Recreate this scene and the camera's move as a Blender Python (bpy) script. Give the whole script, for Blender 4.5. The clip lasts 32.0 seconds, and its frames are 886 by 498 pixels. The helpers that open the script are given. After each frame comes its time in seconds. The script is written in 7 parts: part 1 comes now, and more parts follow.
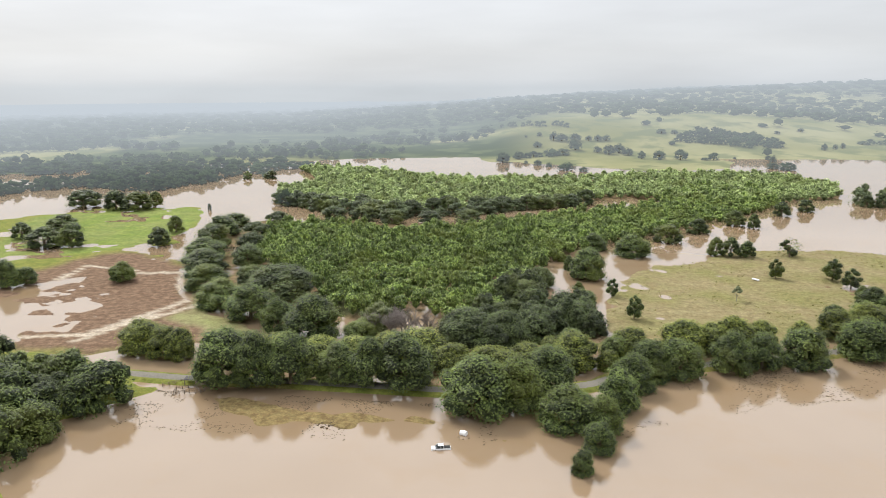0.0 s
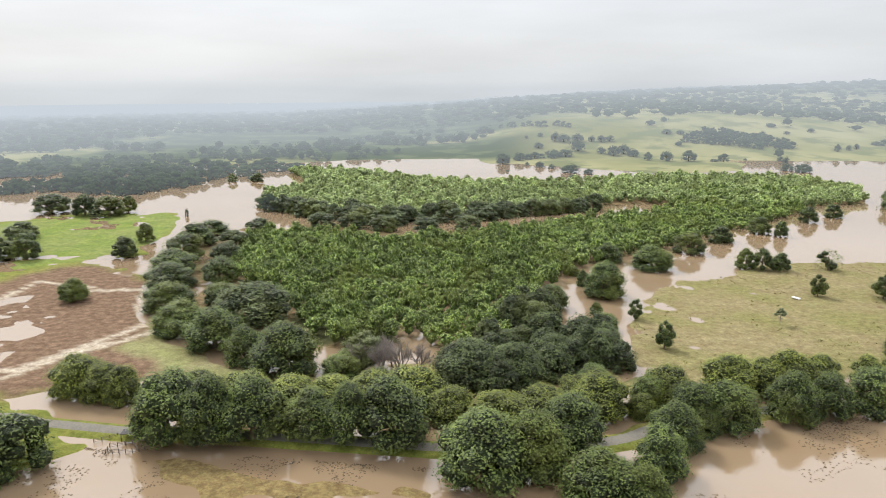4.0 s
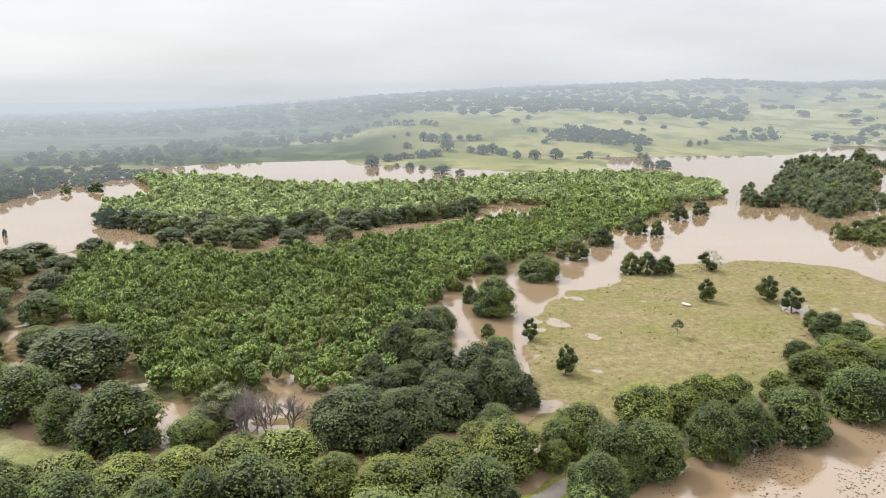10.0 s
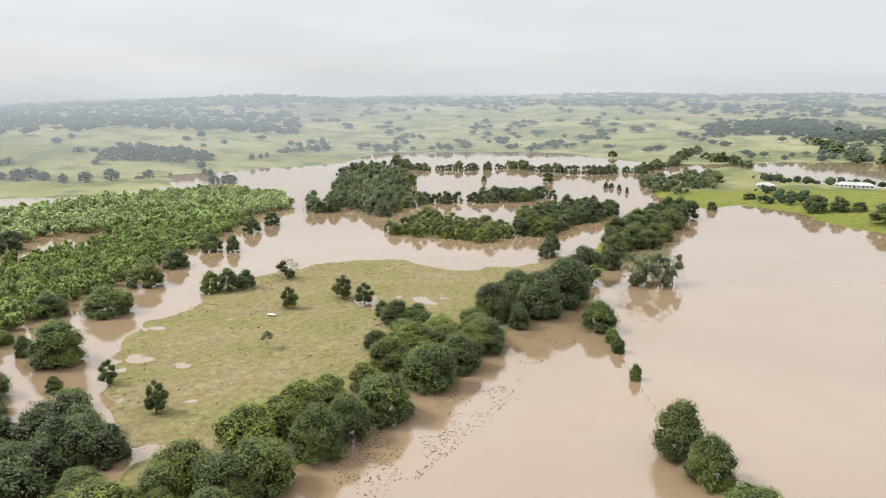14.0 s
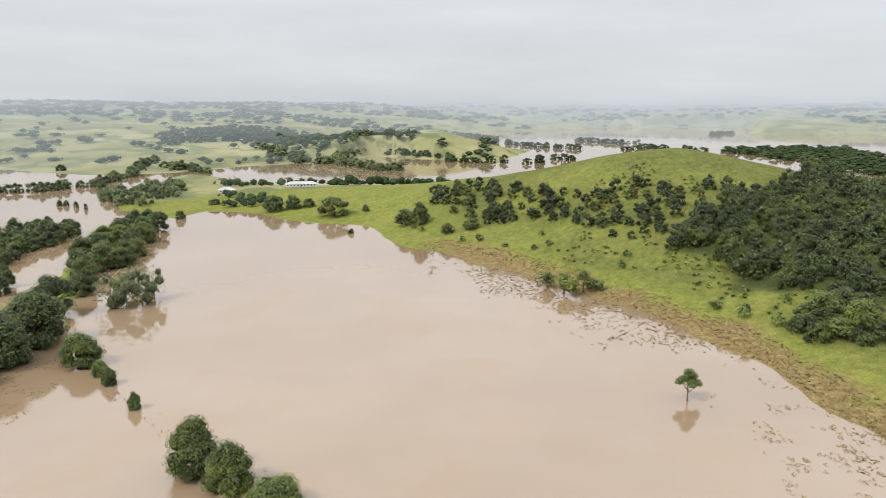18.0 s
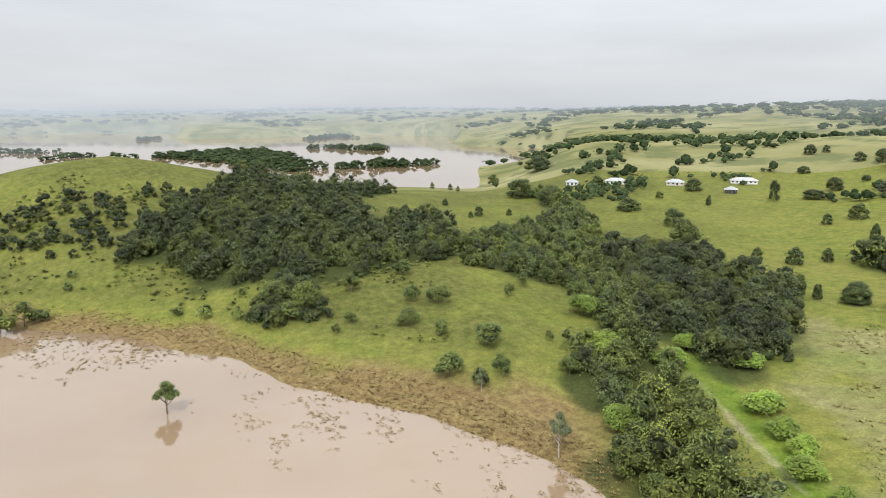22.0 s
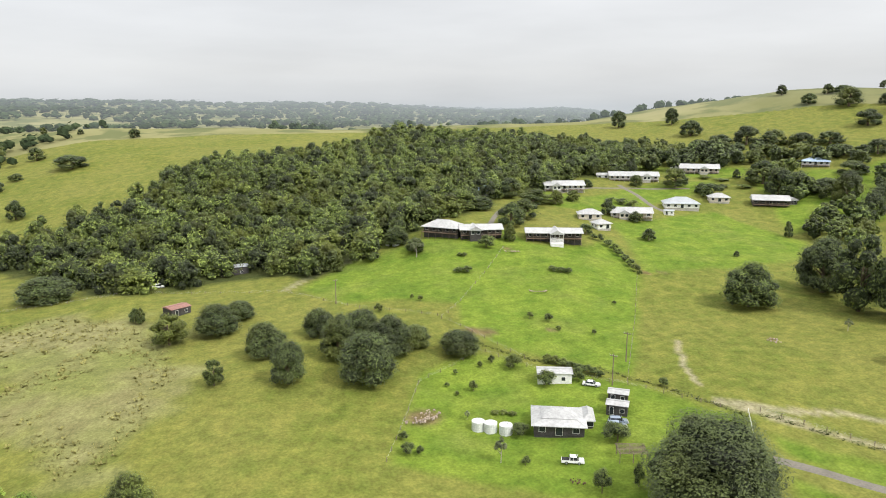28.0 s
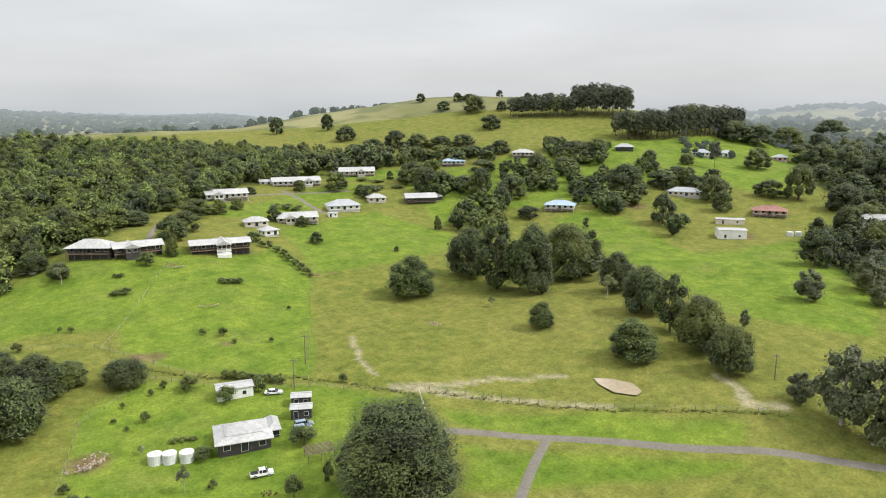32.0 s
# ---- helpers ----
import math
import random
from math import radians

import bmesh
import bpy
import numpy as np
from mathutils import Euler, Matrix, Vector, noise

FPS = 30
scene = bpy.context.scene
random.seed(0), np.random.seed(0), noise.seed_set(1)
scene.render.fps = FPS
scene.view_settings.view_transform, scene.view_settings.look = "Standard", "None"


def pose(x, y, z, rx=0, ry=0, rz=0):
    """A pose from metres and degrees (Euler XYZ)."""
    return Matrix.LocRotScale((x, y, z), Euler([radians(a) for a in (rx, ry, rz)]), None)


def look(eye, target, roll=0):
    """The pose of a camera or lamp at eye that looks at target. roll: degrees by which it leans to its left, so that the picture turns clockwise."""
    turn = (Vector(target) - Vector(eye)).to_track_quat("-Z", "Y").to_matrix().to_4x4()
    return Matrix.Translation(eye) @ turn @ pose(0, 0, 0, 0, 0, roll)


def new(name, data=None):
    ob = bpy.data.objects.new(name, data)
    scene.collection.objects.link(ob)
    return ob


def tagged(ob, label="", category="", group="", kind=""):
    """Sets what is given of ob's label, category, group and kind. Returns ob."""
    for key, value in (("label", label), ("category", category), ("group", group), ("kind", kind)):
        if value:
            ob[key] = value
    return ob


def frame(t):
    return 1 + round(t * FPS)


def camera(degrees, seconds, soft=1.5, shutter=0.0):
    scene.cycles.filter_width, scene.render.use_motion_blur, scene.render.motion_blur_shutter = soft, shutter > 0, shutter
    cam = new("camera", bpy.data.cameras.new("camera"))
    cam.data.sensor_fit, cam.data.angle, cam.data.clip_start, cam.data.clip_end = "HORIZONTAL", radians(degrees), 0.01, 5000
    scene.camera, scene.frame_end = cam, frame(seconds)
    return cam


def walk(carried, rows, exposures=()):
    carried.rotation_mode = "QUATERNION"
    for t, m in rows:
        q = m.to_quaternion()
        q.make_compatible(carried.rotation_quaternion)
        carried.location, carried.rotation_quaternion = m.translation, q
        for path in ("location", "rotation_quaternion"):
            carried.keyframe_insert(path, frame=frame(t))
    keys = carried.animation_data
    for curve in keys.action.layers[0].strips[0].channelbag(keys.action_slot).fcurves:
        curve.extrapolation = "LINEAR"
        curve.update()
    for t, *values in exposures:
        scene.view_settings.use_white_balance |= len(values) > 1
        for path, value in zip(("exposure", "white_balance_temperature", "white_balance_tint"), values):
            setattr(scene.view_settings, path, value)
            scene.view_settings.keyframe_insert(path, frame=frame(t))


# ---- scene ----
EXPOSURES = [(0.0, 0.03, 6260, 10), (8.5, 0.13, 6290, 10), (12.0, 0.11, 6290, 10), (17.0, -0.02, 6270, 10), (20.5, -0.07, 6200, 10), (24.0, 0.08, 6300, 10), (27.0, 0.07, 6400, 10), (30.0, 0.02, 6390, 10), (32.0, -0.04, 6380, 10)]
cam = camera(64.5, 32.0, 1.0)
# seconds, then metres and degrees as pose() takes them
PATH = [
    (0.0, -0.00, 0.00, 91.50, 77.08, 0.15, 0.00),
    (1.0, -0.19, 11.25, 87.72, 77.08, 0.08, -0.07),
    (2.0, -0.19, 21.61, 86.76, 77.13, 0.00, -0.10),
    (3.0, -0.08, 31.91, 87.27, 77.17, 0.06, -0.17),
    (3.5, -0.10, 37.09, 87.45, 77.19, 0.10, -0.22),
    (5.5, 0.06, 57.13, 88.58, 77.10, 0.34, -0.32),
    (6.0, -0.11, 62.37, 88.90, 77.08, 0.41, -0.39),
    (6.5, -0.15, 66.95, 89.31, 77.02, 0.41, -0.37),
    (7.0, -0.10, 71.25, 89.93, 77.04, 0.23, -0.33),
    (7.5, -0.19, 74.18, 90.03, 76.90, 0.09, -0.40),
    (8.0, -0.43, 75.13, 89.72, 76.89, 0.07, -0.61),
    (8.5, -0.50, 75.61, 89.34, 76.80, 0.16, -0.90),
    (9.0, -0.41, 75.88, 88.92, 76.82, 0.11, -3.16),
    (9.5, -0.30, 76.05, 88.50, 76.88, 0.10, -7.11),
    (10.0, -0.18, 76.15, 88.20, 76.98, 0.14, -11.12),
    (10.5, -0.04, 76.31, 88.01, 77.10, 0.10, -15.05),
    (11.0, 0.08, 76.59, 87.91, 77.23, 0.11, -19.27),
    (11.5, 0.19, 77.11, 87.84, 77.36, 0.09, -23.67),
    (12.0, 0.35, 77.83, 87.78, 77.51, 0.09, -28.20),
    (12.5, 0.62, 78.55, 87.71, 77.67, 0.08, -32.54),
    (13.0, 0.89, 79.18, 87.67, 77.84, 0.04, -36.95),
    (13.5, 0.96, 79.75, 87.66, 77.98, 0.06, -41.22),
    (15.5, 0.10, 81.89, 88.02, 78.18, 0.51, -59.99),
    (16.0, -0.14, 82.23, 88.12, 78.26, 0.40, -65.46),
    (16.5, 0.03, 82.53, 88.38, 78.36, 0.38, -71.19),
    (17.0, 0.45, 82.85, 88.63, 78.42, 0.26, -76.62),
    (17.5, 0.92, 83.32, 88.79, 78.50, 0.23, -82.26),
    (18.0, 1.14, 83.71, 88.93, 78.56, 0.11, -87.69),
    (18.5, 1.20, 84.15, 89.00, 78.60, 0.03, -93.36),
    (19.0, 1.17, 84.44, 89.09, 78.68, 0.02, -98.65),
    (19.5, 1.29, 84.91, 89.22, 78.72, -0.03, -104.20),
    (20.0, 1.34, 85.27, 89.36, 78.76, -0.05, -109.63),
    (20.5, 1.56, 85.68, 89.49, 78.84, -0.05, -115.04),
    (21.0, 2.03, 86.10, 89.58, 78.92, 0.02, -120.57),
    (21.5, 2.51, 86.42, 89.65, 78.93, 0.08, -126.26),
    (22.0, 2.87, 86.57, 89.79, 78.87, 0.12, -131.67),
    (22.5, 2.99, 86.49, 90.05, 78.82, 0.16, -137.17),
    (23.0, 3.00, 86.20, 90.20, 78.72, 0.19, -142.37),
    (23.5, 3.33, 85.96, 90.01, 78.76, 0.21, -147.95),
    (24.0, 3.39, 85.70, 89.90, 78.77, 0.28, -153.22),
    (24.5, 3.45, 85.75, 89.91, 78.76, 0.33, -158.54),
    (26.5, 3.67, 86.88, 90.83, 78.33, 0.06, -180.45),
    (27.0, 3.68, 86.86, 90.82, 78.35, 0.08, -186.21),
    (27.5, 3.69, 86.81, 90.80, 78.45, 0.09, -191.74),
    (28.0, 3.68, 86.76, 90.76, 78.56, 0.11, -197.45),
    (28.5, 3.70, 86.79, 90.79, 78.57, 0.15, -202.77),
    (29.0, 3.67, 86.79, 90.79, 78.63, 0.20, -207.54),
    (29.5, 3.62, 86.80, 90.79, 78.69, 0.24, -212.33),
    (30.0, 3.61, 86.81, 90.79, 78.76, 0.26, -215.18),
    (30.5, 3.59, 86.80, 90.79, 78.83, 0.20, -216.45),
    (31.0, 3.57, 86.81, 90.79, 78.89, 0.18, -219.25),
    (31.5, 3.58, 86.80, 90.79, 78.94, 0.17, -222.17),
    (32.0, 3.56, 86.79, 90.79, 78.99, 0.15, -224.43),
]
walk(cam, [(t, pose(*place)) for t, *place in PATH], EXPOSURES)


# ---- sky and sun: a bright, even overcast ----
SUN_AZIMUTH, SUN_HEIGHT = -38.0, 47.0
world = bpy.data.worlds.new("overcast_sky")
scene.world = world
world.use_nodes = True
wn, wl = world.node_tree.nodes, world.node_tree.links
wn.clear()
sky = wn.new("ShaderNodeTexSky")
sky.sky_type, sky.sun_disc = "NISHITA", False
sky.air_density, sky.dust_density, sky.ozone_density = 0.7, 3.0, 0.0
sky.sun_elevation, sky.sun_rotation = radians(SUN_HEIGHT), radians(SUN_AZIMUTH)
blue = wn.new("ShaderNodeBackground")
blue.inputs["Strength"].default_value = 0.016
wl.new(sky.outputs[0], blue.inputs["Color"])
where = wn.new("ShaderNodeTexCoord")
split = wn.new("ShaderNodeSeparateXYZ")
wl.new(where.outputs["Generated"], split.inputs[0])
rise = wn.new("ShaderNodeValToRGB")  # cloud brightness from the horizon to the zenith
stops = rise.color_ramp.elements
stops[0].position, stops[0].color = 0.0, (0.60, 0.63, 0.645, 1)
stops[1].position, stops[1].color = 1.0, (1.6, 1.6, 1.6, 1)
for place, tone in ((0.012, (0.66, 0.675, 0.68)), (0.05, (0.71, 0.71, 0.70)), (0.14, (0.77, 0.77, 0.765)), (0.30, (1.12, 1.12, 1.12)), (0.6, (1.45, 1.45, 1.45))):
    e = stops.new(place)
    e.color = (*tone, 1)
wl.new(split.outputs["Z"], rise.inputs[0])
stretch = wn.new("ShaderNodeMapping")
stretch.inputs["Scale"].default_value = (1.6, 1.6, 9.0)
wl.new(where.outputs["Generated"], stretch.inputs[0])
cloud = wn.new("ShaderNodeTexNoise")
cloud.inputs["Scale"].default_value, cloud.inputs["Detail"].default_value = 1.7, 5.0
wl.new(stretch.outputs[0], cloud.inputs["Vector"])
soft = wn.new("ShaderNodeMapRange")
soft.inputs["From Min"].default_value, soft.inputs["From Max"].default_value = 0.3, 0.7
soft.inputs["To Min"].default_value, soft.inputs["To Max"].default_value = 0.90, 1.06
wl.new(cloud.outputs[0], soft.inputs["Value"])
veil = wn.new("ShaderNodeBackground")
wl.new(rise.outputs[0], veil.inputs["Color"])
wl.new(soft.outputs[0], veil.inputs["Strength"])
both = wn.new("ShaderNodeAddShader")
wl.new(blue.outputs[0], both.inputs[0])
wl.new(veil.outputs[0], both.inputs[1])
wl.new(both.outputs[0], wn.new("ShaderNodeOutputWorld").inputs["Surface"])

sun = new("sun", bpy.data.lights.new("sun", "SUN"))
sun.data.energy, sun.data.angle, sun.data.color = 3.2, radians(10), (1.0, 0.96, 0.88)
sa, sh = radians(SUN_AZIMUTH), radians(SUN_HEIGHT)
sun.matrix_world = look((300 * math.sin(sa) * math.cos(sh), 300 * math.cos(sa) * math.cos(sh), 300 * math.sin(sh) + 90), (0, 0, 90))


# ---- materials ----
class Shade:
    """Small builder for node materials."""

    def __init__(self, name, rough=0.8, metal=0.0, spec=0.3):
        self.m = bpy.data.materials.new(name)
        self.m.use_nodes = True
        self.n, self.l = self.m.node_tree.nodes, self.m.node_tree.links
        self.b = self.n["Principled BSDF"]
        self.b.inputs["Roughness"].default_value = rough
        self.b.inputs["Metallic"].default_value = metal
        self.b.inputs["Specular IOR Level"].default_value = spec
        self.spot = self.n.new("ShaderNodeNewGeometry").outputs["Position"]

    def own(self):
        self.spot = self.n.new("ShaderNodeTexCoord").outputs["Object"]
        return self

    def noise(self, size, detail=3.0, low=0.35, high=0.65, rough=0.55):
        t = self.n.new("ShaderNodeTexNoise")
        t.inputs["Scale"].default_value, t.inputs["Detail"].default_value, t.inputs["Roughness"].default_value = 1.0 / size, detail, rough
        self.l.new(self.spot, t.inputs["Vector"])
        r = self.n.new("ShaderNodeMapRange")
        r.inputs["From Min"].default_value, r.inputs["From Max"].default_value = low, high
        self.l.new(t.outputs[0], r.inputs["Value"])
        return r.outputs[0]

    def attr(self, name):
        a = self.n.new("ShaderNodeAttribute")
        a.attribute_name = name
        return a.outputs["Fac"]

    def math(self, op, a, b):
        m = self.n.new("ShaderNodeMath")
        m.operation, m.use_clamp = op, True
        for k, v in enumerate((a, b)):
            if isinstance(v, (int, float)):
                m.inputs[k].default_value = v
            else:
                self.l.new(v, m.inputs[k])
        return m.outputs[0]

    def mix(self, a, b, fac, mode="MIX"):
        m = self.n.new("ShaderNodeMix")
        m.data_type, m.blend_type = "RGBA", mode
        for k, v in ((6, a), (7, b), (0, fac)):
            if isinstance(v, tuple):
                m.inputs[k].default_value = (*v, 1)
            elif isinstance(v, (int, float)):
                m.inputs[k].default_value = v
            else:
                self.l.new(v, m.inputs[k])
        return m.outputs[2]

    def vary(self, colour, amount, source):
        """Lighter and darker by a value from 0 to 1."""
        h = self.n.new("ShaderNodeHueSaturation")
        r = self.n.new("ShaderNodeMapRange")
        r.inputs["To Min"].default_value, r.inputs["To Max"].default_value = 1 - amount, 1 + amount
        self.l.new(source, r.inputs["Value"])
        self.l.new(r.outputs[0], h.inputs["Value"])
        if isinstance(colour, tuple):
            h.inputs["Color"].default_value = (*colour, 1)
        else:
            self.l.new(colour, h.inputs["Color"])
        return h.outputs[0]

    def bump(self, value, depth, strength=0.6):
        b = self.n.new("ShaderNodeBump")
        b.inputs["Distance"].default_value, b.inputs["Strength"].default_value = depth, strength
        self.l.new(value, b.inputs["Height"])
        self.l.new(b.outputs[0], self.b.inputs["Normal"])
        return self

    def done(self, colour):
        if isinstance(colour, tuple):
            self.b.inputs["Base Color"].default_value = (*colour, 1)
        else:
            self.l.new(colour, self.b.inputs["Base Color"])
        return self.m


def plain(name, colour, rough=0.6, metal=0.0, grain=0.3, amount=0.18, bump=0.0):
    s = Shade(name, rough, metal).own()
    wear = s.noise(grain, 4)
    c = s.vary(s.vary(colour, amount, wear), amount * 0.7, s.noise(grain * 9, 3))
    if bump:
        s.bump(wear, bump)
    return s.done(c)


CORE_SHADE = {}


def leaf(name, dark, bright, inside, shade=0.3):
    """Leaves, and a darker copy for the crown core with its shade put into the colour."""
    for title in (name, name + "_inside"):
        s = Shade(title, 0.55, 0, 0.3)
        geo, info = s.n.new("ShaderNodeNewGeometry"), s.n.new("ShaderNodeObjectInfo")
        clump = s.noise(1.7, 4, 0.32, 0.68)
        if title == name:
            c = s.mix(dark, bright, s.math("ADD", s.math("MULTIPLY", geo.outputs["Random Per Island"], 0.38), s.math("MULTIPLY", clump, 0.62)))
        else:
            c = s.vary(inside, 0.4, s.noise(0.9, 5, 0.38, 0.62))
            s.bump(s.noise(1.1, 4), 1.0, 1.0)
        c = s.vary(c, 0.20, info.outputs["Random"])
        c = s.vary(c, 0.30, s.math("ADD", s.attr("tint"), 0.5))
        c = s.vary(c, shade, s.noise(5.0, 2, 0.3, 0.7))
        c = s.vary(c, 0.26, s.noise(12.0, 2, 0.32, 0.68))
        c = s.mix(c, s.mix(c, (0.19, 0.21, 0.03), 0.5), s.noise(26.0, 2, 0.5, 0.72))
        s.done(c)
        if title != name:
            CORE_SHADE[name] = s.m
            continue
        glow = s.n.new("ShaderNodeBsdfTranslucent")
        s.l.new(c, glow.inputs["Color"])
        m = s.n.new("ShaderNodeMixShader")
        m.inputs[0].default_value = 0.12
        s.l.new(s.b.outputs[0], m.inputs[1])
        s.l.new(glow.outputs[0], m.inputs[2])
        s.l.new(m.outputs[0], s.n["Material Output"].inputs["Surface"])
        made = s.m
    return made


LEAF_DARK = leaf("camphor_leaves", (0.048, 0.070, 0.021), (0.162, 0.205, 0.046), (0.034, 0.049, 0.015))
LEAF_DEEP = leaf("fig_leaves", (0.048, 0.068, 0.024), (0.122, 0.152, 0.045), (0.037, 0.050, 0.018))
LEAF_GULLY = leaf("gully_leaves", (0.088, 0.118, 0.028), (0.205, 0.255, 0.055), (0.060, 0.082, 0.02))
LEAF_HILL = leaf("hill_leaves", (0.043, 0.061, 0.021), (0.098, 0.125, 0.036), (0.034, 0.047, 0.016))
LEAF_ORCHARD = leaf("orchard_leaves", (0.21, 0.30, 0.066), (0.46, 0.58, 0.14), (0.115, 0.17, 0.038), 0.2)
# paler copy of the orchard leaves, distance haze put into the base colour
LEAF_HAZED = leaf("hazed_orchard_leaves", (0.25, 0.32, 0.115), (0.43, 0.51, 0.20), (0.16, 0.21, 0.075), 0.25)
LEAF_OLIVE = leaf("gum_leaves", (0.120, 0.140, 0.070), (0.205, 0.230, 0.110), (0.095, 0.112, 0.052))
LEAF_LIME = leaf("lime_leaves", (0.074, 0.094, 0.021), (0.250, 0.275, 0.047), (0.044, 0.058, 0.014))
# greens for the farther trees, with mist tinted into the leaf colour
MISTY = leaf("misted_river_leaves", (0.1, 0.13, 0.058), (0.172, 0.212, 0.088), (0.078, 0.1, 0.044))
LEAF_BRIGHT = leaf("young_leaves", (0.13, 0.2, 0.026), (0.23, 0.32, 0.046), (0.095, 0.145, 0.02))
BARK = plain("bark", (0.16, 0.12, 0.085), 0.9, grain=0.25, amount=0.35, bump=0.03)
BARK_PALE = plain("pale_bark", (0.38, 0.34, 0.30), 0.85, grain=0.3, amount=0.3)
TWIG = plain("dead_twigs", (0.24, 0.205, 0.185), 0.9, grain=0.4, amount=0.3)


def ground_material():
    s = Shade("pasture", 0.95, 0, 0.1)
    fine, mid, wide = s.noise(0.7, 4), s.noise(6.0, 5), s.noise(45.0, 4)
    c = s.mix((0.102, 0.130, 0.022), (0.172, 0.178, 0.038), mid)
    c = s.mix(c, (0.205, 0.19, 0.055), s.math("MULTIPLY", wide, 0.38))
    lawn = s.mix((0.092, 0.150, 0.017), (0.158, 0.212, 0.028), s.noise(9.0, 4))
    lawn = s.mix(lawn, (0.16, 0.172, 0.045), s.math("MULTIPLY", s.noise(21.0, 5, 0.5, 0.75), 0.55))
    c = s.mix(c, lawn, s.attr("lawn"))
    dry = s.mix((0.205, 0.172, 0.095), (0.285, 0.262, 0.148), mid)
    dry = s.mix(dry, (0.15, 0.185, 0.05), s.math("MULTIPLY", s.noise(24.0, 4, 0.42, 0.66), 0.75))
    c = s.mix(c, dry, s.attr("dry"))
    c = s.mix(c, s.mix((0.066, 0.079, 0.018), (0.122, 0.122, 0.036), s.noise(4.0, 5)), s.math("MULTIPLY", s.attr("bracken"), 0.9))
    marsh = s.mix((0.135, 0.092, 0.04), (0.21, 0.162, 0.07), s.noise(2.2, 5))
    c = s.mix(c, marsh, s.attr("marsh"))
    mud = s.mix((0.115, 0.071, 0.044), (0.185, 0.122, 0.078), s.noise(3.0, 5))
    c = s.mix(c, mud, s.attr("mud"))
    c = s.mix(c, s.mix((0.33, 0.275, 0.20), (0.45, 0.39, 0.31), s.noise(1.5, 4)), s.attr("track"))
    # ground under tree stands painted dark for the shade there
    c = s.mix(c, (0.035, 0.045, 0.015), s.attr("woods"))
    c = s.vary(s.vary(c, 0.17, fine), 0.15, s.noise(2.6, 4))
    s.bump(s.noise(0.9, 5), 0.16, 0.6)
    return s.done(c)


GROUND = ground_material()


def water_material():
    s = Shade("flood_water", 0.05, 0, 0.5)
    s.b.inputs["IOR"].default_value = 2.0
    c = s.mix((0.236, 0.166, 0.102), (0.27, 0.194, 0.124), s.noise(90.0, 3))
    c = s.mix(c, (0.25, 0.157, 0.07), s.math("MULTIPLY", s.noise(33.0, 4, 0.5, 0.75), 0.5))
    rip = s.noise(2.6, 3, 0.0, 1.0)
    s.bump(rip, 0.02, 0.10)
    return s.done(c)


WATER = water_material()


def painted_haze_material(name, wood):
    """Far land and woods as backdrop: haze painted in as a distance-driven glow."""
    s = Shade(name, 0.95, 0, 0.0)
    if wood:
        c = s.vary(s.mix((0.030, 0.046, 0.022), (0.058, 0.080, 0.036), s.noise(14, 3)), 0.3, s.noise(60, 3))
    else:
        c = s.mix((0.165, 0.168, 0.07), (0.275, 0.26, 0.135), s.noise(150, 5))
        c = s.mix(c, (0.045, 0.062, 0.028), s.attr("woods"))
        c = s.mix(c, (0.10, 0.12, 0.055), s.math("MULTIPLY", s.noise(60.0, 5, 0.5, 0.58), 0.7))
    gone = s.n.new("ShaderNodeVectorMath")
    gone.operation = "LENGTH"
    apart = s.n.new("ShaderNodeVectorMath")  # the painted haze is strongest to the north-west
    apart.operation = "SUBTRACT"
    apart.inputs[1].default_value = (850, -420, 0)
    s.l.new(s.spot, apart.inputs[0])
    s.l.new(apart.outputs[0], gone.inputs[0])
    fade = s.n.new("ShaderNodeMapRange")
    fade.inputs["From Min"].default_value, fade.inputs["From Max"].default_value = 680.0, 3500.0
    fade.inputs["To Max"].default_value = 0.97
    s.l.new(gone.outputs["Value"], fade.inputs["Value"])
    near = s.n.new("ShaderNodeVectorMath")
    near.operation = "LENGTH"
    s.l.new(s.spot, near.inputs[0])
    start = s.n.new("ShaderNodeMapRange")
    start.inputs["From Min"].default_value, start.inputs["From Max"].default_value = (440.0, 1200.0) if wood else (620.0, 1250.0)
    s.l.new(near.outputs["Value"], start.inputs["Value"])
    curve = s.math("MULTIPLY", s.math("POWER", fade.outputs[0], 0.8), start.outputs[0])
    # haze colour laid over the surface as emission
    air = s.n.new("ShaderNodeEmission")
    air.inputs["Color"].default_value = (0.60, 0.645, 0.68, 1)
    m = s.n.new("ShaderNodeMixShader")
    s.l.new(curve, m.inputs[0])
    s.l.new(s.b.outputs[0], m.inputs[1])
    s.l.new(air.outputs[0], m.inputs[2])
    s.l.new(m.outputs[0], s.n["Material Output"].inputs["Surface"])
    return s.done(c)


FAR_LAND = painted_haze_material("hazed_pasture", False)
FAR_WOOD = painted_haze_material("hazed_wood", True)


# ---- plan of the land ----
# Heights are laid out as slopes seen from the middle of the flooded paddock:
# bearing (clockwise from north), then distance and height in pairs.
HUB = np.array((1.5, 83.0))
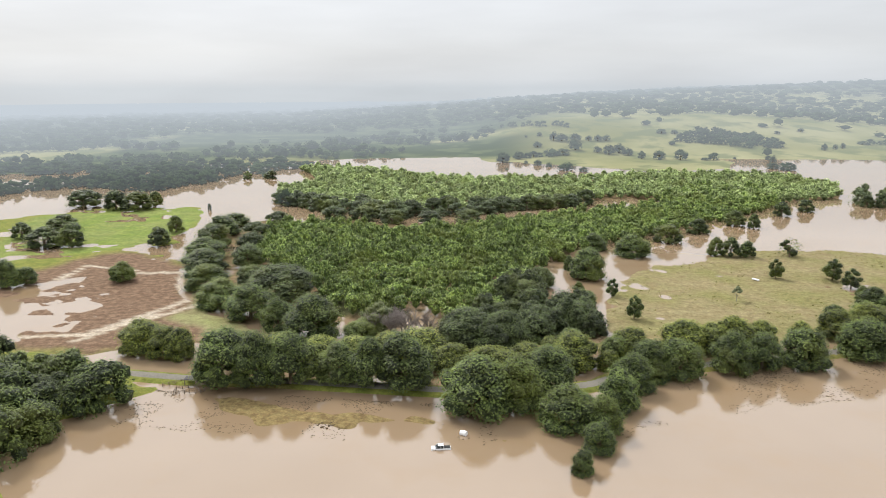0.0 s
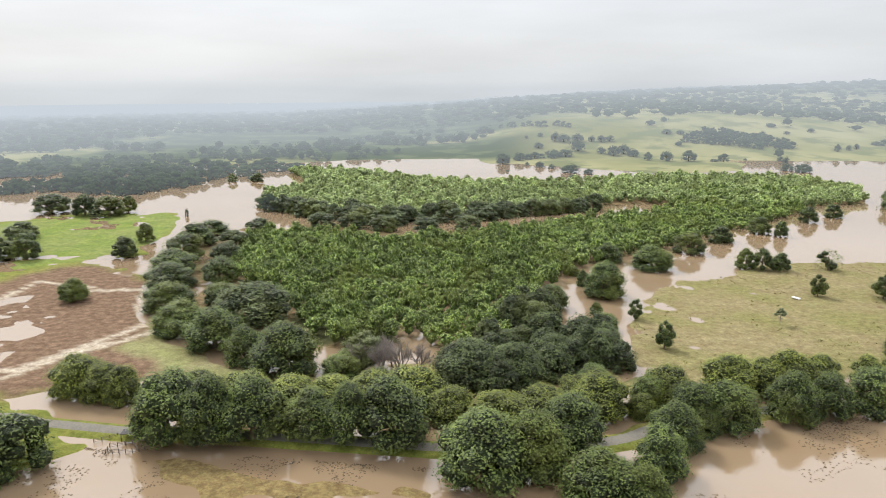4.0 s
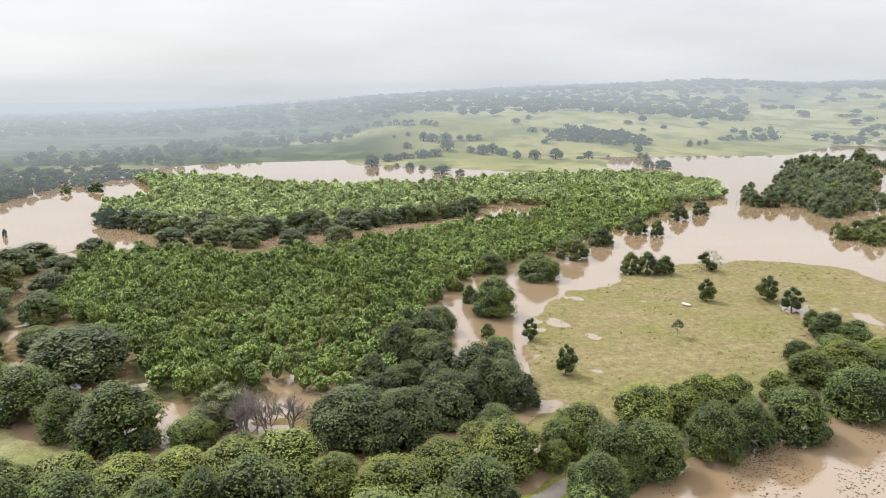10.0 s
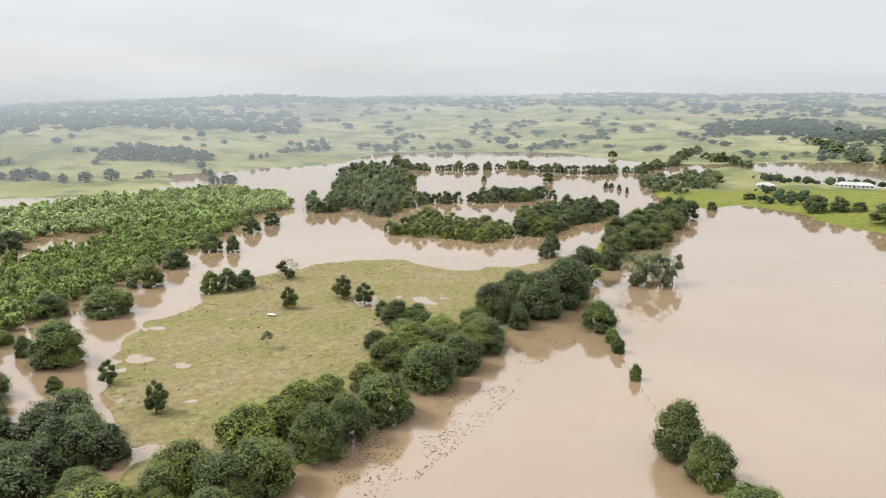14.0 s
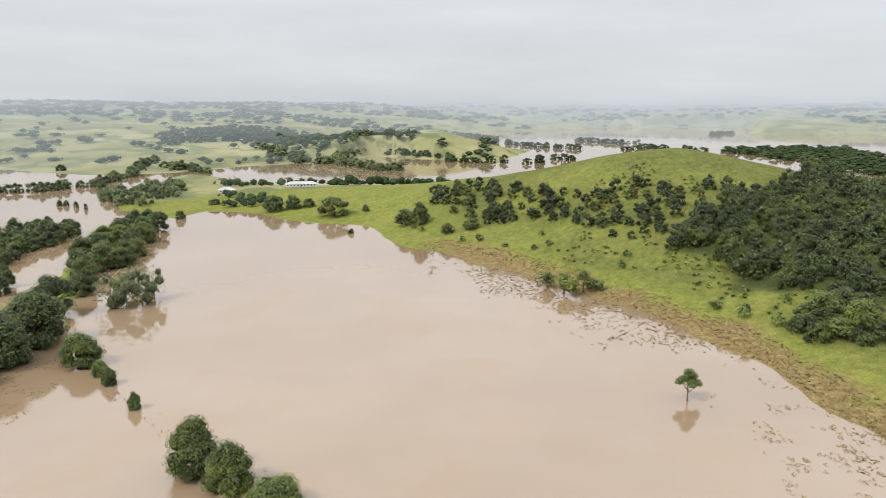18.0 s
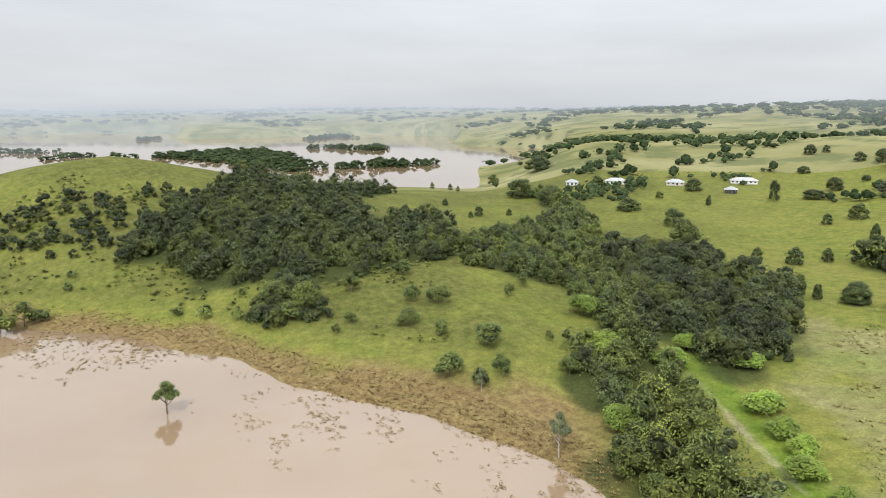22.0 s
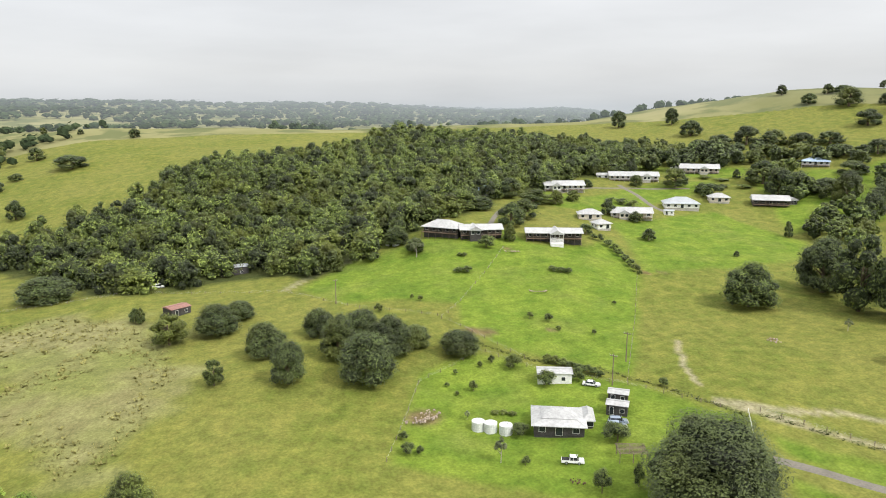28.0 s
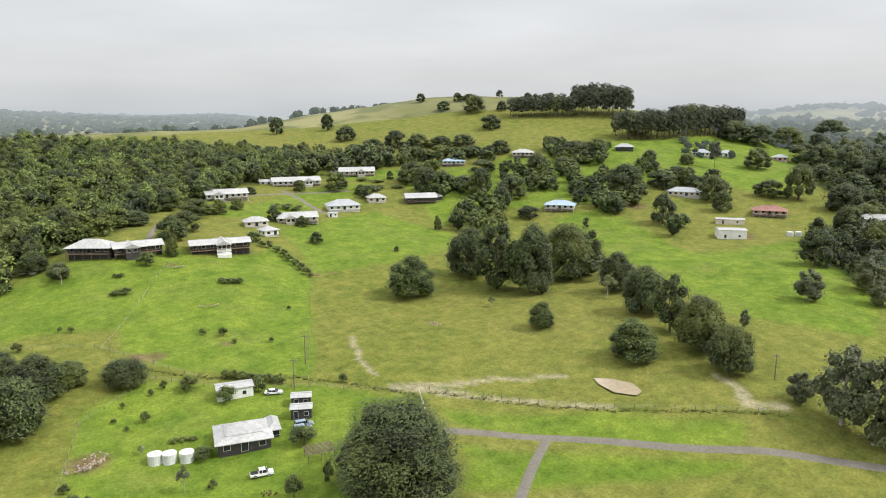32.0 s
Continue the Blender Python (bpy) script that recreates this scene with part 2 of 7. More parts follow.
SLOPES_NORTH = [
    (-32, 0, -1.6, 720, -1.6, 900, 1, 1900, 7, 2600, 4, 4900, 0),
    (-15, 0, -1.6, 760, -1.6, 900, 1, 1900, 9, 2600, 4, 4900, 0),
    (0, 0, -1.6, 800, -1.6, 900, 1, 1300, 9, 2000, 36, 3000, 30, 4900, 0),
    (8, 0, -1.6, 860, -1.6, 900, 1, 1150, 42, 1350, 34, 2200, 58, 3500, 44, 4900, 0),
    (20, 0, -1.6, 880, -1.6, 930, 1, 1250, 45, 1500, 40, 2400, 80, 3500, 72, 4900, 30),
    (30, 0, -1.6, 930, -1.6, 990, 1, 1400, 36, 1700, 36, 2500, 97, 3500, 94, 4900, 60),
]
SLOPES_EAST = [
    (40, 0, -1.6, 1190, -1.6, 1260, 1, 1500, 14, 2600, 100, 3600, 100, 4900, 80),
    (55, 0, -1.6, 1190, -1.6, 1260, 1, 1600, 20, 2800, 106, 3600, 105, 4900, 80),
    (65, 0, -1.6, 1000, -1.6, 1060, 1, 1400, 14, 3000, 100, 4900, 90),
    (72, 0, -1.6, 610, -1.6, 645, 2, 760, 9, 850, -1.6, 1080, -1.6, 1160, 1, 1500, 18, 3000, 100, 4900, 90),
    (82, 0, -1.6, 520, -1.6, 550, 1.5, 680, 16, 830, -1.6, 1180, -1.6, 1340, 42, 1560, -1.6, 1900, 5, 3200, 100, 4900, 90),
    (88, 0, -1.6, 415, -1.6, 440, 1, 600, 29, 800, -1.6, 1180, -1.6, 1340, 52, 1560, -1.6, 2300, -1.6, 3000, 60, 4500, 100),
]
SLOPES_HILL = [
    (95, 0, -1.6, 365, -1.6, 385, 1, 560, 42, 800, -1.6, 2700, -1.6, 3000, 10, 3700, 70, 4700, 95),
    (101, 0, -1.6, 315, -1.6, 338, 1, 540, 57, 800, -1.6, 2700, -1.6, 3000, 10, 3700, 60, 4700, 90),
    (106, 0, -1.6, 290, -1.6, 312, 1, 540, 64, 800, -1.6, 2700, -1.6, 3000, 10, 3700, 70, 4700, 95),
    (113, 0, -1.6, 250, -1.6, 272, 1, 340, 15, 540, 51, 800, -1.6, 2200, -1.6, 2600, 20, 3700, 70, 4700, 100),
    (120, 0, -1.6, 205, -1.6, 228, 1, 330, 17, 540, 32, 850, -1.6, 2300, -1.6, 2700, 25, 3700, 80, 4700, 105),
    (128, 0, -1.6, 188, -1.6, 206, 1, 330, 18, 540, 25, 860, -1.6, 2300, -1.6, 2700, 25, 3300, 70, 4700, 118),
]
SLOPES_SOUTH = [
    (135, 0, -1.6, 168, -1.6, 185, 1, 240, 9, 330, 16, 600, 19, 820, -1.6, 1650, -1.6, 1850, 10, 2600, 70, 4700, 105),
    (143, 0, -1.6, 152, -1.6, 165, 1, 210, 3, 300, 8, 500, 15, 650, 26, 950, 50, 1300, 40, 2500, 88, 4700, 95),
    (150, 0, -1.6, 105, -1.6, 125, 1, 200, 6, 300, 9, 450, 15, 640, 26, 950, 44, 1250, 40, 2100, 92, 4700, 95),
    (160, 0, -1.6, 75, -1.6, 100, 2, 140, 7, 245, 10, 300, 13, 360, 11, 460, 14, 700, 31, 900, 61, 1150, 50, 2100, 102, 4700, 80),
    (170, 0, -1.6, 55, -1.6, 90, 4, 140, 11, 230, 15, 290, 17, 330, 14, 400, 20, 500, 35, 800, 70, 1050, 55, 2100, 108, 4700, 70),
    (180, 0, -1.6, 50, -1.6, 90, 8, 130, 13, 190, 16, 290, 18, 330, 18, 480, 46, 800, 69, 1000, 55, 2300, 96, 4700, 60),
]
SLOPES_WEST = [
    (190, 0, -1.6, 50, -1.6, 90, 8, 135, 12, 175, 15, 290, 22, 340, 25, 520, 46, 750, 68, 1000, 55, 2300, 90, 4700, 40),
    (197, 0, -1.6, 50, -1.6, 90, 8, 150, 12, 178, 13, 225, 18, 265, 23, 320, 32, 560, 58, 800, 72, 1000, 58, 2300, 84, 4700, 40),
    (207, 0, -1.6, 50, -1.6, 90, 8, 155, 12, 225, 18, 325, 31, 440, 41, 750, 76, 1000, 60, 2300, 78, 4700, 40),
    (214, 0, -1.6, 50, -1.6, 90, 8, 135, 12, 200, 16, 280, 20, 400, 32, 500, 44, 700, 74, 850, 93, 1100, 60, 4700, 30),
    (224, 0, -1.6, 50, -1.6, 90, 8, 150, 13, 200, 17, 270, 19, 400, 27, 520, 48, 680, 79, 800, 112, 1100, 60, 4700, 30),
]
SLOPES_BEHIND = [
    (232, 0, -1.6, 50, -1.6, 90, 8, 160, 12, 240, 20, 300, 19, 400, 27, 540, 55, 660, 81, 780, 110, 1100, 60, 4700, 30),
    (240, 0, -1.6, 50, -1.6, 90, 8, 155, 12, 230, 21, 370, 25, 540, 55, 620, 66, 720, 95, 1100, 60, 4700, 30),
    (252, 0, -1.6, 50, -1.6, 90, 8, 150, 13, 180, 16, 240, 22, 380, 26, 520, 44, 900, 62, 1500, 95, 4700, 40),
    (275, 0, -1.6, 60, -1.6, 110, 5, 200, 12, 500, 25, 1500, 70, 4700, 30),
    (295, 0, -1.6, 90, -1.6, 130, 2, 300, 6, 800, 15, 2000, 30, 4700, 10),
    (308, 0, -1.6, 260, -1.6, 330, 1, 800, 4, 2000, 20, 4700, 10),
    (316, 0, -1.6, 720, -1.6, 900, 1, 1900, 7, 2600, 4, 4900, 0),
]
SLOPES = SLOPES_NORTH + SLOPES_EAST + SLOPES_HILL + SLOPES_SOUTH + SLOPES_WEST + SLOPES_BEHIND
RADII = np.geomspace(25.0, 4900.0, 260)


def slope_table():
    """Heights on a grid of bearings (one degree apart) and distances, rounded off."""
    keys = np.array([s[0] for s in SLOPES] + [SLOPES[0][0] + 360], float)
    rows = np.array([np.interp(RADII, s[1::2], s[2::2]) for s in SLOPES])
    rows = np.vstack([rows, rows[:1]])
    bearings = np.arange(-32, 328)
    grid = np.array([np.array([np.interp(b, keys, rows[:, j]) for b in bearings]) for j in range(len(RADII))]).T
    for _ in range(3):
        grid = (np.roll(grid, 1, 0) + 2 * grid + np.roll(grid, -1, 0)) / 4
        inner = np.pad(grid, ((0, 0), (1, 1)), mode="edge")
        grid = (inner[:, :-2] + 2 * grid + inner[:, 2:]) / 4
    return grid


TABLE = slope_table()


def fuzz(x, y, size, seed=0):
    """Smooth noise from -1 to 1 with features of that size in metres."""
    u, v = np.asarray(x, float) / size, np.asarray(y, float) / size
    i, j = np.floor(u).astype(np.int64), np.floor(v).astype(np.int64)
    a, b = u - i, v - j
    a, b = a * a * (3 - 2 * a), b * b * (3 - 2 * b)

    def hashed(p, q):
        n = np.sin(p * 127.1 + q * 311.7 + seed * 74.7) * 43758.5453
        return (n - np.floor(n)) * 2 - 1

    low = hashed(i, j) * (1 - a) + hashed(i + 1, j) * a
    high = hashed(i, j + 1) * (1 - a) + hashed(i + 1, j + 1) * a
    return low * (1 - b) + high * b


def inside(x, y, outline):
    """Metres inside a closed outline (negative outside)."""
    pts = np.array(outline, float).reshape(-1, 2)
    best = np.full(np.shape(x), 1e9)
    odd = np.zeros(np.shape(x), bool)
    for (ax, ay), (bx, by) in zip(pts, np.roll(pts, -1, 0)):
        dx, dy = bx - ax, by - ay
        k = np.clip(((x - ax) * dx + (y - ay) * dy) / (dx * dx + dy * dy + 1e-9), 0, 1)
        best = np.minimum(best, np.hypot(x - ax - k * dx, y - ay - k * dy))
        crosses = ((ay > y) != (by > y)) & (x < (bx - ax) * (y - ay) / (by - ay + 1e-12) + ax)
        odd ^= crosses
    return np.where(odd, best, -best)


def along(x, y, line):
    """Metres from an open line."""
    pts = np.array(line, float).reshape(-1, 2)
    best = np.full(np.shape(x), 1e9)
    for (ax, ay), (bx, by) in zip(pts[:-1], pts[1:]):
        dx, dy = bx - ax, by - ay
        k = np.clip(((x - ax) * dx + (y - ay) * dy) / (dx * dx + dy * dy + 1e-9), 0, 1)
        best = np.minimum(best, np.hypot(x - ax - k * dx, y - ay - k * dy))
    return best


def ramp(v, low, high):
    k = np.clip((v - low) / (high - low), 0, 1)
    return k * k * (3 - 2 * k)


PADDOCK = [(49, 220), (56, 244), (64, 277), (68, 303), (79, 329), (95, 352), (118, 365), (140, 378), (159, 392), (185, 395), (229, 396), (263, 367), (273, 328), (295, 312), (309, 301), (284, 276), (227, 257), (168, 244), (120, 233), (83, 224), (65, 217)]
WEST_FIELD = [(-93, 248), (-95, 274), (-113, 307), (-139, 372), (-165, 432), (-168, 501), (-192, 549), (-264, 556), (-305, 515), (-361, 472), (-326, 362), (-230, 249), (-164, 226), (-135, 230), (-110, 232)]
GRASS_STRIP = [(-124, 261), (-110, 284), (-108, 297), (-84, 265), (-56, 248), (-56, 233), (-82, 240), (-116, 248)]
LEFT_BANK = [(-176, 207), (-145, 234), (-110, 226), (-94, 203), (-97, 193), (-106, 182), (-113, 167), (-126, 151)]
ORCHARD_GROUND = [(-118, 316), (-141, 391), (-159, 482), (-120, 497), (-73, 508), (-2, 478), (70, 518), (186, 555), (204, 514), (145, 452), (86, 405), (57, 368), (36, 338), (49, 312), (45, 291), (48, 265), (34, 245), (13, 236), (-8, 246), (-26, 253), (-44, 271), (-54, 253), (-80, 272)]
FAR_ORCHARD = [(-133, 576), (-154, 641), (-122, 688), (-174, 837), (-84, 794), (-3, 719), (98, 697), (227, 751), (329, 735), (367, 654), (333, 585), (267, 557), (198, 544), (177, 573), (121, 580), (75, 547), (5, 520), (-45, 512), (-93, 538)]
FAR_GREEN = [(47, 900), (147, 850), (224, 784), (325, 798), (369, 892), (305, 962), (173, 1000), (61, 1003)]
SPIT = [(586, 318), (667, 326), (773, 323), (781, 285), (899, 410), (949, 471), (719, 452), (608, 401), (559, 328)]
ROAD_LINE = [(-151, 213), (-113, 217), (-83, 211), (-55, 209), (-26, 205), (3, 201), (30, 201), (49, 206), (54, 211), (83, 220), (119, 228), (158, 238), (202, 248), (237, 258)]
FENCE_BANK = [(271, 261), (331, 285), (395, 312), (489, 336), (593, 355)]
LANDS = [(PADDOCK, 0.22, 6, 0.32), (WEST_FIELD, 0.16, 6, 0.34), (GRASS_STRIP, 0.6, 3, 0.15), (LEFT_BANK, 2.2, 6, 0.2), (ORCHARD_GROUND, 0.05, 4, 0.3), (FAR_ORCHARD, 0.3, 5, 0.2),
         (FAR_GREEN, 1.0, 8, 0.2), (SPIT, 1.5, 8, 0.2)]
BANKS = [(ROAD_LINE, 2.6, 0.75), (FENCE_BANK, 6, 0.5)]
CHANNEL = [(-64, 510), (-27, 487), (4, 498), (29, 508), (65, 533), (106, 549), (153, 574)]
POND = [(-160, -19), (-163, -15), (-164.5, -9), (-161, -4), (-157.5, -3.5), (-155, -9), (-157, -15)]
POND_LEVEL = 16.2
SHOALS = [[(-76, 200), (-53, 202), (-38, 192), (-14, 187), (1, 185), (2, 175), (-13, 178), (-29, 177), (-39, 180), (-53, 180), (-66, 187)], [(7, 171), (18, 174), (32, 167), (35, 160), (24, 157), (13, 160)], [(52, 184), (79, 195), (109, 206), (109, 197), (80, 186), (60, 174), (49, 173)]]
LANDS += [(outline, -0.09, 5, 0.4) for outline in SHOALS]
FLOODS = [[(927, 304), (1147, 340), (1300, 268), (1230, 160), (1185, 48), (1488, -47), (1505, -155), (1110, -95), (1034, 6), (974, 143), (912, 212)], [(1897, 145), (2589, 90), (2670, -146), (3026, -390), (3205, -679), (3145, -969), (3080, -1086), (1834, -618), (1822, -530), (2105, -420), (1773, -197), (1928, -83), (1790, 60)], [(2042, -544), (2349, -786), (2263, -1087), (2223, -1540), (1882, -1622), (1418, -1198), (1070, -1201), (795, -877), (818, -751), (912, -576), (953, -487), (1291, -308)]]
WET = [[(-283, 328), (-214, 327), (-194, 329), (-169, 335), (-152, 307), (-142, 268), (-134, 237), (-152, 226), (-197, 221)], [(-188, 400), (-169, 424), (-171, 459), (-157, 469), (-145, 415), (-145, 386), (-157, 393)]]
KNOLL = (1583, 182, 39.5, 202)
ORCHARD = [(-105, 374), (-115, 453), (-68, 473), (-9, 464), (16, 450), (44, 479), (82, 486), (145, 502), (199, 530), (230, 539), (227, 509), (198, 501), (154, 468), (108, 434), (76, 399), (54, 353), (33, 318), (23, 281), (5, 264), (-9, 282), (-29, 273), (-47, 278), (-58, 314)]
ORCHARD_EAST = [(68, 511), (125, 532), (237, 642), (302, 618), (258, 537), (181, 470), (126, 422), (87, 396), (55, 374)]
FRONT_WOOD = [(1, 256), (15, 272), (26, 281), (34, 324), (49, 324), (44, 290), (60, 267), (56, 249), (43, 245), (28, 243), (15, 228), (4, 237)]
RIVER_NORTH = [(347, 593), (356, 552), (358, 519), (354, 486), (419, 517), (419, 539), (503, 618), (567, 687), (556, 685), (614, 811), (550, 790), (378, 593), (331, 552)]
RIVER_SOUTH = [(318, 446), (313, 418), (320, 394), (325, 367), (347, 366), (354, 363), (369, 378), (369, 398), (365, 420), (372, 455), (366, 467), (306, 425)]
AVENUE = [(316, 276), (347, 279), (375, 280), (428, 289), (509, 315), (515, 324), (502, 333), (470, 337), (412, 319), (332, 283)]
RIVER_BACK = [(419, 539), (423, 510), (446, 496), (463, 479), (472, 456), (498, 453), (531, 454), (539, 449), (544, 471), (519, 495), (506, 517), (453, 503), (452, 530), (437, 558)]
RIVER_BEND = [(351, 360), (376, 351), (435, 357), (477, 361), (494, 373), (513, 399), (497, 419), (446, 409), (410, 401), (384, 388)]
HILL_SLOPE = [(455, 84), (349, 12), (277, -35), (226, -57), (173, -72), (273, -154), (296, -98), (347, -33), (380, -30), (457, -68), (500, -39), (515, 8), (493, 75)]
HILL_FACE = [(497, 130), (472, 83), (417, 29), (344, -17), (291, -53), (255, -30), (330, 2), (409, 51), (457, 113)]
LEFT_WOOD = [(-169, 211), (-138, 216), (-121, 209), (-104, 200), (-97, 193), (-100, 181), (-107, 168), (-111, 161), (-120, 144)]
HILL_WOOD = [(363, -25), (393, -44), (426, -86), (529, -181), (506, -222), (489, -250), (464, -284), (423, -204), (366, -169), (339, -211), (281, -176), (258, -170), (256, -135), (259, -110), (265, -89), (277, -63), (306, -36), (326, -32)]
HILL_SCRUB = [(561, 122), (591, 110), (558, 73), (516, 41), (467, 15), (455, -21), (442, -48), (441, -86), (422, -94), (357, -51), (352, -22), (385, 1), (448, 40), (458, 69), (501, 99)]
BAND_WOOD = [(-243, -484), (-304, -413), (-353, -371), (-395, -336), (-414, -279), (-402, -268), (-366, -305), (-321, -332), (-285, -337), (-235, -337), (-204, -371)]
GULLY_WOOD = [(281, -172), (288, -218), (316, -302), (404, -365), (372, -374), (265, -282), (206, -197), (155, -156), (123, -118), (102, -102), (73, -71), (45, -45), (46, -37), (80, -33), (98, -51), (104, -73), (126, -79), (154, -109), (150, -124), (200, -163), (216, -156), (243, -141)]
GULLY_EAST = [(233, -242), (211, -247), (179, -255), (134, -243), (102, -175), (91, -140), (97, -117), (120, -129), (152, -150), (201, -199)]
SCRUB_PATCH = [(269, -42), (277, -63), (261, -74), (240, -63), (239, -50), (252, -36)]
HOUSE_FOREST = [(123, -303), (100, -345), (53, -370), (18, -438), (-30, -468), (-104, -512), (-163, -600), (-202, -519), (-252, -478), (-258, -419), (-309, -410), (-263, -333), (-223, -335), (-188, -304), (-142, -284), (-91, -231), (-78, -238), (-52, -212), (-26, -198), (-3, -220), (42, -211), (74, -250)]
RIGHT_WOOD = [(-525, -91), (-706, -124), (-883, -128), (-940, -71), (-340, 35), (-293, 19), (-320, -14), (-354, -30), (-414, -28), (-475, -53)]
SHORE_WEST = [(-445, 556), (-387, 609), (-355, 661), (-306, 636), (-264, 635), (-245, 667), (-220, 729), (-226, 771), (-279, 761), (-319, 741), (-375, 758), (-373, 695), (-417, 658), (-487, 611)]
SHORE_FAR = [(-562, 747), (-480, 761), (-412, 771), (-351, 747), (-287, 735), (-225, 766), (-157, 797), (-156, 866), (-254, 868), (-392, 836), (-523, 831), (-622, 829)]
SPIT_WOOD = [(654, 444), (608, 382), (638, 372), (702, 381), (779, 407), (790, 444), (730, 445), (741, 482)]
RIDGE_FOREST = [(-660, -222), (-952, -252), (-917, -137), (-940, -71), (-700, -50), (-670, -120)]
TOWN_TREES = [(-373, -397), (-412, -354), (-409, -274), (-447, -197), (-468, -130), (-435, -100), (-407, -130), (-361, -150), (-348, -211), (-311, -227), (-346, -308)]
BELTS_KNOLL = [[(1336, 242), (1271, 196), (1248, 137), (1155, 106), (1148, 61), (1169, 42)], [(1138, -2), (1158, -27)], [(1230, -63), (1198, -98)], [(2291, 143), (2151, 72), (1892, 15)], [(1743, 0), (1633, -53), (1555, -109), (1527, -148)], [(2302, -681), (2394, -773)], [(1890, -197), (1755, -277), (1748, -320)]]
BELTS_EAST = [[(670, 828), (632, 752), (656, 714), (696, 683), (737, 662), (724, 617), (729, 580), (744, 545), (777, 544)], [(776, 536), (791, 516), (859, 532), (897, 530), (1013, 566), (1101, 584)], [(1017, 529), (1006, 495), (954, 442)]]
BELTS_BAY = [[(1260, 464), (1203, 413), (1127, 352), (1120, 309), (1316, 299), (1474, 269)], [(1097, 289), (1060, 242), (991, 203), (1006, 185)], [(1026, 532), (997, 499)], [(1589, 505), (1442, 404), (1432, 339)]]
BELTS_NORTH = [[(-136, 572), (-91, 528), (-44, 499), (5, 506), (34, 524), (73, 539), (114, 551)], [(-202, 728), (-173, 735)], [(53, 851), (93, 827), (126, 805)], [(126, 740), (153, 739)], [(365, 786), (416, 804)], [(475, 922), (532, 948)], [(297, 906), (345, 890)], [(333, 615), (374, 644)]]
BELTS_FAR_SOUTH = [[(1513, -811), (1502, -875), (1430, -896), (1330, -879), (1482, -1002)], [(1964, -1094), (2197, -1335), (2015, -1294)], [(972, -511), (947, -541), (960, -586)], [(993, -638), (927, -608), (948, -660)], [(896, -629), (938, -725)], [(3017, -1312), (3175, -1526), (3356, -1740)]]
TOWN_GROVES = [[(-307, -223), (-328, -201), (-288, -164), (-266, -157), (-276, -191)], [(-387, -249), (-405, -224), (-409, -199), (-386, -183), (-347, -213)], [(-455, -263), (-482, -223), (-438, -198), (-417, -228)], [(-419, -185), (-438, -165), (-388, -132), (-346, -133), (-352, -151)], [(-434, -159), (-454, -140), (-435, -123), (-409, -136)], [(-342, -305), (-364, -293), (-323, -240), (-300, -236)], [(-363, -104), (-379, -104), (-344, -84), (-334, -87)]]
FAR_CLUMPS = [[(1307, 649), (1356, 614), (1410, 547), (1294, 426), (1263, 363), (1309, 296), (1520, 330), (1700, 420), (1820, 560), (1760, 720), (1500, 760)], [(1410, -137), (1592, -310), (1446, -397), (1259, -445), (986, -420), (922, -464), (1052, -550), (1350, -665), (1537, -698), (1557, -569), (1437, -394), (1548, -299)]]
CREEK_BANK = [(-107, 550), (-92, 541), (-76, 529), (-63, 529), (-50, 510), (-37, 508), (-28, 511), (-10, 520), (8, 523), (27, 526), (46, 534), (66, 537), (80, 545), (112, 557)]
VALLEY_MOUND = [(336, 1039), (368, 1092), (411, 1113), (457, 1094), (484, 1036), (487, 998), (428, 994), (383, 1025)]
VALLEY_HEDGES = [[(136, 1189), (161, 1170), (207, 1152)], [(100, 1231), (117, 1202)], [(622, 1031), (720, 1074)], [(66, 892), (83, 911), (110, 926), (155, 961)]]
BROWN_FIELD = [(-107, 289), (-135, 362), (-187, 394), (-221, 338), (-256, 310), (-209, 250), (-169, 253), (-130, 232), (-87, 222), (-94, 248), (-112, 274)]
LAWN_UPPER = [(-22, -188), (-50, -221), (-80, -223), (-124, -228), (-128, -198), (-154, -194), (-176, -210), (-160, -162), (-105, -79), (-87, -97), (-73, -115), (-70, -127), (-76, -145), (-74, -149), (-54, -161), (-34, -164)]
LAWN_HOUSE = [(-28, -57), (-48, -97), (-68, -109), (-84, -90), (-103, -71), (-117, -46), (-111, -33), (-97, -30), (-77, -21), (-53, -40)]
LAWN_EAST = [(-327, -159), (-360, -145), (-330, -91), (-296, -62), (-257, -51), (-289, -101)]
LAWN_TOWN = [(-270, -374), (-342, -317), (-275, -200), (-327, -192), (-365, -152), (-508, -149), (-523, -97), (-709, -154), (-525, -237), (-404, -259), (-368, -283), (-304, -309)]
LAWN_WEST = [(-240, 369), (-271, 419), (-299, 505), (-257, 540), (-204, 552), (-176, 521), (-169, 443), (-188, 403)]
LAWN_GULLY = [(123, -124), (117, -133), (84, -101), (62, -84), (44, -62), (44, -57), (48, -55), (65, -72), (85, -92), (107, -109)]
DRY_SLOPE = [(106, -190), (59, -192), (33, -165), (19, -124), (26, -91), (34, -73), (50, -77), (70, -119)]
LAWN_MID = [(-190, -233), (-231, -242), (-260, -243), (-267, -200), (-269, -184), (-239, -158), (-205, -157), (-166, -165)]
LAWN_GARDENS = [[(-329, -235), (-358, -223), (-307, -182), (-315, -217)], [(-356, -267), (-426, -271), (-447, -199), (-421, -186), (-375, -200)], [(-483, -231), (-547, -196), (-526, -139), (-549, -107), (-487, -70), (-445, -75), (-456, -128), (-448, -175)], [(-177, -303), (-202, -285), (-256, -311), (-302, -302), (-294, -285), (-255, -276), (-201, -251), (-172, -262)]]
